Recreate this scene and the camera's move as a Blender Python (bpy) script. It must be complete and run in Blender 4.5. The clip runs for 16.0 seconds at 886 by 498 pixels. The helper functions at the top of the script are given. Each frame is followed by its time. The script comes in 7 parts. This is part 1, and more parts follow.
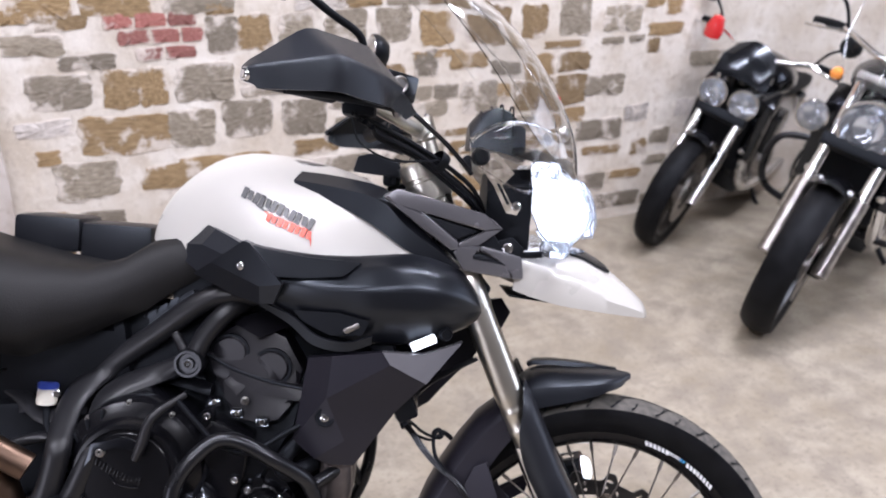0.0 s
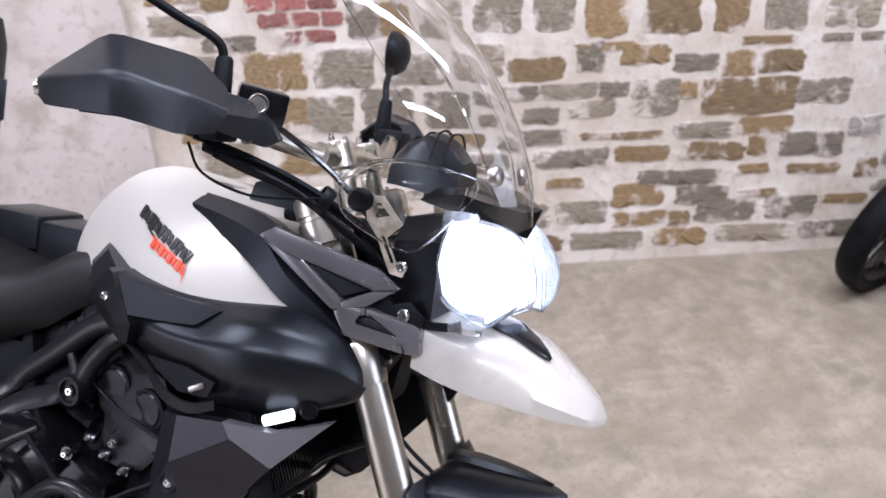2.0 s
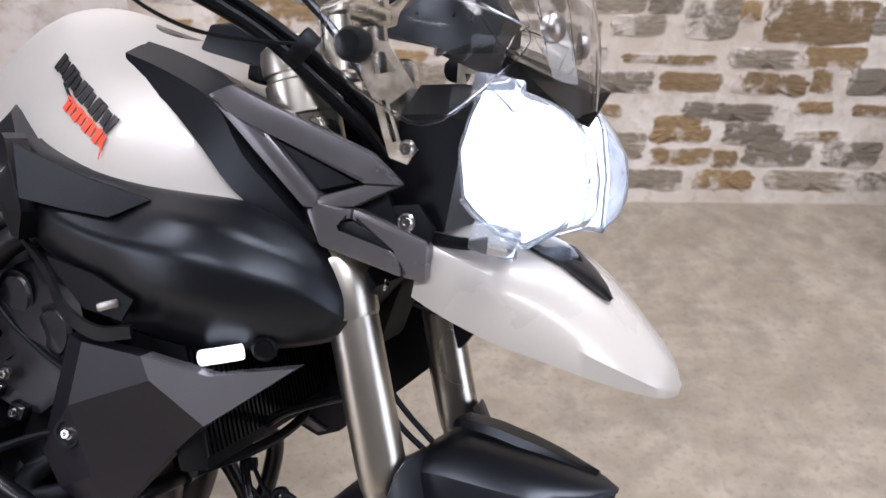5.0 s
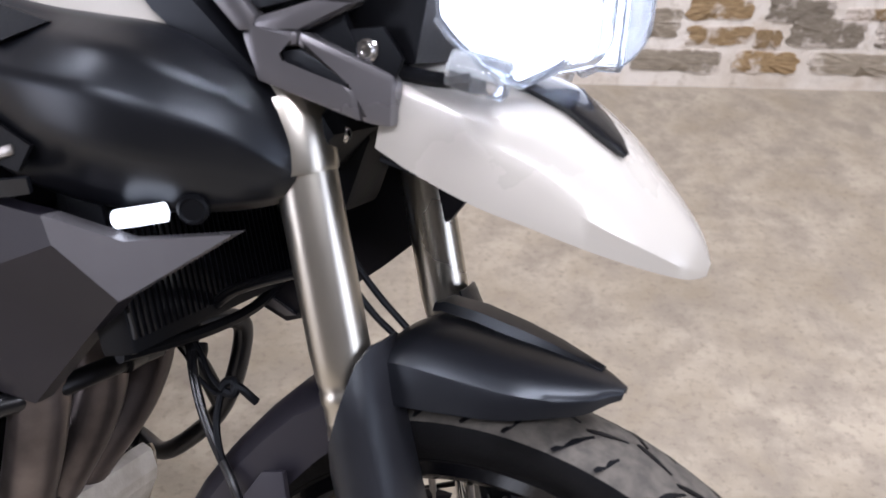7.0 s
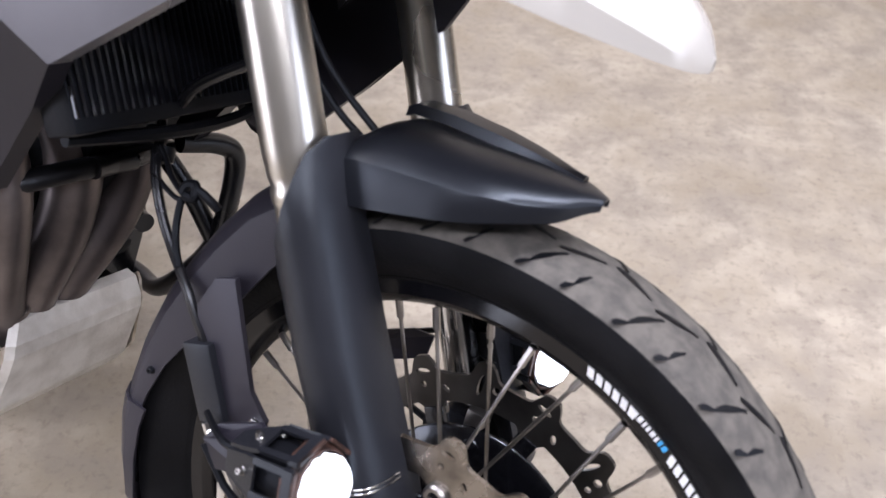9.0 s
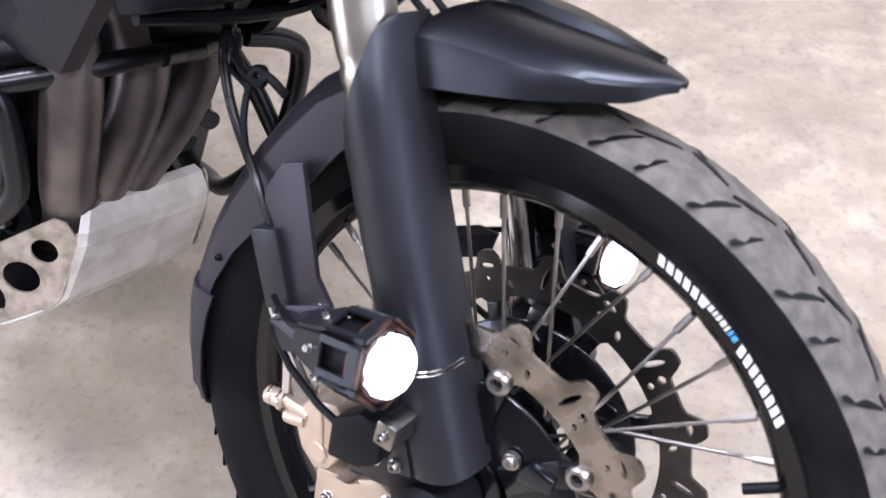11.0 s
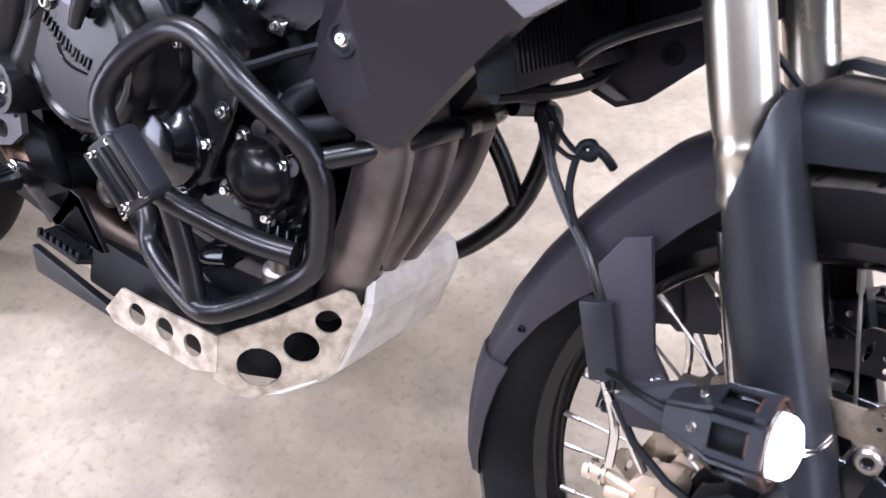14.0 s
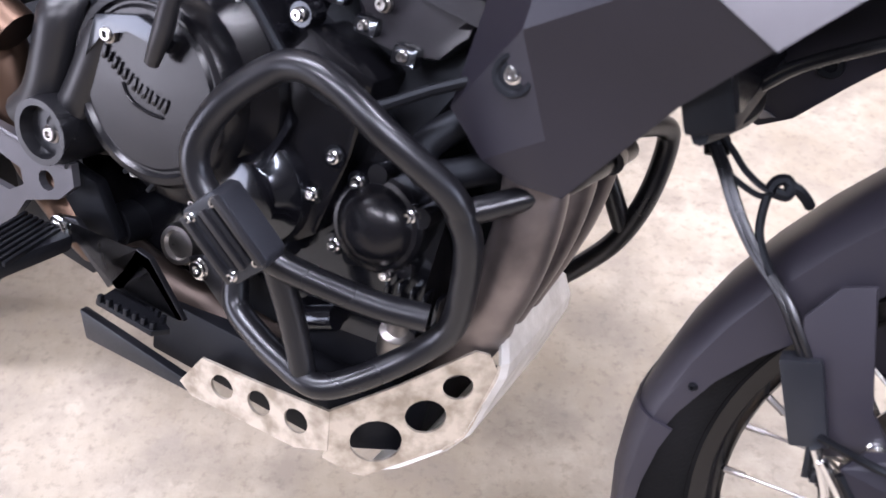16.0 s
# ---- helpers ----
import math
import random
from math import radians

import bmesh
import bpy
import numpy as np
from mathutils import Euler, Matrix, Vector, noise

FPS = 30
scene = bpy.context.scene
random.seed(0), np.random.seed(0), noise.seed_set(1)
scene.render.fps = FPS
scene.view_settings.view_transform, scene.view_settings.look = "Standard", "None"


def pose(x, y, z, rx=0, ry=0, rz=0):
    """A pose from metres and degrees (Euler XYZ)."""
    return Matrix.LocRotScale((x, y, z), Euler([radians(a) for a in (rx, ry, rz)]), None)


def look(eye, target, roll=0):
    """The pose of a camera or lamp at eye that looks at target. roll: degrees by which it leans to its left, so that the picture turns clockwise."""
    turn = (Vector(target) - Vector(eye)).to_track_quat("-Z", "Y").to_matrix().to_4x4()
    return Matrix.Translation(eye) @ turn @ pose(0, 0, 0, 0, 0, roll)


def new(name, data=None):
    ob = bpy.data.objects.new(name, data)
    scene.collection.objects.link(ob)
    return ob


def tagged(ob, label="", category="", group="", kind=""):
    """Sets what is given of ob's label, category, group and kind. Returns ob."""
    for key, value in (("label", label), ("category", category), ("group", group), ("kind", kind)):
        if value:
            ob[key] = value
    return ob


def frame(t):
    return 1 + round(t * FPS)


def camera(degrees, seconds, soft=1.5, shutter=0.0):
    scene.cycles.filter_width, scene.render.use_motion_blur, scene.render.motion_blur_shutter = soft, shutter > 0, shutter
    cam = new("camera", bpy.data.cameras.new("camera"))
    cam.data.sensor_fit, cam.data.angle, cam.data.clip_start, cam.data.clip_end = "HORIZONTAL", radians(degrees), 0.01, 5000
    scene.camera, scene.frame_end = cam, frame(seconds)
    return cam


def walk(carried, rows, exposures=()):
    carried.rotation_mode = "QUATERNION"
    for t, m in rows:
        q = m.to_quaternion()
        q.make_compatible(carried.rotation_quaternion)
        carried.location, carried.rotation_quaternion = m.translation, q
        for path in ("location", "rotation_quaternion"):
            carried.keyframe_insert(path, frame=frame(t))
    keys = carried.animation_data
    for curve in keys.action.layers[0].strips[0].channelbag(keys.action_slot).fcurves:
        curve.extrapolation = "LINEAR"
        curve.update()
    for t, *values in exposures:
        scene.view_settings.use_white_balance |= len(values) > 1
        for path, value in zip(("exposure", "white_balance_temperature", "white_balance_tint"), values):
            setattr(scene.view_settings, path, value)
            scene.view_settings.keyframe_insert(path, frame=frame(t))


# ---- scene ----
cam = camera(53.98, 16.0)
PATH = [
    (0, look((0.2080, -1.1942, 1.4991), (-0.1510, -0.3564, 1.0876), 1.10)),
    (0.5, look((0.3920, -1.0485, 1.5217), (-0.0729, -0.2648, 1.1097), 0.10)),
    (1, look((0.4575, -0.9069, 1.5052), (-0.0715, -0.1655, 1.0924), -0.77)),
    (1.5, look((0.4504, -0.7256, 1.4849), (-0.1199, -0.0204, 1.0637), -0.81)),
    (2, look((0.5203, -0.6168, 1.4817), (-0.1139, 0.0229, 1.0475), -1.58)),
    (2.5, look((0.6213, -0.5694, 1.4891), (-0.0604, 0.0094, 1.0415), -2.91)),
    (3, look((0.5581, -0.5087, 1.4629), (-0.1359, 0.0480, 1.0063), -4.14)),
    (3.2, look((0.5305, -0.4811, 1.4541), (-0.1638, 0.0683, 0.9892), -4.39)),
    (5.3, look((0.3055, -0.4012, 1.2601), (-0.3085, 0.2147, 0.7665), 2.22)),
    (5.5, look((0.3117, -0.3816, 1.2492), (-0.3117, 0.2195, 0.7491), 0.96)),
    (6, look((0.2920, -0.3722, 1.2274), (-0.3115, 0.2275, 0.7019), 2.29)),
    (6.5, look((0.2930, -0.3688, 1.2193), (-0.2996, 0.2130, 0.6623), 2.60)),
    (7, look((0.2598, -0.3113, 1.1669), (-0.3344, 0.2374, 0.5787), 1.79)),
    (7.5, look((0.2410, -0.2832, 1.1293), (-0.3462, 0.2377, 0.5098), 1.38)),
    (8, look((0.2603, -0.2696, 1.0825), (-0.3501, 0.2294, 0.4672), 0.98)),
    (8.5, look((0.2837, -0.2530, 1.0657), (-0.3243, 0.2194, 0.4277), 1.11)),
    (9, look((0.3148, -0.2470, 1.0489), (-0.2893, 0.2039, 0.3918), 1.52)),
    (9.2, look((0.3248, -0.2485, 1.0424), (-0.2726, 0.1951, 0.3744), 1.73)),
    (11.3, look((0.3253, -0.2756, 1.0098), (-0.2768, 0.0868, 0.2983), -1.01)),
    (11.5, look((0.3192, -0.2876, 1.0057), (-0.2912, 0.0729, 0.3004), -1.14)),
    (12, look((0.2746, -0.3290, 1.0154), (-0.3462, 0.0168, 0.3118), -2.46)),
    (12.5, look((0.2452, -0.3564, 1.0139), (-0.3849, -0.0054, 0.3212), -2.50)),
    (13, look((0.2193, -0.3848, 1.0218), (-0.4119, -0.0298, 0.3323), -2.67)),
    (13.5, look((0.1981, -0.4280, 1.0297), (-0.4388, -0.0686, 0.3477), -2.55)),
    (14, look((0.1767, -0.4735, 1.0349), (-0.4661, -0.1072, 0.3621), -2.36)),
    (14.5, look((0.1377, -0.5075, 1.0372), (-0.5063, -0.1374, 0.3677), -2.43)),
    (15, look((0.0733, -0.5367, 1.0284), (-0.5709, -0.1606, 0.3623), -2.61)),
    (15.5, look((0.0076, -0.5519, 1.0230), (-0.6121, -0.1598, 0.3432), -2.41)),
    (16, look((-0.0274, -0.5577, 1.0174), (-0.6112, -0.1383, 0.3223), -1.52)),
]
walk(cam, PATH, [(0, 0.02, 5880, 20), (2.5, -0.13, 5820, 21), (5.5, -0.26, 6050, 19), (7.0, -0.08, 6000, 19), (9, 0.26, 5880, 20), (12.5, 0.83, 5680, 23), (16, 0.95, 5810, 23)])
cam.data.dof.use_dof, cam.data.dof.focus_distance, cam.data.dof.aperture_fstop = True, 0.95, 7.0

# ---------- world, lamps ----------
world = bpy.data.worlds.new("world")
scene.world = world
world.use_nodes = True
_wn = world.node_tree
_sky = _wn.nodes.new("ShaderNodeTexSky")
_sky.sky_type, _sky.sun_disc = 'NISHITA', False
_sky.sun_elevation, _sky.sun_rotation = radians(48), radians(120)
_wn.nodes["Background"].inputs["Strength"].default_value = 0.10
_wn.links.new(_sky.outputs[0], _wn.nodes["Background"].inputs["Color"])

# the room is laid out square to the stone wall
ROOM = pose(-1.563, 1.3875, 0, 0, 0, 48.4)


def area_lamp(name, m, sx, sy, power, colour=(1, 0.985, 0.965)):
    data = bpy.data.lights.new(name, 'AREA')
    data.shape, data.size, data.size_y = 'RECTANGLE', sx, sy
    data.energy, data.color = power, colour
    ob = new(name, data)
    ob.matrix_world = m
    return ob


# roof lights over the floor (their openings are cut in the ceiling) and a wide door opening
ROOFLIGHTS = [(-2.2, -1.7, 2.6, 0.3), (1.6, -1.7, 2.6, 0.3), (-2.2, -4.6, 2.6, 0.3), (1.6, -4.6, 2.6, 0.3)]
for u, v, sx, sy in ROOFLIGHTS:
    area_lamp("rooflight_lamp", ROOM @ pose(u, v, 4.02), sx, sy, 132 if u < 0 else 176)
area_lamp("door_lamp", ROOM @ pose(5.9, -4.2, 1.7, 0, 90, 0), 3.0, 3.4, 90, (0.95, 0.97, 1.0))
area_lamp("door_lamp", ROOM @ pose(-5.9, -4.2, 1.4, 0, -90, 0), 2.5, 2.7, 95, (1.0, 0.97, 0.97))

# ---------- materials ----------


def mat(name, colour, rough=0.5, metal=0.0, vary=0.15, scale=8.0, bump=0.05, fine=120.0, coat=0.0, dark=None, spec=0.5, tint=(1, 1, 1)):
    m = bpy.data.materials.new(name)
    m.use_nodes = True
    nt = m.node_tree
    b = nt.nodes["Principled BSDF"]
    tc = nt.nodes.new("ShaderNodeTexCoord")
    n1 = nt.nodes.new("ShaderNodeTexNoise")
    n1.inputs["Scale"].default_value, n1.inputs["Detail"].default_value = scale, 8
    n2 = nt.nodes.new("ShaderNodeTexNoise")
    n2.inputs["Scale"].default_value, n2.inputs["Detail"].default_value = fine, 3
    for n in (n1, n2):
        nt.links.new(tc.outputs["Object"], n.inputs["Vector"])
    ramp = nt.nodes.new("ShaderNodeValToRGB")
    c = Vector(colour)
    lo = Vector(dark) if dark else c * (1 - vary)
    hi = c * (1 + vary)
    ramp.color_ramp.elements[0].position, ramp.color_ramp.elements[1].position = 0.36, 0.62
    ramp.color_ramp.elements[0].color = (*lo, 1)
    ramp.color_ramp.elements[1].color = (*hi, 1)
    nt.links.new(n1.outputs["Fac"], ramp.inputs["Fac"])
    nt.links.new(ramp.outputs["Color"], b.inputs["Base Color"])
    mr = nt.nodes.new("ShaderNodeMapRange")
    mr.inputs["To Min"].default_value, mr.inputs["To Max"].default_value = max(0.02, rough - 0.08), min(1, rough + 0.1)
    nt.links.new(n1.outputs["Fac"], mr.inputs["Value"])
    nt.links.new(mr.outputs["Result"], b.inputs["Roughness"])
    b.inputs["Metallic"].default_value = metal
    b.inputs["Specular IOR Level"].default_value = spec
    b.inputs["Specular Tint"].default_value = (*tint, 1)
    b.inputs["Coat Weight"].default_value = coat
    b.inputs["Coat Roughness"].default_value = 0.05
    bp = nt.nodes.new("ShaderNodeBump")
    bp.inputs["Strength"].default_value, bp.inputs["Distance"].default_value = bump, 0.002
    nt.links.new(n2.outputs["Fac"], bp.inputs["Height"])
    nt.links.new(bp.outputs["Normal"], b.inputs["Normal"])
    return m


def glass_mat(name, colour=(1, 1, 1), rough=0.0, ior=1.45, trans=1.0):
    m = bpy.data.materials.new(name)
    m.use_nodes = True
    b = m.node_tree.nodes["Principled BSDF"]
    b.inputs["Base Color"].default_value = (*colour, 1)
    b.inputs["Roughness"].default_value, b.inputs["IOR"].default_value = rough, ior
    b.inputs["Transmission Weight"].default_value = trans
    return m


def glow_mat(name, colour, power):
    m = bpy.data.materials.new(name)
    m.use_nodes = True
    b = m.node_tree.nodes["Principled BSDF"]
    b.inputs["Base Color"].default_value = (0.8, 0.8, 0.8, 1)
    b.inputs["Emission Color"].default_value = (*colour, 1)
    b.inputs["Emission Strength"].default_value = power
    return m


def stone_mat(name, a, b2, c3):
    """Rubble stone: each piece its own tone, bedded bands and pitted relief."""
    m = bpy.data.materials.new(name)
    m.use_nodes = True
    nt = m.node_tree
    b = nt.nodes["Principled BSDF"]
    info = nt.nodes.new("ShaderNodeObjectInfo")
    tc = nt.nodes.new("ShaderNodeTexCoord")
    mp = nt.nodes.new("ShaderNodeMapping")
    mp.inputs["Scale"].default_value = (5, 5, 16)
    nt.links.new(tc.outputs["Object"], mp.inputs["Vector"])
    add = nt.nodes.new("ShaderNodeVectorMath")
    nt.links.new(mp.outputs["Vector"], add.inputs[0])
    nt.links.new(info.outputs["Random"], add.inputs[1])
    n = nt.nodes.new("ShaderNodeTexNoise")
    n.inputs["Scale"].default_value, n.inputs["Detail"].default_value = 1.6, 9
    nt.links.new(add.outputs["Vector"], n.inputs["Vector"])
    ramp = nt.nodes.new("ShaderNodeValToRGB")
    e = ramp.color_ramp.elements
    e[0].position, e[0].color = 0.3, (*a, 1)
    e[1].position, e[1].color = 0.68, (*c3, 1)
    x = e.new(0.5)
    x.color = (*b2, 1)
    nt.links.new(n.outputs["Fac"], ramp.inputs["Fac"])
    hsv = nt.nodes.new("ShaderNodeHueSaturation")
    mr = nt.nodes.new("ShaderNodeMapRange")
    mr.inputs["To Min"].default_value, mr.inputs["To Max"].default_value = 0.62, 1.2
    nt.links.new(info.outputs["Random"], mr.inputs["Value"])
    nt.links.new(mr.outputs["Result"], hsv.inputs["Value"])
    nt.links.new(ramp.outputs["Color"], hsv.inputs["Color"])
    # flaking limewash that runs on over stone and mortar alike
    geo = nt.nodes.new("ShaderNodeNewGeometry")
    lw = nt.nodes.new("ShaderNodeTexNoise")
    lw.inputs["Scale"].default_value, lw.inputs["Detail"].default_value, lw.inputs["Roughness"].default_value = 9.0, 10, 0.68
    nt.links.new(geo.outputs["Position"], lw.inputs["Vector"])
    lr = nt.nodes.new("ShaderNodeValToRGB")
    lr.color_ramp.elements[0].position, lr.color_ramp.elements[0].color = 0.545, (0.05, 0.05, 0.05, 1)
    lr.color_ramp.elements[1].position, lr.color_ramp.elements[1].color = 0.625, (0.85, 0.85, 0.85, 1)
    # the wash lies thicker towards a stone's ragged edge
    ab = nt.nodes.new("ShaderNodeVectorMath")
    ab.operation = 'ABSOLUTE'
    nt.links.new(tc.outputs["Object"], ab.inputs[0])
    sp = nt.nodes.new("ShaderNodeSeparateXYZ")
    nt.links.new(ab.outputs["Vector"], sp.inputs["Vector"])
    far = nt.nodes.new("ShaderNodeMath")
    far.operation = 'MAXIMUM'
    nt.links.new(sp.outputs["X"], far.inputs[0])
    nt.links.new(sp.outputs["Z"], far.inputs[1])
    edge = nt.nodes.new("ShaderNodeMapRange")
    edge.inputs["From Min"].default_value, edge.inputs["From Max"].default_value = 0.30, 0.52
    edge.inputs["To Min"].default_value, edge.inputs["To Max"].default_value = 0.0, 0.10
    nt.links.new(far.outputs["Value"], edge.inputs["Value"])
    sm = nt.nodes.new("ShaderNodeMath")
    nt.links.new(lw.outputs["Fac"], sm.inputs[0])
    nt.links.new(edge.outputs["Result"], sm.inputs[1])
    nt.links.new(sm.outputs["Value"], lr.inputs["Fac"])
    mx = nt.nodes.new("ShaderNodeMix")
    mx.data_type = 'RGBA'
    nt.links.new(lr.outputs["Color"], mx.inputs["Factor"])
    nt.links.new(hsv.outputs["Color"], mx.inputs["A"])
    mx.inputs["B"].default_value = (0.62, 0.56, 0.50, 1)
    nt.links.new(mx.outputs["Result"], b.inputs["Base Color"])
    b.inputs["Roughness"].default_value = 0.85
    bp = nt.nodes.new("ShaderNodeBump")
    bp.inputs["Strength"].default_value, bp.inputs["Distance"].default_value = 0.4, 0.006
    nt.links.new(n.outputs["Fac"], bp.inputs["Height"])
    nt.links.new(bp.outputs["Normal"], b.inputs["Normal"])
    return m


def layered_mat(name, tones, scales, rough, bump, dist, spots=(0.54, 0.82), patches=(0.52, 0.66)):
    """Large plain surfaces: three tones mixed by a broad and a fine noise, specks and relief."""
    m = bpy.data.materials.new(name)
    m.use_nodes = True
    nt = m.node_tree
    b = nt.nodes["Principled BSDF"]
    tc = nt.nodes.new("ShaderNodeTexCoord")
    ns = []
    for s in scales:
        n = nt.nodes.new("ShaderNodeTexNoise")
        n.inputs["Scale"].default_value, n.inputs["Detail"].default_value = s, 10
        n.inputs["Roughness"].default_value = 0.62
        nt.links.new(tc.outputs["Object"], n.inputs["Vector"])
        ns.append(n)
    ramp = nt.nodes.new("ShaderNodeValToRGB")
    e = ramp.color_ramp.elements
    e[0].position, e[0].color = 0.35, (*tones[0], 1)
    e[1].position, e[1].color = 0.62, (*tones[1], 1)
    nt.links.new(ns[0].outputs["Fac"], ramp.inputs["Fac"])
    r2 = nt.nodes.new("ShaderNodeValToRGB")
    r2.color_ramp.elements[0].position, r2.color_ramp.elements[1].position = patches
    nt.links.new(ns[1].outputs["Fac"], r2.inputs["Fac"])
    mix = nt.nodes.new("ShaderNodeMix")
    mix.data_type = 'RGBA'
    nt.links.new(r2.outputs["Color"], mix.inputs["Factor"])
    nt.links.new(ramp.outputs["Color"], mix.inputs["A"])
    mix.inputs["B"].default_value = (*tones[2], 1)
    r3 = nt.nodes.new("ShaderNodeValToRGB")
    r3.color_ramp.elements[0].position, r3.color_ramp.elements[1].position = spots
    nt.links.new(ns[2].outputs["Fac"], r3.inputs["Fac"])
    mix2 = nt.nodes.new("ShaderNodeMix")
    mix2.data_type = 'RGBA'
    nt.links.new(r3.outputs["Color"], mix2.inputs["Factor"])
    nt.links.new(mix.outputs["Result"], mix2.inputs["A"])
    mix2.inputs["B"].default_value = (*tones[3], 1)
    nt.links.new(mix2.outputs["Result"], b.inputs["Base Color"])
    b.inputs["Roughness"].default_value = rough
    bp = nt.nodes.new("ShaderNodeBump")
    bp.inputs["Strength"].default_value, bp.inputs["Distance"].default_value = bump, dist
    ad = nt.nodes.new("ShaderNodeMath")
    nt.links.new(ns[1].outputs["Fac"], ad.inputs[0])
    nt.links.new(ns[2].outputs["Fac"], ad.inputs[1])
    nt.links.new(ad.outputs["Value"], bp.inputs["Height"])
    nt.links.new(bp.outputs["Normal"], b.inputs["Normal"])
    return m


M_WHITE = mat("white_lacquer", (0.46, 0.444, 0.410), 0.27, 0, 0.03, 3, 0.01, 200, coat=0.4)
M_SATIN = mat("satin_black_paint", (0.0050, 0.0053, 0.0072), 0.33, 0, 0.12, 6, 0.04, 500, coat=0.0, spec=0.46, tint=(0.80, 0.89, 1.0))
M_PLASTIC = mat("black_grained_plastic", (0.012, 0.0125, 0.0155), 0.32, 0, 0.2, 9, 0.16, 900, spec=0.34, tint=(0.82, 0.92, 1.0))
M_PURPLE = mat("sheened_black_paint", (0.0110, 0.0100, 0.0145), 0.36, 0, 0.12, 7, 0.06, 700, spec=0.33, tint=(0.9, 0.93, 1.0))
M_GUARD = mat("dark_violet_plastic", (0.0165, 0.015, 0.0205), 0.40, 0, 0.12, 7, 0.06, 700, spec=0.42, tint=(0.9, 0.93, 1.0))
M_HEAD = mat("black_head_casting", (0.0065, 0.006, 0.008), 0.34, 0, 0.2, 12, 0.10, 500, spec=0.34)
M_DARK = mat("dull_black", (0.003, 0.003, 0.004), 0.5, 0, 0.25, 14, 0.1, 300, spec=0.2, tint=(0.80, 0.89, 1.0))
M_GLOSSBLK = mat("gloss_black_casting", (0.003, 0.003, 0.004), 0.17, 0, 0.2, 8, 0.03, 260, coat=0.25, spec=0.5, tint=(0.80, 0.89, 1.0))
M_FRAME = mat("textured_black_frame_paint", (0.005, 0.005, 0.006), 0.28, 0, 0.2, 12, 0.05, 800, spec=0.45, tint=(0.92, 0.95, 1.0))
M_TUBE = mat("satin_grey_black_frame_paint", (0.0085, 0.0085, 0.010), 0.38, 0, 0.15, 12, 0.06, 800, spec=0.38)
M_HEEL = mat("dark_anodised_plate", (0.06, 0.06, 0.068), 0.34, 0.5, 0.15, 14, 0.06, 500)
M_CASTING = mat("satin_black_casting", (0.0035, 0.0035, 0.0045), 0.22, 0, 0.15, 9, 0.05, 600, spec=0.27)
M_DARKSTEEL = mat("shaded_disc_dark_rim_steel", (0.12, 0.117, 0.115), 0.32, 1.0, 0.2, 24, 0.08, 400)
M_SILVER = mat("satin_grey_paint", (0.165, 0.162, 0.175), 0.25, 0.55, 0.08, 7, 0.05, 700)
M_FORK = mat("brushed_fork_alloy", (0.575, 0.552, 0.492), 0.275, 1.0, 0.08, 5, 0.03, 300)
M_CHROME = mat("polished_steel", (0.72, 0.72, 0.72), 0.14, 1.0, 0.06, 10, 0.02, 200)
M_STEEL = mat("machined_steel", (0.34, 0.325, 0.31), 0.3, 1.0, 0.2, 24, 0.08, 400)
M_DISC = mat("worn_disc_steel", (0.275, 0.252, 0.225), 0.25, 1.0, 0.35, 40, 0.1, 500)
M_ALU = mat("bare_aluminium_plate", (0.455, 0.412, 0.348), 0.47, 0.65, 0.22, 55, 0.25, 220, dark=(0.30, 0.262, 0.208))
M_CASTALU = mat("pale_cast_aluminium", (0.60, 0.59, 0.56), 0.5, 0.35, 0.10, 26, 0.25, 260, dark=(0.47, 0.455, 0.42))
M_EXH = mat("heat_stained_exhaust_steel", (0.150, 0.130, 0.124), 0.40, 0.8, 0.3, 11, 0.1, 160, dark=(0.072, 0.062, 0.062))
M_DARKEXH = mat("sooty_exhaust_steel", (0.045, 0.034, 0.028), 0.45, 0.8, 0.35, 14, 0.1, 160)
M_COPPER = mat("coppery_exhaust_steel", (0.11, 0.072, 0.052), 0.36, 1.0, 0.25, 9, 0.06, 160)
M_TYRE = mat("tyre_rubber", (0.0060, 0.0060, 0.0068), 0.5, 0, 0.3, 18, 0.25, 300, spec=0.11, tint=(0.86, 0.92, 1.0))
M_TREAD = mat("dusty_tyre_tread", (0.090, 0.083, 0.073), 0.8, 0, 0.14, 75, 0.35, 300, dark=(0.062, 0.058, 0.053), spec=0.25)
M_RIM = mat("black_rim_lacquer", (0.003, 0.003, 0.004), 0.14, 0, 0.1, 10, 0.01, 200, spec=0.4)
M_SEAT = mat("black_vinyl", (0.0052, 0.005, 0.0053), 0.52, 0, 0.15, 10, 0.3, 420, spec=0.28)
M_GOLD = mat("champagne_caliper_paint", (0.52, 0.43, 0.33), 0.34, 0.6, 0.12, 16, 0.06, 300)
M_BEZEL = mat("rust_flecked_black", (0.075, 0.038, 0.027), 0.4, 0.4, 0.2, 70, 0.1, 300, dark=(0.006, 0.006, 0.007))
M_BLUE = mat("blue_plastic", (0.03, 0.05, 0.25), 0.35, 0, 0.1, 20, 0.02, 200)
M_CYAN = mat("light_blue_plastic", (0.06, 0.35, 0.7), 0.4, 0, 0.1, 20, 0.02, 200)
M_YELLOW = mat("ochre_part", (0.5, 0.30, 0.05), 0.4, 0, 0.2, 20, 0.02, 200)
M_DECAL = mat("black_decal", (0.008, 0.008, 0.009), 0.35, 0, 0.1, 20, 0.01, 200)
M_RED = mat("red_decal", (0.72, 0.08, 0.04), 0.35, 0, 0.1, 20, 0.01, 200)
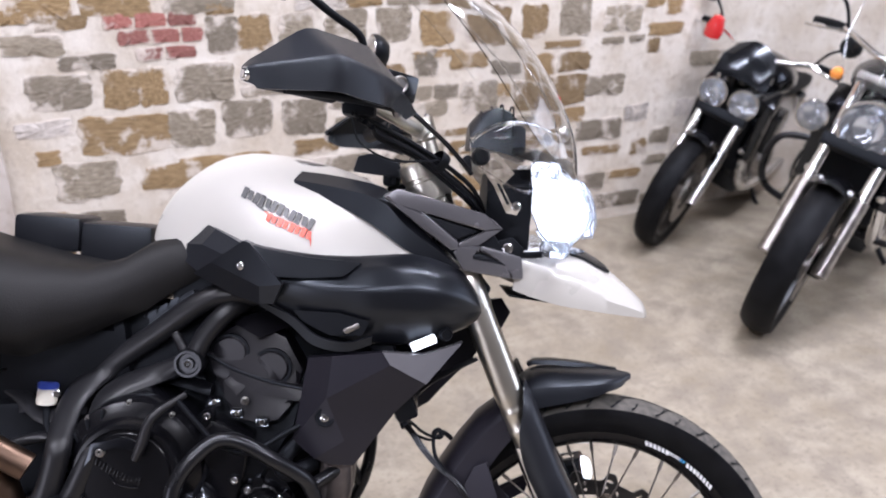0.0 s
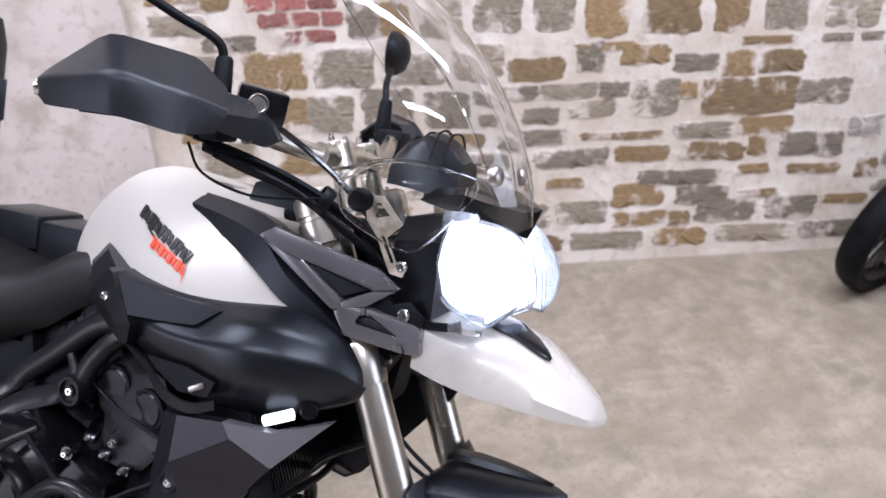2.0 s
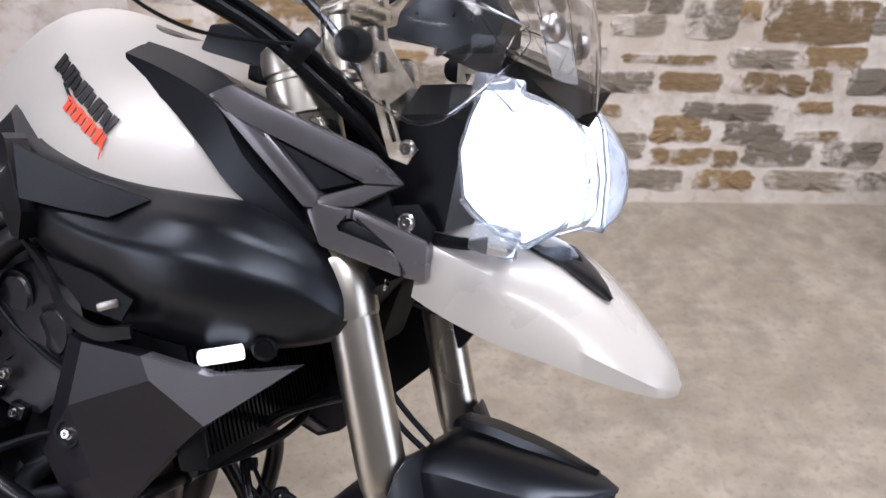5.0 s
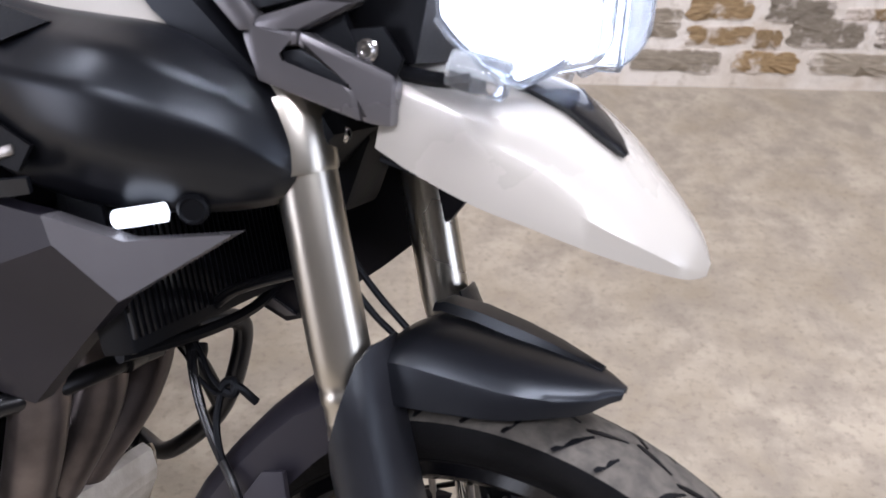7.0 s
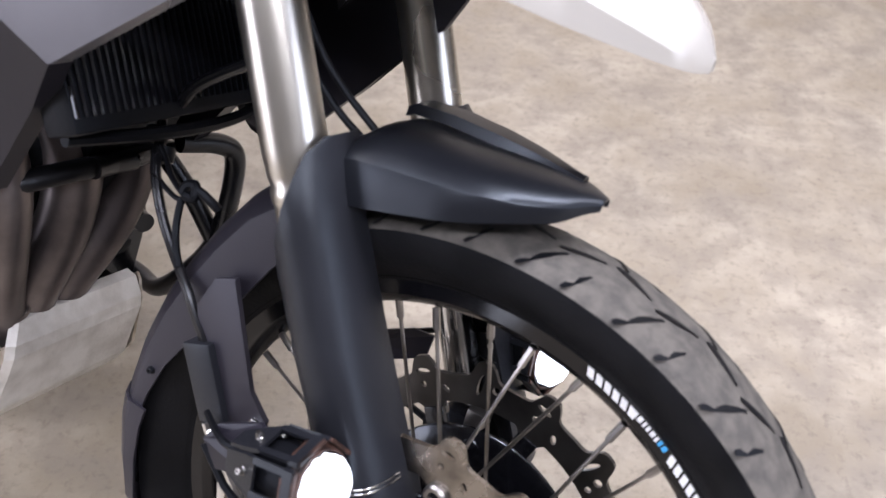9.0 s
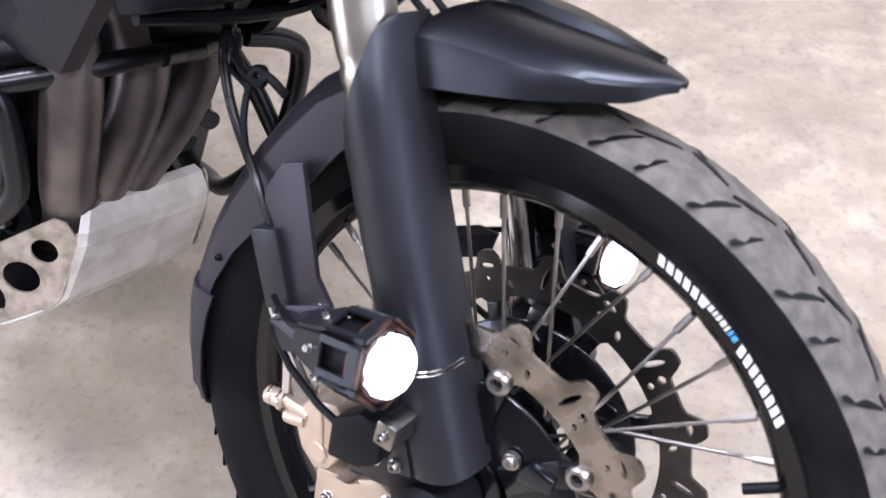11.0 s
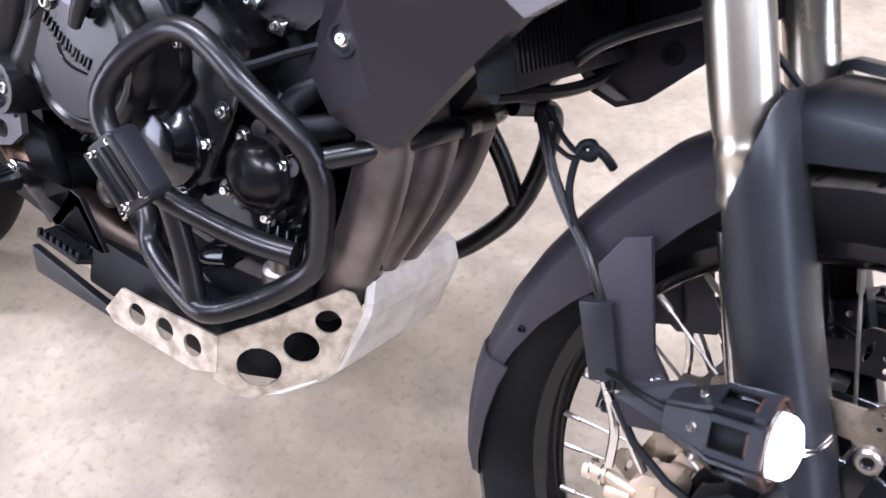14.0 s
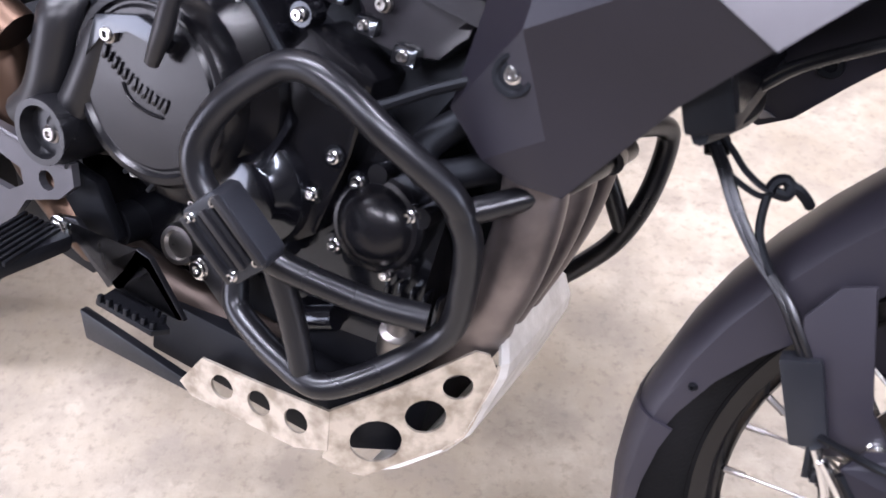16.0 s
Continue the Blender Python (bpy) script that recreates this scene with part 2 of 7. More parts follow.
M_WDECAL = mat("white_decal", (0.75, 0.75, 0.76), 0.4, 0, 0.05, 20, 0.01, 200)
M_AMBER = mat("amber_lens", (0.8, 0.28, 0.05), 0.2, 0, 0.1, 20, 0.01, 200)
M_REDPAINT = mat("red_paint", (0.6, 0.03, 0.03), 0.25, 0, 0.1, 6, 0.01, 200, coat=0.4)
M_CLEAR = glass_mat("clear_screen_plastic", (0.985, 0.99, 0.995), 0.0, 1.5)
M_DEFL = glass_mat("clear_deflector_plastic", (0.985, 0.99, 0.995), 0.0, 1.2, 1.0)
M_LENS = glass_mat("clear_lens_cover", (0.86, 0.92, 1.0), 0.05, 1.34, 0.88)
M_RESV = glass_mat("milky_reservoir_plastic", (0.8, 0.76, 0.66), 0.3, 1.3, 0.6)
M_HEADLIGHT = glow_mat("lit_headlight", (0.93, 0.96, 1.0), 3.2)
M_LED = glow_mat("lit_led", (0.9, 0.96, 1.0), 2.2)
M_MIRROR = mat("mirror_glass", (0.85, 0.87, 0.9), 0.04, 1.0, 0.01, 3, 0.0, 50)
M_FLOOR = layered_mat("worn_concrete", [(0.250, 0.212, 0.157), (0.372, 0.328, 0.259), (0.236, 0.205, 0.164), (0.140, 0.119, 0.093)], (4.6, 9.5, 62.0), 0.55, 0.4, 0.004, (0.52, 0.86), (0.44, 0.64))
M_WALL = layered_mat("limewash_over_mortar", [(0.53, 0.46, 0.375), (0.73, 0.685, 0.625), (0.55, 0.48, 0.40), (0.36, 0.30, 0.23)], (2.6, 9.0, 26.0), 0.88, 0.55, 0.012)
M_PLASTER = layered_mat("stained_pale_plaster", [(0.50, 0.45, 0.41), (0.64, 0.59, 0.55), (0.44, 0.38, 0.33), (0.34, 0.28, 0.23)], (1.6, 6.0, 40.0), 0.8, 0.25, 0.006)
M_PLAINWALL = layered_mat("grey_render", [(0.14, 0.13, 0.12), (0.18, 0.17, 0.16), (0.12, 0.115, 0.105), (0.1, 0.095, 0.09)], (0.8, 4.0, 30.0), 0.85, 0.2, 0.006)
M_CEIL = layered_mat("painted_ceiling", [(0.2, 0.19, 0.18), (0.24, 0.23, 0.22), (0.18, 0.17, 0.16), (0.15, 0.145, 0.14)], (0.8, 3.0, 20.0), 0.85, 0.1, 0.004)
M_BROWNSTONE = stone_mat("brown_stone", (0.145, 0.090, 0.036), (0.245, 0.158, 0.066), (0.335, 0.238, 0.122))
M_PALESTONE = stone_mat("limewashed_stone", (0.27, 0.245, 0.22), (0.46, 0.42, 0.385), (0.62, 0.575, 0.54))
M_GREYSTONE = stone_mat("grey_stone", (0.148, 0.122, 0.086), (0.236, 0.200, 0.148), (0.335, 0.288, 0.228))
M_BRICK = stone_mat("red_brick", (0.20, 0.055, 0.045), (0.30, 0.09, 0.075), (0.45, 0.22, 0.18))

# ---------- mesh helpers ----------
BIKE = pose(0.03014, -0.11895, 0.00304, -20.881, 0, 14.118)
BODY = Matrix.Translation((-0.12, 0, 0)) @ pose(0, 0, 0, 0, 0, 10.5) @ Matrix.Translation((0.12, 0, 0))
IDENT = Matrix.Identity(4)
FLIP = Matrix.Translation((0, -0.05, 0)) @ Matrix.Diagonal((1, -1, 1, 1))


def finish(bm, sharp=38):
    bmesh.ops.remove_doubles(bm, verts=bm.verts[:], dist=1e-5)
    bmesh.ops.recalc_face_normals(bm, faces=bm.faces[:])
    for f in bm.faces:
        f.smooth = True
    lim = radians(sharp)
    for e in bm.edges:
        if len(e.link_faces) == 2 and e.calc_face_angle(0) > lim:
            e.smooth = False
    return bm


def part(name, bm, material, parent=None, label="", frame=IDENT, sharp=38):
    finish(bm, sharp)
    bm.transform(frame)
    if frame.determinant() < 0:
        bmesh.ops.reverse_faces(bm, faces=bm.faces[:])
    me = bpy.data.meshes.new(name)
    bm.to_mesh(me)
    bm.free()
    me.materials.append(material)
    ob = new(name, me)
    if parent:
        ob.parent = parent
    if label:
        tagged(ob, label)
    return ob


def thing(name, label, category, m=IDENT, group="", kind=""):
    ob = new(name)
    ob.empty_display_size = 0.1
    ob.matrix_world = m
    return tagged(ob, label, category, group, kind)


def curve(pts, n=6):
    """Points of a smooth line through pts."""
    p = [Vector(q) for q in pts]
    if len(p) < 3:
        return p
    p = [p[0] * 2 - p[1]] + p + [p[-1] * 2 - p[-2]]
    out = []
    for i in range(1, len(p) - 2):
        a, b, c, d = p[i - 1:i + 3]
        for k in range(n):
            t = k / n
            out.append(0.5 * (2 * b + (c - a) * t + (2 * a - 5 * b + 4 * c - d) * t * t + (3 * b - a - 3 * c + d) * t ** 3))
    out.append(p[-2])
    return out


def tube(pts, r, sides=10, n=5, bm=None, smooth=True):
    """A round bar along pts; r is one radius or one for each given point."""
    bm = bm or bmesh.new()
    line = curve(pts, n) if smooth else [Vector(q) for q in pts]
    rs = [r] * len(line) if not isinstance(r, (list, tuple)) else list(np.interp(np.linspace(0, len(r) - 1, len(line)), range(len(r)), r))
    up = Vector((0.31, 0.87, 0.38))
    rings = []
    for i, p in enumerate(line):
        d = (line[min(i + 1, len(line) - 1)] - line[max(i - 1, 0)]).normalized()
        s = d.cross(up).normalized()
        up = s.cross(d).normalized()
        rings.append([bm.verts.new(p + (s * math.cos(a) + up * math.sin(a)) * rs[i]) for a in (2 * math.pi * k / sides for k in range(sides))])
    for a, b in zip(rings, rings[1:]):
        for k in range(sides):
            bm.faces.new((a[k], a[(k + 1) % sides], b[(k + 1) % sides], b[k]))
    bm.faces.new(rings[0][::-1])
    bm.faces.new(rings[-1])
    return bm


def lathe(profile, centre, axis=(0, 1, 0), n=32, bm=None):
    """Turns (radius, along) pairs round an axis."""
    bm = bm or bmesh.new()
    a = Vector(axis).normalized()
    s = a.orthogonal().normalized()
    t = a.cross(s)
    c = Vector(centre)
    rings = []
    for r, h in profile:
        rings.append([bm.verts.new(c + a * h + (s * math.cos(q) + t * math.sin(q)) * max(r, 1e-5)) for q in (2 * math.pi * k / n for k in range(n))])
    for p, q in zip(rings, rings[1:]):
        for k in range(n):
            bm.faces.new((p[k], p[(k + 1) % n], q[(k + 1) % n], q[k]))
    return bm


def disc(centre, axis, r, h, bev=0.15, n=24, bm=None):
    b = bev * min(r, h)
    return lathe([(0, 0), (r, 0), (r, h - b), (r - b, h), (0, h)], centre, axis, n, bm)


def loft(rings, caps=True, bm=None, closed=True):
    bm = bm or bmesh.new()
    vs = [[bm.verts.new(p) for p in ring] for ring in rings]
    for a, b in zip(vs, vs[1:]):
        m = len(a)
        for k in range(m if closed else m - 1):
            bm.faces.new((a[k], a[(k + 1) % m], b[(k + 1) % m], b[k]))
    if caps and closed:
        bm.faces.new(vs[0][::-1])
        bm.faces.new(vs[-1])
    return bm


def prism(outline, y0, y1, bevel=0.002, bm=None, yf=None, axis='Y'):
    """A plate of the given (x, z) outline between y0 and y1; yf(x, z) bends it."""
    bm = bm or bmesh.new()
    yf = yf or (lambda x, z: 0)
    put = (lambda x, y, z: (x, y, z)) if axis == 'Y' else ((lambda x, y, z: (x, z, y)) if axis == 'Z' else (lambda x, y, z: (y, x, z)))
    a = [bm.verts.new(put(x, y0 + yf(x, z), z)) for x, z in outline]
    b = [bm.verts.new(put(x, y1 + yf(x, z), z)) for x, z in outline]
    n = len(outline)
    fs = [bm.faces.new(a), bm.faces.new(b[::-1])]
    for k in range(n):
        fs.append(bm.faces.new((a[k], b[k], b[(k + 1) % n], a[(k + 1) % n])))
    if bevel:
        es = [e for e in bm.edges if e.verts[0] in a + b and e.verts[1] in a + b]
        bmesh.ops.bevel(bm, geom=es, offset=bevel, segments=2, affect='EDGES', profile=0.6)
    return bm


def box(c, s, bevel=0.003, rot=None, bm=None):
    bm2 = bmesh.new()
    bmesh.ops.create_cube(bm2, size=1)
    bm2.transform(Matrix.Diagonal((*s, 1)))
    if bevel:
        bmesh.ops.bevel(bm2, geom=bm2.edges[:], offset=bevel, segments=2, affect='EDGES', profile=0.6)
    bm2.transform(Matrix.Translation(c) @ (rot or IDENT))
    if bm is None:
        return bm2
    me = bpy.data.meshes.new("tmp")
    bm2.to_mesh(me)
    bm2.free()
    bm.from_mesh(me)
    bpy.data.meshes.remove(me)
    return bm


def shell(rows, thick, bm=None):
    """A sheet through a grid of points, thickened inwards along its normals."""
    bm = bm or bmesh.new()
    g = [[Vector(p) for p in r] for r in rows]
    nr, nc = len(g), len(g[0])
    nv = []
    for i in range(nr):
        line = []
        for j in range(nc):
            du = g[min(i + 1, nr - 1)][j] - g[max(i - 1, 0)][j]
            dv = g[i][min(j + 1, nc - 1)] - g[i][max(j - 1, 0)]
            n = du.cross(dv)
            line.append(n.normalized() if n.length > 1e-9 else Vector((0, 0, 1)))
        nv.append(line)
    a = [[bm.verts.new(g[i][j]) for j in range(nc)] for i in range(nr)]
    b = [[bm.verts.new(g[i][j] + nv[i][j] * thick) for j in range(nc)] for i in range(nr)]
    for i in range(nr - 1):
        for j in range(nc - 1):
            bm.faces.new((a[i][j], a[i][j + 1], a[i + 1][j + 1], a[i + 1][j]))
            bm.faces.new((b[i][j], b[i + 1][j], b[i + 1][j + 1], b[i][j + 1]))
    for i in range(nr - 1):
        for j in (0, nc - 1):
            bm.faces.new((a[i][j], a[i + 1][j], b[i + 1][j], b[i][j]))
    for j in range(nc - 1):
        for i in (0, nr - 1):
            bm.faces.new((a[i][j], b[i][j], b[i][j + 1], a[i][j + 1]))
    return bm


def facets(verts, faces, thick, bm=None):
    """A faceted panel with thickness along +y (inwards on the right flank)."""
    bm = bm or bmesh.new()
    a = [bm.verts.new(v) for v in verts]
    b = [bm.verts.new(Vector(v) + Vector((0, thick, 0))) for v in verts]
    count = {}
    for f in faces:
        bm.faces.new([a[i] for i in f])
        bm.faces.new([b[i] for i in reversed(f)])
        for i, j in zip(f, f[1:] + f[:1]):
            count.setdefault(tuple(sorted((i, j))), []).append((i, j))
    for e in count.values():
        if len(e) == 1:
            i, j = e[0]
            bm.faces.new((a[i], a[j], b[j], b[i]))
    return bm


def bolt(parent, pos, axis=(0, -1, 0), r=0.006, frame=BODY, material=None, name="bolt"):
    """A flanged bolt with a hollow hexagon head."""
    p, a, r = Vector(pos), Vector(axis).normalized(), r * 0.84
    bm = lathe([(0, -0.004), (r * 1.35, -0.004), (r * 1.35, 0.0008), (r * 1.05, 0.0015), (r, 0.004), (r * 0.85, 0.005), (r * 0.5, 0.005), (r * 0.45, 0.0022), (0, 0.0022)], p, a, 14)
    return part(name, bm, material or M_CHROME, parent, frame=frame)


def inside(p, poly):
    """Whether the (x, z) pair p lies within the outline."""
    n, hit = len(poly), False
    for i in range(n):
        (x0, z0), (x1, z1) = poly[i - 1], poly[i]
        if (z0 > p[1]) != (z1 > p[1]) and p[0] < (x1 - x0) * (p[1] - z0) / (z1 - z0) + x0:
            hit = not hit
    return hit


def cut_plate(outline, holes, y0, y1):
    """A flat plate in the (x, z) plane, from y0 to y1, with holes of any outline."""
    bm = bmesh.new()
    edges = []
    for poly in [outline] + holes:
        v = [bm.verts.new((x, y0, z)) for x, z in poly]
        edges += [bm.edges.new((v[i - 1], v[i])) for i in range(len(v))]
    bmesh.ops.triangle_fill(bm, use_beauty=True, use_dissolve=False, edges=edges)
    drop = []
    for f in bm.faces:
        m = f.calc_center_median()
        if any(inside((m.x, m.z), h) for h in holes) or not inside((m.x, m.z), outline):
            drop.append(f)
    for f in drop:
        bm.faces.remove(f)
    g = bmesh.ops.extrude_face_region(bm, geom=bm.faces[:])
    bmesh.ops.translate(bm, verts=[v for v in g["geom"] if isinstance(v, bmesh.types.BMVert)], vec=(0, y1 - y0, 0))
    return bm

# ---------- room ----------
floor = part("floor", prism([(-7, -9), (7, -9), (7, 0.3), (-7, 0.3)], -0.2, 0, 0, axis='Z'), M_FLOOR)
floor.matrix_world = ROOM
tagged(floor, "worn pale grey concrete floor with stains", "floor", kind="structure")

wall_stone = part("wall_north", prism([(-6, 0), (6, 0), (6, 4.0), (-6, 4.0)], 0, 0.3, 0), M_WALL)
wall_stone.matrix_world = ROOM
tagged(wall_stone, "rubble stone wall with flaking limewash and thick mortar", "wall", kind="structure")

plaster = part("trim", prism([(-6, 0), (-0.92, 0), (-0.905, 0.5), (-0.93, 1.1), (-0.90, 2.0), (-0.92, 4.0), (-6, 4.0)], -0.035, -0.002, 0.004), M_PLASTER)
plaster.matrix_world = ROOM
tagged(plaster, "smooth pale plaster face beside the bare stone", "wall panel", kind="structure")

for nm, ol, y0, y1, ax in (("wall_east", [(-9, 0), (-6.2, 0), (-6.2, 3.5), (-2.4, 3.5), (-2.4, 0), (0, 0), (0, 4.0), (-9, 4.0)], 6, 6.3, 'X'),
                           ("wall_west", [(-9, 0), (-5.6, 0), (-5.6, 2.7), (-2.8, 2.7), (-2.8, 0), (0, 0), (0, 4.0), (-9, 4.0)], -6.3, -6, 'X'),
                           ("wall_south", [(-6, 0), (6, 0), (6, 4.0), (-6, 4.0)], -9.3, -9, 'Y')):
    w = part(nm, prism(ol, y0, y1, 0, axis=ax), M_PLAINWALL)
    w.matrix_world = ROOM
    tagged(w, "plain grey rendered wall closing the room", "wall", kind="structure")

bmc = bmesh.new()
xs = [-6.3, -3.5, -0.9, 0.3, 2.9, 6.3]
ys = [-9.3, -4.75, -4.45, -1.85, -1.55, 0.3]
for i in range(5):
    for j in range(5):
        if not (i in (1, 3) and j in (1, 3)):
            box(((xs[i] + xs[i + 1]) / 2, (ys[j] + ys[j + 1]) / 2, 4.1), (xs[i + 1] - xs[i], ys[j + 1] - ys[j], 0.2), 0, None, bmc)
ceiling = part("ceiling", bmc, M_CEIL)
ceiling.matrix_world = ROOM
tagged(ceiling, "pale painted ceiling with open roof lights", "ceiling", kind="structure")


def stone_mesh(name, material, seed):
    """A rough block of unit size with chipped, uneven edges."""
    rnd = random.Random(seed)
    bm = bmesh.new()
    n = 15
    ring = []
    for k in range(n * 2):
        a = 2 * math.pi * (k + 0.5) / (n * 2)
        c, s = math.cos(a), math.sin(a)
        q = 1 / max(abs(c), abs(s))
        q = q * 0.5 * (0.90 + 0.13 * rnd.random() + 0.05 * math.sin(3 * a + seed))
        q = min(q, 0.655)
        ring.append((c * q, s * q))
    back = [bm.verts.new((x, 0.5, z)) for x, z in ring]
    mid = [bm.verts.new((x, -0.2 + 0.2 * rnd.random(), z)) for x, z in ring]
    frn = [bm.verts.new((x * 0.955, -0.5 + 0.2 * rnd.random(), z * 0.92)) for x, z in ring]
    m = len(ring)
    for a, b in ((back, mid), (mid, frn)):
        for k in range(m):
            bm.faces.new((a[k], a[(k + 1) % m], b[(k + 1) % m], b[k]))
    c = bm.verts.new((0, -0.5 + 0.1 * rnd.random(), 0))
    for k in range(m):
        bm.faces.new((frn[k], frn[(k + 1) % m], c))
    finish(bm, 60)
    me = bpy.data.meshes.new(name)
    bm.to_mesh(me)
    bm.free()
    me.materials.append(material)
    return me


STONES = {"b": [stone_mesh("stone", M_BROWNSTONE, i) for i in range(5)],
          "g": [stone_mesh("stone", M_GREYSTONE, 10 + i) for i in range(5)],
          "p": [stone_mesh("stone", M_PALESTONE, 40 + i) for i in range(5)],
          "r": [stone_mesh("brick", M_BRICK, 20 + i) for i in range(3)]}
_srnd = random.Random(5)
TAKEN = []


def stone(kind, u, z, w, h, name="stone"):
    TAKEN.append((u, u + w, z, z + h))
    me = _srnd.choice(STONES[kind])
    ob = new("brick" if kind == "r" else "stone", me)
    ob.parent = wall_stone
    u, z = -0.247 + (u + 0.247) * 0.975, z * 0.975 + 0.037
    w, h = w * 1.05, h * 1.12
    ob.matrix_basis = Matrix.Translation((u + w / 2, 0.0065, z + h / 2)) @ Matrix.Rotation(radians(_srnd.uniform(-2, 2)), 4, 'Y') @ Matrix.Diagonal((w, 0.024, h, 1))
    return ob


def stones(z, h, text):
    """A loose course: kind, start and width of each stone, at a height."""
    for item in text.split(","):
        k, u, w, *dz = item.split()
        stone(k, float(u), z + (float(dz[0]) if dz else 0), float(w), h + (float(dz[1]) if len(dz) > 1 else 0))


# ---------- the motorcycle ----------
bike = thing("motorcycle", "white and satin black adventure motorcycle leaning on its stand", "motorcycle", BIKE)


# the frame, cylinder head and knee panels draw in towards the seat
WAIST = {"frame_tube", "frame_boss", "frame_strut", "frame_panel", "raised_mark", "subframe_tube", "cam_cover", "head_step", "head_rib", "head_peak", "cam_boss", "boss_ring", "head_seam", "coil_lug", "breather_rail", "cylinder_block", "brake_reservoir", "reservoir_cap", "reservoir_hose", "blue_clip"}


def waist(p):
    p = Vector(p)
    d = 0.25 * max(0.0, -0.33 - p.x) * max(0.0, min(1.0, (p.z - 0.58) / 0.12))
    return p + Vector((-0.32 * d, d, -0.22 * d))


def bp(name, bm, material, label="", frame=BODY, parent=None, sharp=38):
    if name in WAIST:
        for v in bm.verts:
            v.co = waist(v.co)
    return part(name, bm, material, parent or bike, label, frame, sharp)


def both(name, make, material, label="", parent=None, sharp=38):
    """The same part on the right flank and, mirrored, on the left."""
    a = bp(name, make(), material, label, BODY, parent, sharp)
    bp(name, make(), material, label, BODY @ FLIP, parent, sharp)
    return a


# -- front wheel (steered frame: axle at x 0, z 0.345; the bars are turned slightly)
AX = Vector((0, 0, 0.345))
FRONT = BODY @ pose(-0.008, -0.038, 0.352, 0, 0, -3) @ Matrix.Translation((0, 0, -0.345))


def fp(name, bm, material, parent=None, label="", sharp=38):
    return part(name, bm, material, parent or bike, label, FRONT, sharp)


def wheel_parts(owner, c, r_tyre, w_tyre, r_rim, frame, spokes, tread_mat, base="wheel"):
    c = Vector(c)
    h = w_tyre / 2
    hub = part(base, lathe([(0.018, -0.055), (0.036, -0.052), (0.036, -0.034), (0.05, -0.034), (0.05, -0.028), (0.028, -0.02), (0.024, 0), (0.028, 0.02), (0.05, 0.028), (0.05, 0.034), (0.036, 0.034), (0.036, 0.052), (0.018, 0.055)], c, (0, 1, 0), 32), M_GLOSSBLK, owner, frame=frame)
    d = r_tyre - r_rim
    prof = [(r_rim - 0.004, -h * 0.42), (r_rim + d * 0.18, -h * 0.72), (r_rim + d * 0.45, -h * 0.95), (r_rim + d * 0.66, -h), (r_rim + d * 0.74, -h * 0.985)]
    side = lathe(prof, c, (0, 1, 0), 96)
    lathe([(r, -y) for r, y in prof], c, (0, 1, 0), 96, side)
    tyre = part("tyre", side, M_TYRE, hub, "black rubber tyre", frame)
    tr = [(r_rim + d * 0.74, -h * 0.985), (r_rim + d * 0.88, -h * 0.84), (r_rim + d * 0.965, -h * 0.5), (r_tyre, 0)]
    part("tread", lathe(tr + [(r, -y) for r, y in tr[-2::-1]], c, (0, 1, 0), 120), tread_mat, hub, "dusty tread", frame)
    part("rim", lathe([(r_rim, -h * 0.52), (r_rim + 0.003, -h * 0.46), (r_rim - 0.006, -h * 0.42), (r_rim - 0.016, -h * 0.40), (r_rim - 0.024, -h * 0.22), (r_rim - 0.028, 0), (r_rim - 0.024, h * 0.22), (r_rim - 0.016, h * 0.40), (r_rim - 0.006, h * 0.42), (r_rim + 0.003, h * 0.46), (r_rim, h * 0.52)], c, (0, 1, 0), 96), M_RIM, hub, "gloss black rim", frame)
    for k in range(spokes):
        a = 2 * math.pi * (k + 0.5) / spokes
        sgn = 1 if k % 2 else -1
        lean = (1 if (k // 2) % 2 else -1) * 0.62
        p0 = c + Vector((math.sin(a + lean) * 0.045, sgn * 0.031, math.cos(a + lean) * 0.045))
        p1 = c + Vector((math.sin(a) * (r_rim - 0.027), sgn * 0.006, math.cos(a) * (r_rim - 0.027)))
        e = (p1 - p0).normalized()
        bm = tube([p0, p1 - e * 0.016], 0.0017, 6, smooth=False)
        tube([p1 - e * 0.018, p1], 0.0032, 6, bm=bm, smooth=False)
        part("spoke", bm, M_STEEL, hub, frame=frame)
    return hub


fw = wheel_parts(bike, AX, 0.330, 0.088, 0.272, FRONT, 36, M_TREAD, "front_wheel")


def slot_strip(a0, y0, a1, y1, wdt, R=0.330, h=0.044):
    """A strip on the tread, for a slot, between two places given by angle and offset."""
    rows = []
    for k in range(7):
        t = k / 6
        a, y = a0 + (a1 - a0) * t, y0 + (y1 - y0) * t
        f = abs(y) / h
        r = R - 0.056 * (0.045 * (f / 0.5) ** 2 if f < 0.5 else 0.045 + (f - 0.5) ** 1.35 * 0.42) + 0.0006
        w = wdt * (0.35 + 0.65 * math.sin(math.pi * min(1, t + 0.12)))
        dy, da = (y1 - y0), (a1 - a0) * R
        L = math.hypot(dy, da)
        oy, oa = -da / L * w / 2, dy / L * w / 2 / R
        rows.append([AX + Vector((math.sin(a + s * oa) * r, y + s * oy, math.cos(a + s * oa) * r)) for s in (-1, 1)])
    return rows


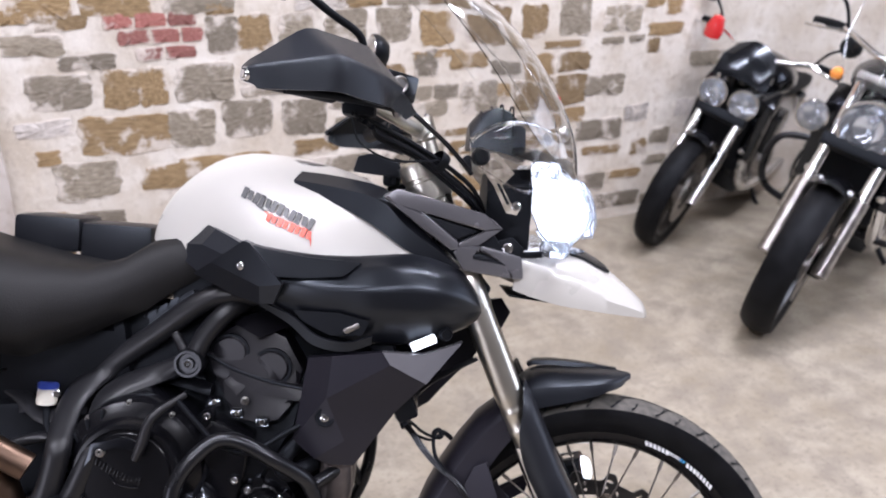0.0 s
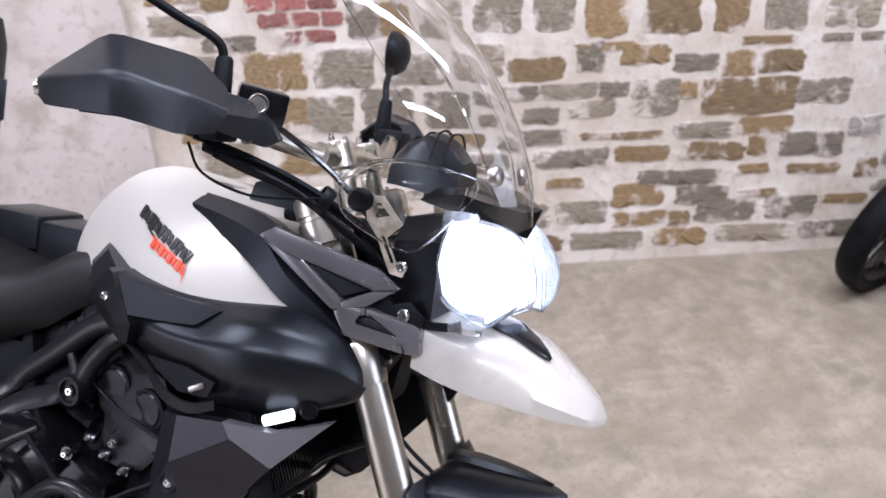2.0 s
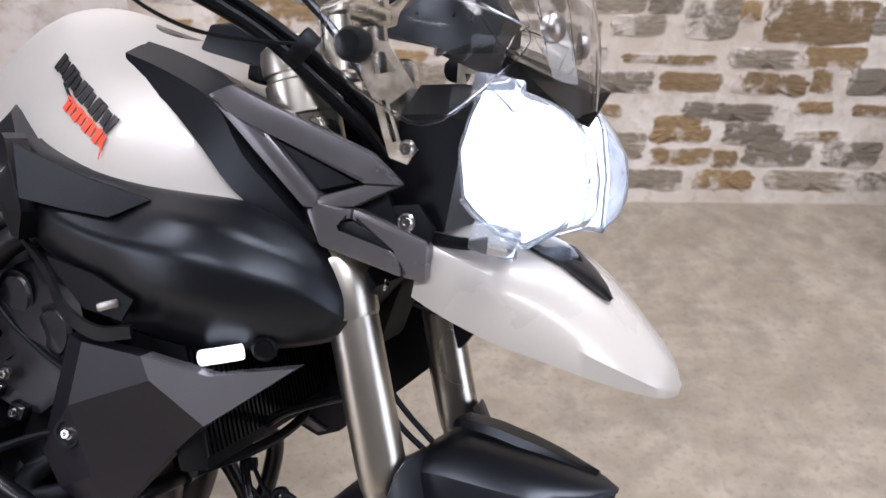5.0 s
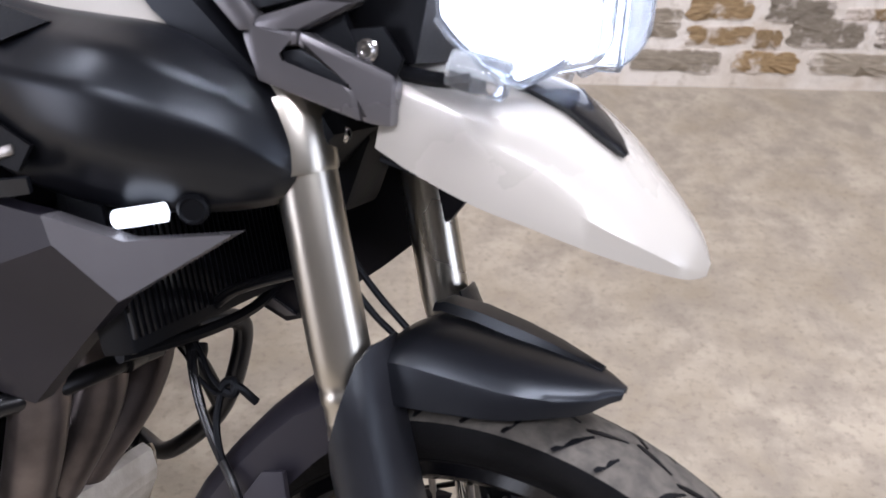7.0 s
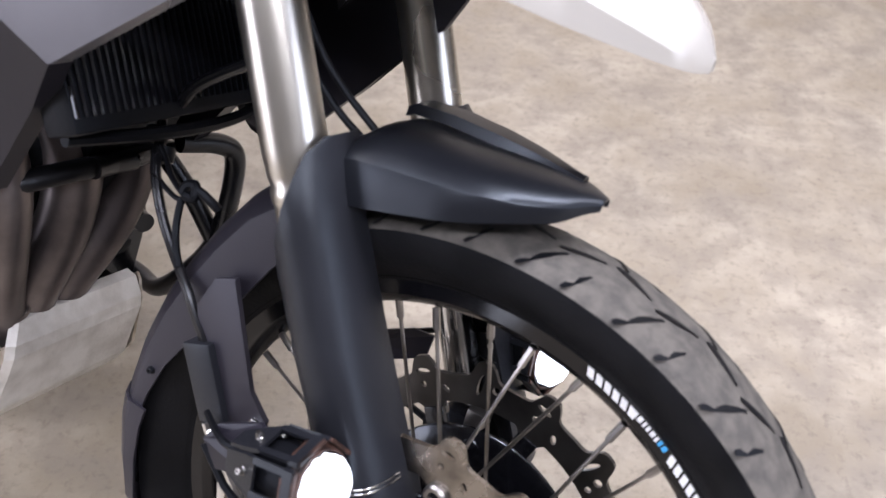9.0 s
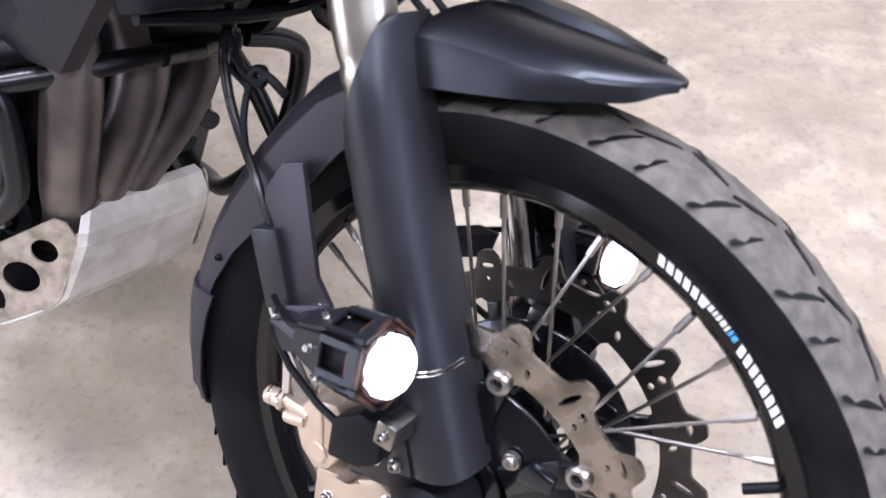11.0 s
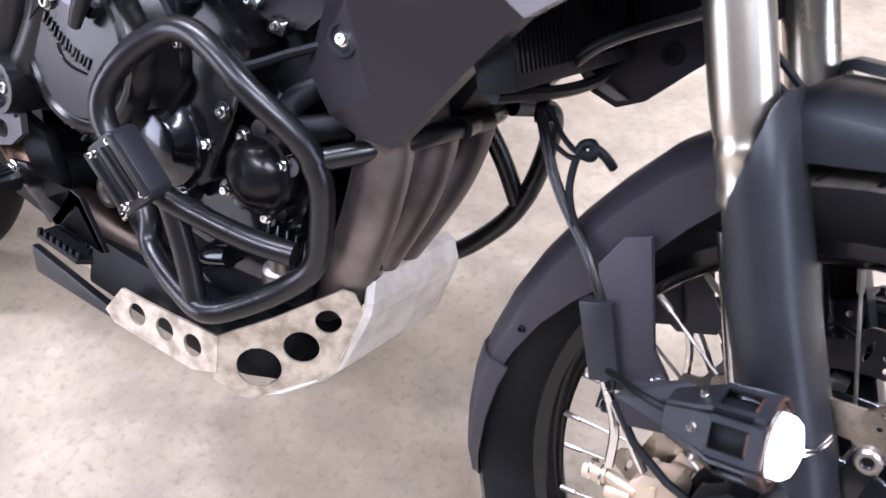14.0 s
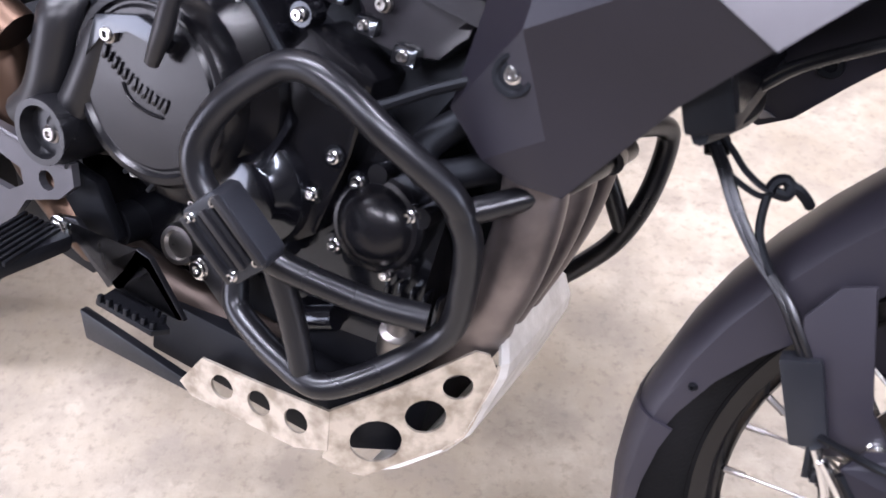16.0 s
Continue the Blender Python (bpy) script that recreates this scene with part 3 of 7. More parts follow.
# black strips lying on the tread paint in the shade of its slots
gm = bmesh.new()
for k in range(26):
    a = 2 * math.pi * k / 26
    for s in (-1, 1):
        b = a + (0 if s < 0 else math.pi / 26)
        for g in (slot_strip(b, s * 0.0437, b + 0.075, s * 0.014, 0.0072), slot_strip(b + 0.112, s * 0.0437, b + 0.150, s * 0.024, 0.0060), slot_strip(b + 0.05, s * 0.010, b + 0.15, s * -0.003, 0.0060)):
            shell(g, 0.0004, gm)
tagged(fp("tread_pattern", gm, M_DARK, fw, "dark strips on the tread for its shaded slots"), kind="stuff")

# pale rim stickers, right and left flank: slanted blocks with a row of small strokes between
for sy in (-1, 1):
    a = 0.245
    for k in range(22):
        small = 6 <= k < 14
        w = (0.010, 0.014, 0.008)[k % 3] if small else 0.021
        r0, r1 = (0.2630, 0.2690) if small else (0.2606, 0.2692)
        m2 = M_CYAN if k in (12, 13) else M_WDECAL
        sk = 0.25 if small else 1.9
        rows = [[AX + Vector((math.sin(q) * r, sy * (0.0187 + (0.272 - r) * 0.02), math.cos(q) * r)) for q in (a + (0.272 - r) * sk, a + w + (0.272 - r) * sk)] for r in (r0, r1)]
        fp("rim_sticker", shell(rows, 0.0006 * -sy), m2, fw)
        a += w + (0.0055 if small else 0.0085)
bm = tube([AX + Vector((0.214, -0.004, 0.135)), AX + Vector((0.188, -0.012, 0.118))], 0.0042, 10, smooth=False)
fp("valve", bm, M_DARK, fw)


def rotor(y, r0, r1, turn):
    """A wavy floating brake disc: lobed rim, tabs for the bobbins, slots and drilled holes."""
    def ring(fn, n):
        return [(math.sin(q) * fn(q), math.cos(q) * fn(q) + 0.345) for q in (2 * math.pi * k / n for k in range(n))]

    def spot(q, r, hw, hl, skew=0.0, n=10):
        out = []
        for k in range(n):
            b = 2 * math.pi * k / n
            e, g = math.cos(b) * hl, math.sin(b) * hw
            u, v = e * math.cos(skew) - g * math.sin(skew), e * math.sin(skew) + g * math.cos(skew)
            qq = q + v / r
            out.append((math.sin(qq) * (r + u), math.cos(qq) * (r + u) + 0.345))
        return out

    outer = ring(lambda q: r1 + 0.0085 * math.tanh(2.2 * math.cos(16 * (q - turn) + 0.55 * math.sin(16 * (q - turn)))) / 0.976, 288)
    inner = ring(lambda q: r0 - 0.013 * max(0.0, math.cos(8 * (q - turn)) - 0.62) / 0.38, 160)
    holes = [inner]
    mid = (r0 + r1) / 2
    for k in range(16):
        q = turn + 2 * math.pi * k / 16
        if k % 2:
            holes.append(spot(q - 0.02, mid + 0.004, 0.0028, 0.0115, 0.25))
            holes.append(spot(q + 0.085, mid + 0.003, 0.0040, 0.0040, 0, 8))
            holes.append(spot(q + 0.10, mid - 0.009, 0.0032, 0.0032, 0, 8))
        else:
            holes.append(spot(q - 0.01, mid + 0.0115, 0.0075, 0.0027, 0.12))
            holes.append(spot(q - 0.03, mid - 0.001, 0.0030, 0.0030, 0, 8))
            holes.append(spot(q + 0.13, mid - 0.006, 0.0026, 0.0048, -0.6))
    return cut_plate(outer, holes, y - 0.0022, y + 0.0022)


for y in (-0.056, 0.066):
    sg = -1 if y < 0 else 1
    # same steel on both sides; the far disc's shade is put into a darker colour
    fp("brake_disc", rotor(y, 0.129, 0.1645, 0.02 if y < 0 else 0.2), M_DISC if y < 0 else M_DARKSTEEL, fw, "worn steel brake disc with a wavy rim", sharp=25)
    fp("disc_spider", lathe([(0.045, -0.0025), (0.106, -0.0025), (0.108, -0.001), (0.108, 0.0015), (0.045, 0.0025)], AX + Vector((0, y - sg * 0.004, 0)), (0, 1, 0), 48), M_GLOSSBLK, fw)
    for k in range(8):
        q = 2 * math.pi * k / 8 + (0.02 if y < 0 else 0.2)
        pts2 = [(math.sin(q + o) * r, math.cos(q + o) * r + 0.345) for o, r in ((-0.30, 0.05), (-0.16, 0.09), (-0.085, 0.124), (0.085, 0.124), (0.06, 0.09), (0.2, 0.05))]
        fp("disc_carrier", prism(pts2, y - 0.004, y + 0.004, 0.001), M_GLOSSBLK, fw)
        fp("disc_bobbin", lathe([(0.0045, 0.003), (0.0055, 0.008), (0.0085, 0.008), (0.0105, 0.006), (0.0105, 0.0)], AX + Vector((math.sin(q) * 0.120, y, math.cos(q) * 0.120)), (0, sg, 0), 18), M_STEEL, fw)
        if k < 6:
            q = 2 * math.pi * k / 6 + 0.5
            bolt(fw, AX + Vector((math.sin(q) * 0.070, y + sg * 0.005, math.cos(q) * 0.070)), (0, sg, 0), 0.0068, FRONT, M_STEEL)
            fp("spider_rib", prism([(math.sin(q + o) * r, math.cos(q + o) * r + 0.345) for o, r in ((0.14, 0.064), (0.25, 0.07), (0.42, 0.092), (0.30, 0.101), (0.10, 0.088))], y - 0.009, y + 0.009, 0.003), M_GLOSSBLK, fw)
fp("speed_ring", lathe([(0.05, -0.046), (0.074, -0.046), (0.074, -0.049), (0.05, -0.049)], AX, (0, 1, 0), 48), M_STEEL, fw)

# -- fork, steered frame
RAKE = 0.432
FD = Vector((-math.sin(RAKE), 0, math.cos(RAKE)))
FN = Vector((math.cos(RAKE), 0, math.sin(RAKE)))


def leg(s, tau, off=0.0, side=0.0):
    return Vector((-0.032, s * 0.104 + side * s + 0.036, 0.345)) + FD * tau + FN * (off + 0.007 * min(1.0, max(0.0, (tau - 0.2) / 0.15)))


def guard_section(s, t):
    """Outline of a leg guard across the leg: rear edge, bulge, inner front edge."""
    base = [(-0.027, 0.002), (-0.025, 0.016), (-0.016, 0.028), (-0.001, 0.036), (0.017, 0.037), (0.032, 0.031), (0.040, 0.015), (0.043, -0.006), (0.041, -0.024)]
    line = curve([(n, y, 0) for n, y in base], 3)
    n0 = float(np.interp(t, [0.0, 0.05, 0.16, 0.22, 0.265, 0.309, 0.347, 0.374], [-0.018, -0.021, -0.023, -0.025, -0.024, -0.008, 0.018, 0.038]))
    k = next(i for i, p in enumerate(line) if p.x >= n0 - 1e-6)
    u = np.linspace(k, len(line) - 1, 15)
    xs = np.interp(u, range(len(line)), [p.x for p in line])
    ys = np.interp(u, range(len(line)), [p.y for p in line])
    fwd = float(np.interp(t, [0.02, 0.113, 0.25, 0.37], [0.025, 0.019, 0.007, -0.004]))
    return [leg(s, t, (x - 0.008) * 0.9 + 0.008 + fwd, y - max(0, t - 0.33) * 0.25) for x, y in zip(xs, ys)]


for s in (-1, 1):
    prof = [(0.0, 0.270), (0.0205, 0.270), (0.0215, 0.274), (0.0215, 0.292), (0.0243, 0.296), (0.0243, 0.305), (0.0232, 0.308), (0.0232, 0.328), (0.0246, 0.331), (0.0246, 0.339), (0.0232, 0.342), (0.0250, 0.350), (0.0262, 0.37), (0.0266, 0.60), (0.0266, 0.745), (0.0, 0.745)]
    upper = fp("fork_tube", lathe([(r * 0.95, h) for r, h in prof], leg(s, 0, 0.007), FD, 32), M_FORK, bike, "brushed alloy upside-down fork tube")
    fp("fork_slider", lathe([(0.0, -0.02), (0.0185, -0.02), (0.0185, 0.275), (0.0, 0.275)], leg(s, 0), FD, 24), M_CHROME)
    fp("fork_cap", lathe([(0.0, 0.788), (0.012, 0.788), (0.014, 0.782), (0.027, 0.781), (0.034, 0.776), (0.0355, 0.768), (0.0355, 0.752), (0.033, 0.750), (0.033, 0.745), (0.0355, 0.743), (0.0355, 0.712), (0.031, 0.708)], leg(s, 0), FD, 28), M_FORK, upper)
    foot = lathe([(0.0, -0.035), (0.024, -0.035), (0.028, -0.02), (0.028, 0.05), (0.022, 0.06)], leg(s, 0), FD, 20)
    disc(AX + Vector((-0.004, s * 0.058, 0)), (0, s, 0), 0.027, 0.052, 0.2, 24, foot)
    ft = fp("fork_foot", foot, M_DARK)
    fp("axle_cap", lathe([(0.0, 0.056), (0.006, 0.056), (0.007, 0.05), (0.016, 0.05), (0.018, 0.046), (0.018, 0.0)], AX + Vector((-0.004, s * 0.06, 0)), (0, s, 0), 24), M_STEEL, ft)
    bolt(ft, leg(s, 0.03, 0.027, 0.012), FN, 0.006, FRONT, M_STEEL)
    bolt(ft, leg(s, 0.0, 0.027, 0.012), FN, 0.006, FRONT, M_STEEL)
    # leg guard: a curved shield from the mudguard down to the axle
    rows = [guard_section(s, t) for t in (0.022, 0.05, 0.10, 0.16, 0.22, 0.25, 0.28, 0.305, 0.33, 0.35, 0.365, 0.374)]
    fg = fp("fork_guard", shell(rows, -0.0025 * s), M_PLASTIC, bike, "grained black fork leg guard", sharp=50)
    # chrome retaining wire round the guard
    for t0 in (0.113, 0.1165):
        wire = [leg(s, t0) + (p - leg(s, t0)) * 1.012 for p in guard_section(s, t0)[1:-3]]
        fp("wire_tie", tube(wire, 0.0007, 6), M_CHROME, fg)
    lip = [[leg(s, t, n + 0.012, y) for n, y in ((-0.034, 0.0), (-0.030, 0.018), (-0.012, 0.033), (0.006, 0.036))] for t in (0.022, 0.06, 0.10)]
    fp("guard_lip", shell([curve(r, 3) for r in lip], -0.003 * s), M_PLASTIC, fg, sharp=50)
    bolt(fg, leg(s, 0.03, 0.004, 0.036), (0, s, 0), 0.0055, FRONT, M_STEEL)
    for z0, z1, w in ((0.515, 0.575, 0.0325), (0.705, 0.735, 0.032)):
        fp("fork_clamp", lathe([(0.0266, z0), (w, z0), (w + 0.001, z0 + 0.004), (w + 0.001, z1 - 0.004), (w, z1), (0.0266, z1)], leg(s, 0), FD, 28), M_FORK, bike, "alloy fork clamp")
for z0, z1, w in ((0.515, 0.575, 0.03), (0.705, 0.735, 0.032)):
    m = Matrix.Translation(Vector((-0.032, 0.031, 0.345)) + FD * (z0 + z1) / 2 - FN * 0.02) @ Matrix.Rotation(-RAKE, 4, 'Y')
    bx = box((0, 0, 0), (0.05, 0.135, (z1 - z0) * 0.7), 0.006)
    bx.transform(m)
    fp("clamp_bridge", bx, M_STEEL)
bolt(bike, leg(-1, 0.54, 0.028, -0.02), FN, 0.006, FRONT)

# -- front mudguard, steered frame
def nose_section(x, w, zt, zc, zb):
    """Mudguard nose at x: crown, shoulder crease, flank and lower edge."""
    r = [(0, zt), (w * 0.25, zt - (zt - zc) * 0.03), (w * 0.48, zt - (zt - zc) * 0.14), (w * 0.68, zt - (zt - zc) * 0.36), (w * 0.84, zt - (zt - zc) * 0.66), (w * 0.95, zc), (w * 0.965, zc - (zc - zb) * 0.14), (w * 0.985, zc - (zc - zb) * 0.5), (w, zb)]
    return [(x, y, z + 0.345) for y, z in r[:0:-1]] + [(x, -y, z + 0.345) for y, z in r]


NOSE = ((-0.155, 0.058, 0.350, 0.336, 0.302), (-0.13, 0.066, 0.368, 0.346, 0.311), (-0.08, 0.068, 0.373, 0.353, 0.325), (-0.04, 0.067, 0.375, 0.358, 0.337), (-0.010, 0.053, 0.375, 0.361, 0.346), (0.014, 0.034, 0.374, 0.364, 0.352), (0.027, 0.017, 0.373, 0.367, 0.360), (0.035, 0.008, 0.3715, 0.368, 0.3635))
secs = [nose_section(*c) for c in NOSE]
rows = list(zip(*[curve([r[k] for r in secs], 3) for k in range(len(secs[0]))]))
mud = fp("front_mudguard", shell(rows, 0.003), M_SATIN, bike, "satin black front mudguard with a pointed nose", sharp=30)
SPINE = ((-0.140, 0.006, 0.3705), (-0.132, 0.011, 0.3755), (-0.10, 0.0125, 0.378), (-0.06, 0.011, 0.3782), (-0.03, 0.008, 0.377), (-0.005, 0.004, 0.375), (0.012, 0.002, 0.3735))
rows = [[(x, 0.003 + 0.021 * min(1.0, max(0.0, 0.1 - x) / 0.2) + y * w, 0.345 + z - (0.0055 if abs(y) == 1 else 0.0)) for y in (-1, -0.9, 0, 0.9, 1)] for x, w, z in SPINE]
fp("mudguard_spine", shell(rows, 0.004), M_SATIN, mud, sharp=30)


def mud_row(a, r, w, drop):
    """Rear mudguard section at an angle round the axle: flat crown, hard crease, flank."""
    half = [(0, 0), (0.4, 0.0005), (0.72, 0.004), (0.92, 0.012), (1.0, 0.02), (1.0, drop * 0.6), (0.98, drop)]
    both_ = [(-y, d) for y, d in half[:0:-1]] + half
    return [AX + Vector((math.sin(a) * (r - d), y * w, math.cos(a) * (r - d))) for y, d in both_]


rows = [mud_row(*c) for c in ((-0.50, 0.365, 0.058, 0.05), (-0.68, 0.357, 0.061, 0.062), (-0.82, 0.347, 0.061, 0.064), (-0.97, 0.340, 0.060, 0.062), (-1.12, 0.336, 0.060, 0.052), (-1.27, 0.334, 0.059, 0.042), (-1.42, 0.3335, 0.058, 0.034), (-1.50, 0.3335, 0.057, 0.030))]
rearmud = fp("rear_mudguard_section", shell(rows, -0.003), M_GUARD, mud, "sheened black rear section of the mudguard", sharp=26)
rows = [mud_row(*c) for c in ((-1.48, 0.336, 0.060, 0.040), (-1.56, 0.3355, 0.060, 0.036), (-1.70, 0.335, 0.058, 0.030), (-1.84, 0.335, 0.055, 0.024), (-1.93, 0.336, 0.046, 0.018), (-1.96, 0.336, 0.034, 0.014))]
fp("mudguard_flap", shell(rows, -0.003), M_GUARD, mud, sharp=26)
for s in (-1, 1):
    bm = prism([(-0.240, 0.520), (-0.226, 0.552), (-0.205, 0.562), (-0.172, 0.470), (-0.150, 0.452), (-0.154, 0.436), (-0.190, 0.420), (-0.215, 0.430)], s * 0.072, s * 0.077, 0.0015)
    br = fp("mudguard_bracket", bm, M_GUARD, mud)
    bolt(br, (-0.158, s * 0.079, 0.446), (0, s, 0), 0.006, FRONT)
    bolt(rearmud, (-0.293, s * 0.060, 0.419), (0, s, 0), 0.004, FRONT, M_DARK)
    bm = prism([(-0.244, 0.484), (-0.216, 0.496), (-0.186, 0.432), (-0.212, 0.420)], s * 0.064, s * 0.084, 0.003)
    fp("hose_clip", bm, M_PLASTIC, mud)

# -- brake calipers and fork-leg spot lamps, steered frame
def caliper(s):
    own = fp("brake_caliper", prism([(-0.145, 0.362), (-0.138, 0.373), (-0.112, 0.383), (-0.102, 0.372), (-0.099, 0.33), (-0.106, 0.314), (-0.12, 0.305), (-0.138, 0.318), (-0.147, 0.335)], s * 0.066, s * 0.096, 0.004), M_GOLD, bike, "champagne coloured brake caliper in two halves")
    fp("caliper_half", prism([(-0.122, 0.300), (-0.10, 0.308), (-0.088, 0.298), (-0.078, 0.318), (-0.062, 0.330), (-0.034, 0.322), (-0.030, 0.30), (-0.05, 0.268), (-0.09, 0.25), (-0.118, 0.262)], s * 0.058, s * 0.088, 0.004), M_GOLD, own)
    fp("caliper_half", prism([(-0.140, 0.352), (-0.11, 0.362), (-0.10, 0.31), (-0.11, 0.26), (-0.135, 0.29)], s * 0.03, s * 0.05, 0.004), M_GOLD, own)
    fp("piston_cap", disc((-0.119, s * 0.0955, 0.327), (0, s, 0), 0.010, 0.004, 0.25, 20), M_GOLD, own)
    fp("caliper_rib", prism([(-0.128, 0.368), (-0.123, 0.37), (-0.110, 0.318), (-0.115, 0.316)], s * 0.095, s * 0.0985, 0.001), M_GOLD, own)
    for z, x, y in ((0.316, -0.046, 0.088), (0.353, -0.068, 0.09), (0.276, -0.104, 0.088), (0.292, -0.07, 0.088)):
        bolt(own, (x, s * y, z), (0, s, 0), 0.0062, FRONT)
    for a, b2, r in (((-0.184, 0.345), (-0.165, 0.351), 0.0085), ((-0.165, 0.351), (-0.138, 0.352), 0.006), ((-0.160, 0.338), (-0.140, 0.345), 0.0075)):
        fp("banjo_fitting", tube([(a[0], s * 0.092, a[1]), ((a[0] + b2[0]) / 2, s * 0.093, (a[1] + b2[1]) / 2), (b2[0], s * 0.092, b2[1])], r, 10, smooth=False), M_GOLD, own)
    for x in (-0.178, -0.168):
        fp("banjo_washer", lathe([(0.004, -0.001), (0.0105, -0.001), (0.0105, 0.001), (0.004, 0.001)], (x, s * 0.092, 0.349), (0.95, 0, 0.3), 14), M_CHROME, own)
    fp("hose_end", tube([(-0.196, s * 0.094, 0.435), (-0.18, s * 0.093, 0.41), (-0.172, s * 0.092, 0.39), (-0.167, s * 0.092, 0.36)], 0.0044, 8), M_CHROME, own)
    fp("hose_end", tube([(-0.188, s * 0.098, 0.43), (-0.166, s * 0.097, 0.408), (-0.153, s * 0.096, 0.392), (-0.138, s * 0.095, 0.376)], 0.004, 8), M_CHROME, own)
    fp("caliper_bracket", prism([(-0.03, 0.335), (-0.04, 0.375), (-0.075, 0.378), (-0.098, 0.36), (-0.09, 0.32), (-0.06, 0.335)], s * 0.072, s * 0.09, 0.004), M_GLOSSBLK, own)


def spot_lamp(s):
    """A cast lamp in a cage of windowed plates, clamped to the fork leg, facing ahead."""
    d = Vector((0.955, -0.08 if s < 0 else -0.22, 0.28)).normalized()
    c = Vector((-0.127, -0.128, 0.462)) if s < 0 else Vector((-0.075, 0.178, 0.470))
    q8 = 0.80
    own = fp("spot_lamp", lathe([(r * q8, h * q8) for r, h in ((0.0, -0.006), (0.013, -0.006), (0.017, 0.004), (0.022, 0.02), (0.030, 0.045), (0.0315, 0.09), (0.029, 0.094), (0.0, 0.09))], c, d, 16), M_DARK, bike, "small black spot lamp in a windowed cage with rusty edges", sharp=25)
    u = d.cross(Vector((0, 0, 1))).normalized()
    v = u.cross(d)

    def block(o, q, rows):
        return loft([[c + (d * h + o * r + q * w) * q8 for r, w in ((r0, -w0), (r1, -w0 * 0.9), (r1, w0 * 0.9), (r0, w0))] for h, r0, r1, w0 in rows])

    for k in range(6):
        b = 2 * math.pi * k / 6 + 0.26
        o = u * math.cos(b) + v * math.sin(b)
        q = u * -math.sin(b) + v * math.cos(b)
        fp("cage_plate", block(o, q, ((-0.004, 0.019, 0.022, 0.0105), (0.03, 0.0295, 0.033, 0.017), (0.046, 0.035, 0.0385, 0.0185))), M_PLASTIC, own)
        fp("cage_plate", block(o, q, ((0.080, 0.0355, 0.0395, 0.0195), (0.092, 0.036, 0.0405, 0.020))), M_PLASTIC, own)
        for e in (-1, 1):
            fp("cage_bar", loft([[c + (d * h + o * r + q * w) * q8 for r, w in ((r0, e * 0.012), (r0 + 0.0035, e * 0.012), (r0 + 0.0035, e * 0.0185), (r0, e * 0.0185))] for h, r0 in ((0.044, 0.0350), (0.082, 0.0360))]), M_PLASTIC, own)
        fp("rusty_edge", block(o, q, ((0.092, 0.0362, 0.0402, 0.0185), (0.0945, 0.0362, 0.0400, 0.0185))), M_BEZEL, own)
        fp("rusty_edge", block(o, q, ((0.0785, 0.0362, 0.0398, 0.011), (0.0805, 0.0362, 0.0398, 0.011))), M_BEZEL, own)
        bolt(own, c + (d * 0.028 + o * 0.0325) * q8, o, 0.0032, FRONT, M_STEEL)
    fp("lens", lathe([(r * q8, h * q8) for r, h in ((0.0, 0.113), (0.015, 0.112), (0.024, 0.109), (0.0298, 0.102), (0.0302, 0.090), (0.0, 0.088))], c, d, 12), M_LED, own, "lit white lens")
    fp("bezel", lathe([(r * q8, h * q8) for r, h in ((0.031, 0.088), (0.0325, 0.095), (0.0345, 0.095), (0.0375, 0.090), (0.0375, 0.084))], c, d, 28), M_BEZEL, own, "rust-flecked ring round the lens")
    fp("lamp_bracket", prism([(-0.093, 0.402), (-0.07, 0.424), (-0.046, 0.424), (-0.044, 0.388), (-0.06, 0.374), (-0.09, 0.366)], s * 0.106, s * 0.13, 0.004), M_DARK, own)
    fp("bracket_plate", box((-0.042, s * 0.12, 0.424), (0.018, 0.03, 0.022), 0.003), M_STEEL, own)
    bolt(own, (-0.042, s * 0.136, 0.424), (0, s, 0), 0.004, FRONT, M_STEEL)
    yy = s * 0.118
    fp("lamp_arm", facets([(-0.178, yy, 0.442), (-0.168, yy - s * 0.004, 0.46), (-0.13, yy - s * 0.006, 0.482), (-0.112, yy + s * 0.004, 0.478), (-0.118, yy + s * 0.012, 0.446), (-0.158, yy + s * 0.004, 0.426)], [[0, 1, 2, 3], [0, 3, 4, 5]], 0.003), M_PURPLE, own, sharp=15)
    fp("lamp_arm", tube([(-0.176, yy, 0.438), (-0.15, yy, 0.412), (-0.115, yy, 0.395), (-0.09, yy, 0.39)], 0.0035, 6, smooth=False), M_DARK, own)
    fp("lamp_wire", tube([c - d * 0.004, c - d * 0.03 + Vector((0, 0, 0.006)), Vector((-0.196, s * 0.095, 0.445))], 0.003, 6), M_DARK, own)


for s in (-1, 1):
    caliper(s)
    spot_lamp(s)

# -- beak, body frame
def beak_ring(x, w, zt, zs, zb, flat):
    """Half-round hood section: crown, shoulder and lower edge."""
    r = [(0, zt), (w * 0.35, zt - flat * 0.15), (w * 0.7, zt - (zt - zs) * 0.45), (w * 0.93, zs), (w, zs - (zs - zb) * 0.35), (w * 0.97, zb)]
    right = [(x, -y, z) for y, z in r]
    left = [(x, y, z) for y, z in r[1:]]
    return left[::-1] + right


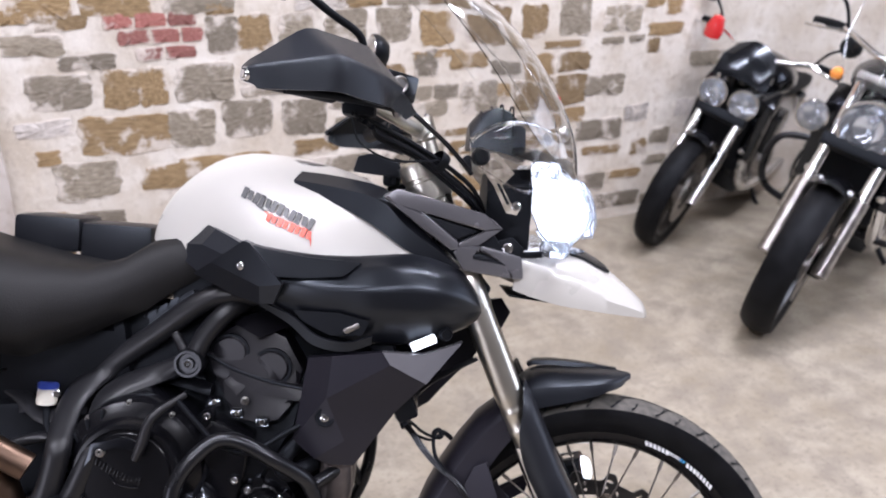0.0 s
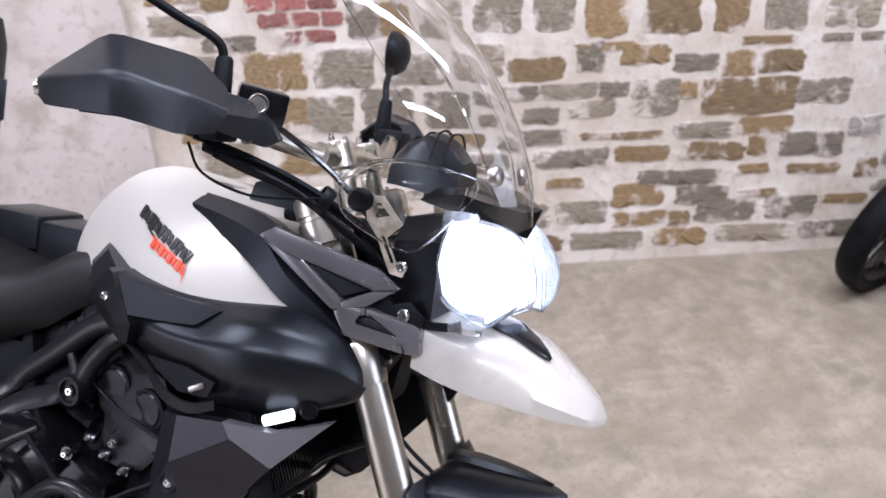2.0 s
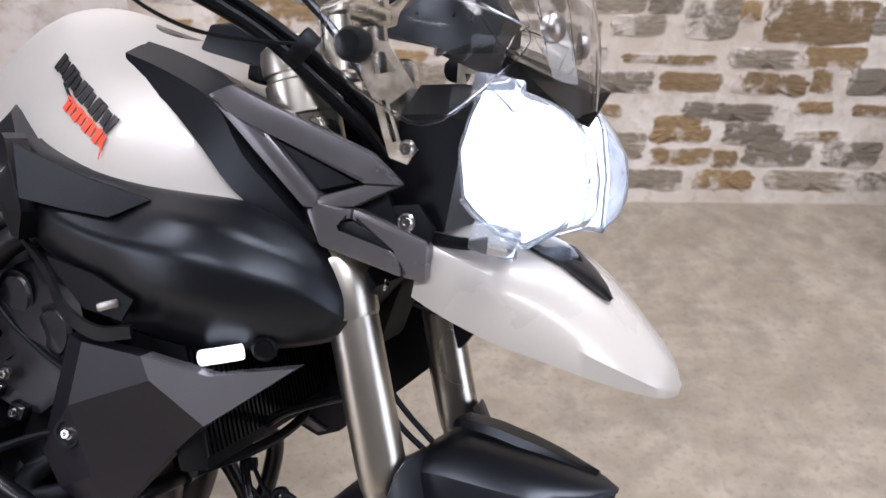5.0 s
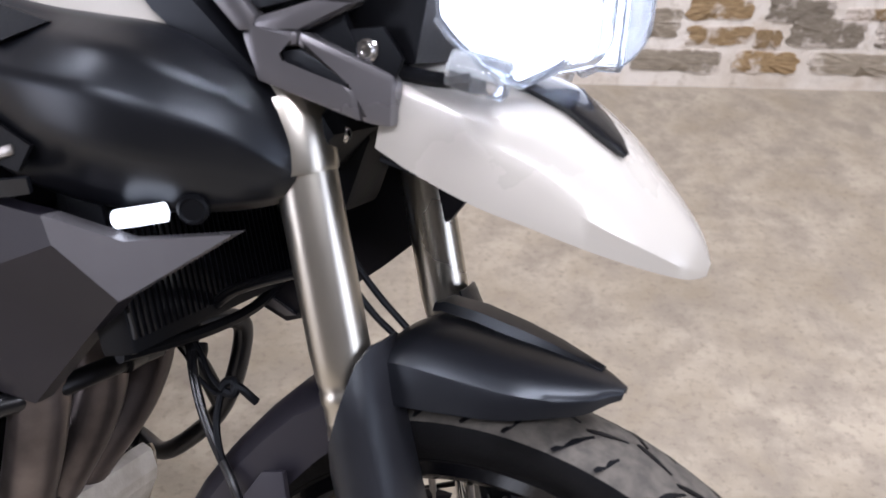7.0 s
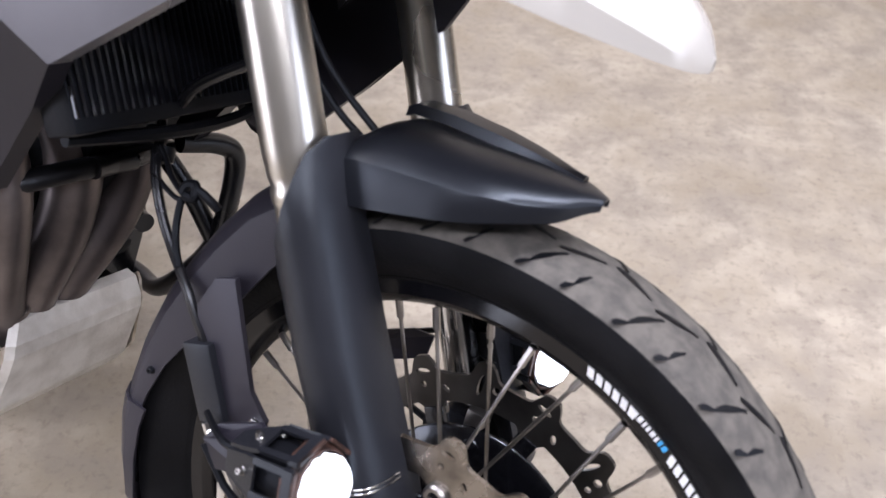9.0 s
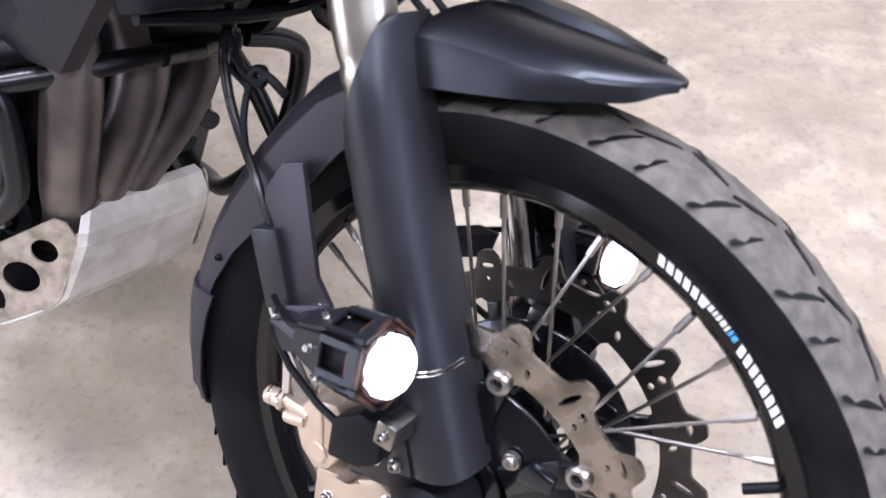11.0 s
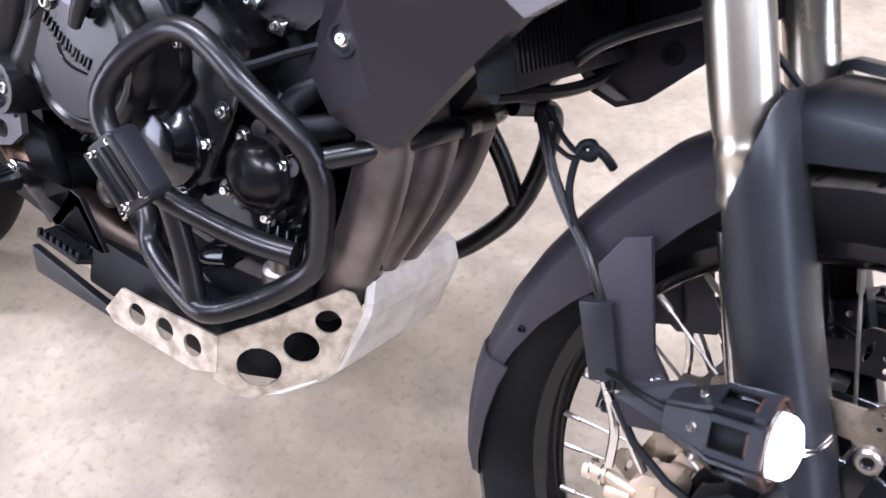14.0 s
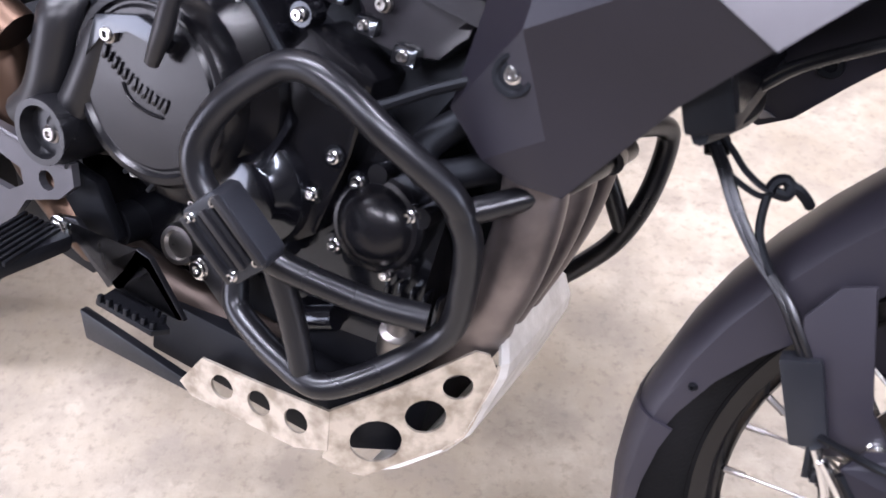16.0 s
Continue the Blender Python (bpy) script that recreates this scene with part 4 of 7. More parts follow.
SECS = [(-0.197, 0.103, 0.926, 0.914, 0.860, 0.01), (-0.165, 0.101, 0.929, 0.906, 0.850, 0.012), (-0.115, 0.095, 0.931, 0.895, 0.839, 0.014), (-0.075, 0.086, 0.927, 0.882, 0.834, 0.016), (-0.03, 0.078, 0.905, 0.862, 0.829, 0.014), (0.01, 0.064, 0.876, 0.848, 0.825, 0.01), (0.038, 0.046, 0.853, 0.836, 0.822, 0.006), (0.049, 0.026, 0.840, 0.829, 0.820, 0.003), (0.056, 0.006, 0.829, 0.825, 0.820, 0.001)]
rings = [beak_ring(*c) for c in SECS]
cols = list(zip(*[curve([r[k] for r in rings], 4) for k in range(len(rings[0]))]))
beak = bp("beak", shell(cols, 0.0035), M_WHITE, "glossy white pointed front beak", sharp=30)
def beak_top(x, y):
    """Height of the beak's skin at x and y."""
    w, zt, zs, fl = (float(np.interp(x, [q[0] for q in SECS], [q[n] for q in SECS])) for n in (1, 2, 3, 5))
    return float(np.interp(abs(y) / w, [0, 0.35, 0.7, 0.93], [zt, zt - fl * 0.15, zt - (zt - zs) * 0.45, zs]))


INS = ((-0.130, 0.023, -0.022), (-0.115, 0.024, -0.024), (-0.095, 0.022, -0.027), (-0.075, 0.018, -0.030), (-0.05, 0.012, -0.034), (-0.034, 0.006, -0.037), (-0.027, 0.001, -0.039))
rows = [[(x, y0 + y * w, beak_top(x, y0 + y * w) + 0.0035 - abs(y) * 0.001) for y in (-1, -0.8, 0, 0.8, 1)] for x, w, y0 in INS]
bp("beak_insert", shell(rows, 0.004), M_GLOSSBLK, "black tapering insert", parent=beak, sharp=30)
bp("beak_underside", prism([(-0.2, -0.08), (-0.05, -0.075), (0.03, -0.04), (0.03, 0.04), (-0.05, 0.075), (-0.2, 0.08)], 0.846, 0.85, 0.001, axis='Z', yf=lambda x, y: -(x + 0.2) * 0.08), M_DARK, parent=beak)

# -- headlight unit
LOBE = [(-0.172, -0.106, 1.061), (-0.148, -0.085, 1.064), (-0.119, -0.05, 1.058), (-0.098, -0.012, 1.044), (-0.083, -0.006, 1.004), (-0.075, -0.006, 0.954), (-0.096, -0.035, 0.944), (-0.112, -0.062, 0.929), (-0.135, -0.085, 0.937), (-0.156, -0.103, 0.953), (-0.166, -0.112, 0.964), (-0.178, -0.116, 1.004), (-0.176, -0.113, 1.035)]


def lobe_rings(scale, front, hub, s, steps):
    """Rings from a lamp's rim to the middle of its bulging face."""
    rim = [Vector(a).lerp(Vector(b), t) for a, b in zip(LOBE, LOBE[1:] + LOBE[:1]) for t in (0.06, 0.5, 0.94)]
    c = sum(rim, Vector()) / len(rim)
    hub = Vector(hub)
    out = []
    for t in steps:
        bulge = front * math.sin(t * math.pi / 2) ** 0.8
        ring = [(c + (p - c) * scale) * (1 - t) + hub * t + Vector((bulge, 0, 0)) for p in rim]
        out.append([Vector((p.x, p.y, p.z)) if s < 0 else Vector((p.x + 0.020, -p.y - 0.010, p.z - p.y * 0.16)) for p in ring])
    return out


for s in (-1, 1):
    back = [[p + Vector((0.006, 0, 0)) for p in lobe_rings(0.84, 0, (-0.128, -0.064, 0.996), s, (0.0,))[0]]]
    hl = bp("headlight", loft(back + lobe_rings(0.965, 0.026, (-0.125, -0.060, 0.998), s, (0.0, 0.06, 0.18, 0.38, 0.62, 0.84, 0.97))), M_HEADLIGHT, "glaring lit headlight", sharp=50)
    bp("headlight_cover", shell(lobe_rings(1.02, 0.046, (-0.118, -0.055, 1.000), s, (0.0, 0.05, 0.16, 0.34, 0.58, 0.8, 0.96)), 0.002), M_LENS, "clear plastic headlight cover", parent=hl, sharp=60)
    rim = [lobe_rings(1.03, 0.0, (-0.118, -0.060, 0.995), s, (0.0,))[0][k] for k in range(8, 30)]
    bp("cover_rim", tube(rim, 0.0028, 8, 1), M_LENS, parent=hl)
for s in (-1, 1):
    for x, y, z in ((-0.168, 0.106, 1.060), (-0.142, 0.098, 0.932)):
        bm = lathe([(0.006, -0.012), (0.013, -0.012), (0.0145, 0.0), (0.0145, 0.03), (0.012, 0.032), (0.006, 0.03)], (x, s * y, z), (1, -s * 0.15, 0), 18)
        bp("cover_lug", bm, M_LENS, "clear mounting lug")
bp("headlight_visor", facets([(-0.172, -0.078, 1.094), (-0.168, -0.104, 1.070), (-0.136, -0.062, 1.064), (-0.090, -0.010, 1.045), (-0.086, 0.042, 1.084), (-0.097, 0.018, 1.078), (-0.133, -0.040, 1.084), (-0.215, -0.112, 1.080), (-0.21, -0.02, 1.106), (-0.20, 0.09, 1.112), (-0.125, 0.090, 1.100)], [[0, 1, 2, 6], [6, 2, 3, 5], [5, 3, 4], [7, 1, 0], [7, 0, 6, 8], [8, 6, 5], [8, 5, 4], [8, 4, 10, 9]], 0.006), M_GLOSSBLK, "black pointed visor over the headlights", sharp=16)
bp("headlight_shell", loft([[(-0.25, y, z) for y, z in ((-0.075, 0.93), (0.075, 0.93), (0.085, 1.02), (0.05, 1.05), (-0.05, 1.05), (-0.085, 1.02))], [(-0.205, y, z) for y, z in ((-0.095, 0.922), (0.085, 0.922), (0.095, 1.03), (0.055, 1.06), (-0.06, 1.06), (-0.106, 1.03))], [(-0.178, y, z) for y, z in ((-0.104, 0.928), (0.09, 0.928), (0.10, 1.03), (0.06, 1.062), (-0.07, 1.062), (-0.112, 1.03))]]), M_DARK, "dull black headlight housing", sharp=30)
both("nose_bracket", lambda: prism([(-0.245, 0.935), (-0.205, 0.948), (-0.185, 0.93), (-0.19, 0.905), (-0.23, 0.90)], -0.112, -0.106, 0.002), M_DARK)
bolt(bike, (-0.212, -0.113, 0.929), (0, -1, 0), 0.0075)
both("lamp_linkage", lambda: tube([(-0.205, -0.10, 0.918), (-0.165, -0.092, 0.92), (-0.14, -0.085, 0.925)], 0.006, 8), M_DARK)
# slotted plate that carries the deflector
def slotted():
    bm = cut_plate([(-0.270, 1.080), (-0.246, 1.080), (-0.216, 1.050), (-0.234, 1.030), (-0.218, 1.003), (-0.204, 0.995), (-0.207, 0.985), (-0.224, 0.987), (-0.248, 1.030), (-0.264, 1.048)], [[(-0.260, 1.070), (-0.248, 1.072), (-0.234, 1.058), (-0.252, 1.052)], [(-0.243, 1.032), (-0.224, 1.000), (-0.220, 1.002), (-0.238, 1.033)]], -0.158, -0.155)
    return bm


both("slotted_plate", slotted, M_ALU, "slotted steel mounting plate")
bolt(bike, (-0.209, -0.158, 0.998), (0, -1, 0), 0.007)
both("deflector_knob", lambda: lathe([(0.0, -0.012), (0.011, -0.012), (0.015, -0.006), (0.015, 0.008), (0.008, 0.012), (0.0, 0.012)], (-0.272, -0.168, 1.072), (0, 1, 0), 12), M_DARK)

# -- windscreen and deflectors
rows = []
for x, z, w, b in ((-0.088, 1.062, 0.035, 0.012), (-0.092, 1.09, 0.085, 0.05), (-0.102, 1.13, 0.115, 0.085), (-0.135, 1.2, 0.135, 0.105), (-0.188, 1.271, 0.142, 0.11), (-0.262, 1.339, 0.14, 0.10), (-0.345, 1.395, 0.125, 0.08), (-0.40, 1.425, 0.09, 0.045)):
    rows.append([(x - b * abs(t) ** 2.2, t * w, z - 0.01 * abs(t) ** 2) for t in (-1, -0.9, -0.72, -0.5, -0.25, 0, 0.25, 0.5, 0.72, 0.9, 1)])
cols = list(zip(*[curve([r[k] for r in rows], 3) for k in range(11)]))
screen = bp("windscreen", shell(cols, 0.0022), M_CLEAR, "clear tall windscreen", sharp=60)
for s in (-1, 1):
    line = [(-0.115 - 0.006, s * 0.07, 1.10), (-0.15, s * 0.09, 1.17), (-0.21, s * 0.095, 1.25), (-0.29, s * 0.085, 1.325), (-0.38, s * 0.05, 1.40)]
    bp("screen_crease", tube([(x - 0.012, y, z) for x, y, z in line], 0.0018, 6), M_CLEAR, parent=screen)
    bp("screen_fixing", lathe([(0.0, 0.006), (0.007, 0.006), (0.012, 0.003), (0.014, 0.0), (0.014, -0.006), (0.0, -0.006)], (-0.128, s * 0.08, 1.125), (0.9, s * 0.4, 0.2), 20), M_STEEL, parent=screen)


def deflector():
    top = [(-0.292, -0.182, 1.093), (-0.25, -0.176, 1.120), (-0.20, -0.155, 1.125), (-0.143, -0.107, 1.113)]
    bot = [(-0.282, -0.195, 1.06), (-0.25, -0.197, 1.042), (-0.193, -0.176, 1.024), (-0.160, -0.130, 1.068)]
    tc, bc = curve(top, 8), curve(bot, 8)
    rows = []
    for k in range(9):
        t = k / 8
        # a flat ledge that folds over into a hanging panel
        o = 0.020 * (1 - abs(2 * t - 0.7) ** 1.3) if 2 * t - 0.7 < 1 else 0.0
        rows.append([Vector(a) * (1 - t) + Vector(b) * t + Vector((0, -o * 0.8, o * 0.5)) for a, b in zip(tc, bc)])
    return shell(rows, 0.0025)


defl = both("side_deflector", deflector, M_DEFL, "clear plastic wind deflector", sharp=60)
both("deflector_edge", lambda: tube([(-0.292, -0.182, 1.093), (-0.25, -0.176, 1.121), (-0.20, -0.155, 1.126), (-0.143, -0.107, 1.114), (-0.158, -0.130, 1.068), (-0.193, -0.176, 1.022), (-0.25, -0.198, 1.040), (-0.284, -0.196, 1.06), (-0.292, -0.182, 1.093)], 0.0013, 8), M_DEFL, parent=defl)
bp("instrument_hood", loft([[(x, y * w, z0 + zz * h) for y, zz in ((-1, 0), (-0.95, 0.5), (-0.6, 0.92), (0, 1.0), (0.6, 0.92), (0.95, 0.5), (1, 0))] for x, w, z0, h in ((-0.285, 0.056, 1.090, 0.044), (-0.27, 0.060, 1.090, 0.064), (-0.24, 0.062, 1.088, 0.081), (-0.215, 0.058, 1.083, 0.079), (-0.188, 0.05, 1.075, 0.060))]), M_PLASTIC, "ribbed black instrument hood")
for k in range(4):
    bp("hood_rib", tube([(-0.266 + k * 0.018, y, 1.090 + (0.067, 0.076, 0.081, 0.079)[k] * (1 - (abs(y) / 0.066) ** 3.2)) for y in (-0.058, -0.05, -0.036, -0.016, 0.016, 0.036, 0.05, 0.058)], 0.0018, 6), M_DARK)

# -- tank
def tank_ring(x, w, zt, zb, p=1.66, n=26):
    out = []
    for k in range(n + 1):
        a = math.pi * k / n
        c, s = math.cos(a), math.sin(a)
        out.append((x, math.copysign(abs(c) ** (2 / p) * w, -c), zb + abs(s) ** (2 / p) * (zt - zb)))
    return out


secs = [(-0.812, 0.012, 0.915, 0.895), (-0.804, 0.024, 0.94, 0.890), (-0.789, 0.036, 0.968, 0.884), (-0.762, 0.050, 1.0, 0.880), (-0.715, 0.073, 1.036, 0.874), (-0.66, 0.101, 1.054, 0.868), (-0.60, 0.127, 1.055, 0.87), (-0.53, 0.147, 1.046, 0.872), (-0.47, 0.15, 1.03, 0.875), (-0.41, 0.148, 1.005, 0.878), (-0.36, 0.14, 0.975, 0.88), (-0.335, 0.12, 0.945, 0.88)]
rings = [tank_ring(*c) for c in secs]
cols = list(zip(*[curve([r[k] for r in rings], 3) for k in range(len(rings[0]))]))
tank = bp("fuel_tank", loft(cols), M_WHITE, "glossy pearl white fuel tank", sharp=60)
bp("filler_cap", lathe([(0.045, -0.004), (0.045, 0.003), (0.042, 0.006), (0.03, 0.006), (0.028, 0.004), (0.0, 0.004)], (-0.555, 0.014, 1.0385), (0.10, 0.06, 1), 36), M_STEEL, "steel filler cap", parent=tank)


def on_tank(x, z, out=0.0022):
    """The right flank of the tank at x and height z."""
    xs_ = [c[0] for c in secs]
    w, zt, zb = (float(np.interp(x, xs_, [c[i] for c in secs])) for i in (1, 2, 3))
    q = max(0.0, min(1.0, (z - zb) / (zt - zb)))
    return Vector((x, -w * (1 - q ** 1.66) ** (1 / 1.66) - out, z + out * 0.6))


def decal(x0, z0, x1, z1, h, material, name, slant=0.0, n=10):
    """A slanted bar lying on the tank's flank."""
    for s in (1, -1):
        rows = []
        for k in range(n + 1):
            t = k / n
            x, z = x0 + (x1 - x0) * t, z0 + (z1 - z0) * t
            rows.append([on_tank(x + slant * v, z + h * v) for v in (-0.5, -0.17, 0.17, 0.5)])
        bp(name, shell(rows, 0.0008), material, frame=BODY if s > 0 else BODY @ FLIP, parent=tank)


for k in range(12):
    t0, t1 = k / 12 + 0.008, (k + (0.82 if k % 2 else 0.92)) / 12
    decal(-0.655 + 0.128 * t0, 0.988 - 0.046 * t0, -0.655 + 0.128 * t1, 0.988 - 0.046 * t1, (0.0175, 0.0150, 0.0165)[k % 3], M_DECAL, "dark_badge_bar", (0.005, 0.002, 0.0065)[k % 3], 3)
decal(-0.628, 0.968, -0.60, 0.953, 0.003, M_DECAL, "dark_badge_sweep", 0, 4)
for k in range(8):
    t0, t1 = k / 8 + 0.012, (k + (0.72 if k % 2 else 0.86)) / 8
    decal(-0.608 + 0.080 * t0, 0.951 - 0.026 * t0, -0.608 + 0.080 * t1, 0.951 - 0.026 * t1, (0.0135, 0.0115)[k % 2], M_RED, "red_badge_bar", (0.005, 0.0025)[k % 2], 3)
decal(-0.612, 0.958, -0.54, 0.934, 0.002, M_RED, "red_badge_line", 0, 6)
decal(-0.532, 0.926, -0.529, 0.914, 0.009, M_RED, "red_badge_tail", 0, 3)

# -- black flank panels, built on the right and mirrored
SHROUD = [(-0.632, [(-0.085, 0.912), (-0.125, 0.906), (-0.138, 0.892), (-0.150, 0.872), (-0.148, 0.856), (-0.144, 0.846), (-0.136, 0.836), (-0.09, 0.826)]),
          (-0.60, [(-0.10, 0.907), (-0.140, 0.902), (-0.150, 0.886), (-0.165, 0.863), (-0.160, 0.842), (-0.155, 0.832), (-0.150, 0.822), (-0.10, 0.812)]),
          (-0.53, [(-0.11, 0.902), (-0.150, 0.899), (-0.163, 0.878), (-0.185, 0.853), (-0.178, 0.828), (-0.169, 0.812), (-0.165, 0.797), (-0.11, 0.79)]),
          (-0.47, [(-0.115, 0.903), (-0.152, 0.900), (-0.168, 0.881), (-0.197, 0.853), (-0.188, 0.824), (-0.179, 0.800), (-0.178, 0.772), (-0.11, 0.765)]),
          (-0.42, [(-0.115, 0.907), (-0.150, 0.905), (-0.182, 0.889), (-0.204, 0.857), (-0.199, 0.823), (-0.186, 0.798), (-0.174, 0.766), (-0.11, 0.758)]),
          (-0.37, [(-0.115, 0.911), (-0.147, 0.909), (-0.184, 0.892), (-0.203, 0.862), (-0.200, 0.823), (-0.182, 0.797), (-0.164, 0.768), (-0.11, 0.76)]),
          (-0.325, [(-0.11, 0.906), (-0.138, 0.902), (-0.172, 0.886), (-0.190, 0.858), (-0.188, 0.825), (-0.171, 0.801), (-0.152, 0.778), (-0.11, 0.77)]),
          (-0.285, [(-0.105, 0.89), (-0.126, 0.886), (-0.150, 0.872), (-0.165, 0.85), (-0.162, 0.826), (-0.154, 0.808), (-0.144, 0.795), (-0.105, 0.785)]),
          (-0.257, [(-0.10, 0.86), (-0.113, 0.857), (-0.128, 0.848), (-0.139, 0.836), (-0.137, 0.824), (-0.131, 0.815), (-0.122, 0.806), (-0.10, 0.80)]),
          (-0.247, [(-0.098, 0.838), (-0.105, 0.836), (-0.113, 0.832), (-0.120, 0.828), (-0.119, 0.823), (-0.116, 0.819), (-0.110, 0.815), (-0.098, 0.812)])]


def shroud():
    """Each panel line across the bulge is rounded slightly, so the ridges stay crisp."""
    rings = []
    for x, p in SHROUD:
        ring = [p[0]]
        for k in range(1, len(p) - 1):
            q, m, n = Vector(p[k - 1]), Vector(p[k]), Vector(p[k + 1])
            t = 0.22
            ring += [tuple(m + (q - m) * t), tuple(m * 0.90 + (q + n) * 0.05), tuple(m + (n - m) * t)]
        ring.append(p[-1])
        rings.append([(x, y, z) for y, z in ring])
    return loft(list(zip(*[curve([r[k] for r in rings], 4) for k in range(len(rings[0]))])))


both("tank_shroud", shroud, M_SATIN, "bulging satin black radiator shroud", sharp=50)
# dull black panel laid over the shroud in place of the shaded intake recess
both("intake_pocket", lambda: facets([(-0.545, -0.176, 0.812), (-0.475, -0.191, 0.815), (-0.425, -0.196, 0.806), (-0.435, -0.195, 0.783), (-0.485, -0.186, 0.778), (-0.53, -0.174, 0.795)], [[0, 1, 4, 5], [1, 2, 3, 4]], 0.004), M_DARK, sharp=20)
both("shroud_panel", lambda: facets([(-0.622, -0.160, 0.909), (-0.60, -0.162, 0.904), (-0.53, -0.162, 0.895), (-0.445, -0.168, 0.893), (-0.472, -0.187, 0.871), (-0.53, -0.181, 0.864), (-0.575, -0.190, 0.864), (-0.606, -0.176, 0.892)], [[0, 1, 6, 7], [1, 2, 5, 6], [2, 3, 4, 5]], 0.006), M_DARK, "flat black panel under the tank", sharp=30)
# intake lip and its pale vent
both("intake_lip", lambda: shell([curve([(-0.60, -0.155, 0.822), (-0.545, -0.172, 0.803), (-0.505, -0.186, 0.778), (-0.46, -0.196, 0.772), (-0.42, -0.199, 0.785)], 4), curve([(-0.60, -0.150, 0.814), (-0.55, -0.166, 0.79), (-0.51, -0.18, 0.762), (-0.46, -0.192, 0.757), (-0.42, -0.194, 0.772)], 4)], 0.004), M_SATIN)
both("intake_vent", lambda: box((-0.452, -0.193, 0.793), (0.026, 0.008, 0.009), 0.003, Matrix.Rotation(radians(-28), 4, 'Y')), M_STEEL, "pale vent insert")
# LED running light in its recess
both("led_recess", lambda: lathe([(0.0, 0.001), (0.008, 0.001), (0.0095, 0.003), (0.012, 0.0), (0.012, -0.006)], (-0.304, -0.160, 0.788), (0.45, -1, 0.0), 20), M_DARK)
led = both("led_bar", lambda: tube([(-0.358, -0.175, 0.766), (-0.340, -0.173, 0.774), (-0.322, -0.167, 0.782)], 0.0075, 12), M_LED, "lit white running light")

# side cover between tank and seat, faceted
def knee_block():
    v = [(-0.766, -0.034, 0.892), (-0.708, -0.070, 0.929), (-0.690, -0.094, 0.925), (-0.632, -0.140, 0.905), (-0.640, -0.150, 0.880), (-0.715, -0.094, 0.852), (-0.762, -0.046, 0.874), (-0.712, -0.094, 0.898)]
    return facets(v, [[0, 1, 2, 7], [7, 2, 3, 4], [0, 7, 5, 6], [7, 4, 5]], 0.03)


def knee_panel():
    v = [(-0.724, -0.088, 0.849), (-0.690, -0.118, 0.872), (-0.632, -0.162, 0.914), (-0.620, -0.169, 0.911), (-0.563, -0.196, 0.853), (-0.577, -0.180, 0.820), (-0.600, -0.166, 0.817), (-0.650, -0.130, 0.824), (-0.600, -0.180, 0.846)]
    return facets(v, [[0, 1, 8, 7], [1, 2, 8], [2, 3, 4, 8], [8, 4, 5, 6], [7, 8, 6]], 0.03)


both("knee_block", knee_block, M_PLASTIC, "stepped black block behind the tank", sharp=12)
both("knee_panel", knee_panel, M_SATIN, "angular black knee panel", sharp=12)
bolt(bike, (-0.634, -0.161, 0.874), (-0.5, -1, 0.1), 0.006)

# wing that runs from the tank to the nose, with the grey brace
def wing():
    T = [(-0.563, -0.050, 1.030), (-0.50, -0.068, 1.026), (-0.42, -0.099, 1.012), (-0.385, -0.115, 0.975), (-0.335, -0.118, 0.935), (-0.295, -0.114, 0.90)]
    R = [(-0.572, -0.072, 1.014), (-0.504, -0.096, 1.008), (-0.425, -0.122, 0.992), (-0.378, -0.133, 0.952), (-0.325, -0.1325, 0.918), (-0.288, -0.127, 0.893)]
    B = [(-0.564, -0.078, 0.998), (-0.492, -0.103, 0.978), (-0.428, -0.126, 0.948), (-0.382, -0.134, 0.918), (-0.335, -0.132, 0.898), (-0.298, -0.127, 0.884)]
    I = [(x, y + 0.035, z - 0.006) for x, y, z in T]
    L = [(x + 0.004, y + 0.03, z - 0.004) for x, y, z in B]
    return shell([curve(r, 3) for r in (L, B, R, T, I)], 0.004)


both("tank_wing", wing, M_SATIN, "black angular wing panel", sharp=20)


def brace_frame():
    """The grey brace: an arrow-shaped bar with two openings."""
    bm = bmesh.new()
    yf = lambda x, z: (x + 0.3) * 0.06 + max(0.0, x + 0.24) * 0.25
    for ol in ([(-0.422, 0.999), (-0.398, 1.014), (-0.255, 0.983), (-0.221, 0.961), (-0.253, 0.955), (-0.353, 0.978), (-0.393, 0.987)],
               [(-0.422, 0.999), (-0.393, 0.987), (-0.353, 0.978), (-0.293, 0.934), (-0.294, 0.922), (-0.306, 0.920)],
               [(-0.293, 0.934), (-0.253, 0.955), (-0.221, 0.961), (-0.259, 0.932), (-0.294, 0.922)],
               [(-0.259, 0.932), (-0.188, 0.917), (-0.182, 0.880), (-0.203, 0.879), (-0.212, 0.907), (-0.258, 0.921)],
               [(-0.304, 0.921), (-0.294, 0.922), (-0.259, 0.932), (-0.258, 0.921), (-0.277, 0.915), (-0.271, 0.904), (-0.218, 0.897), (-0.212, 0.907), (-0.203, 0.879), (-0.284, 0.889)]):
        prism(ol, -0.135, -0.114, 0.0048, bm, yf)
    return bm


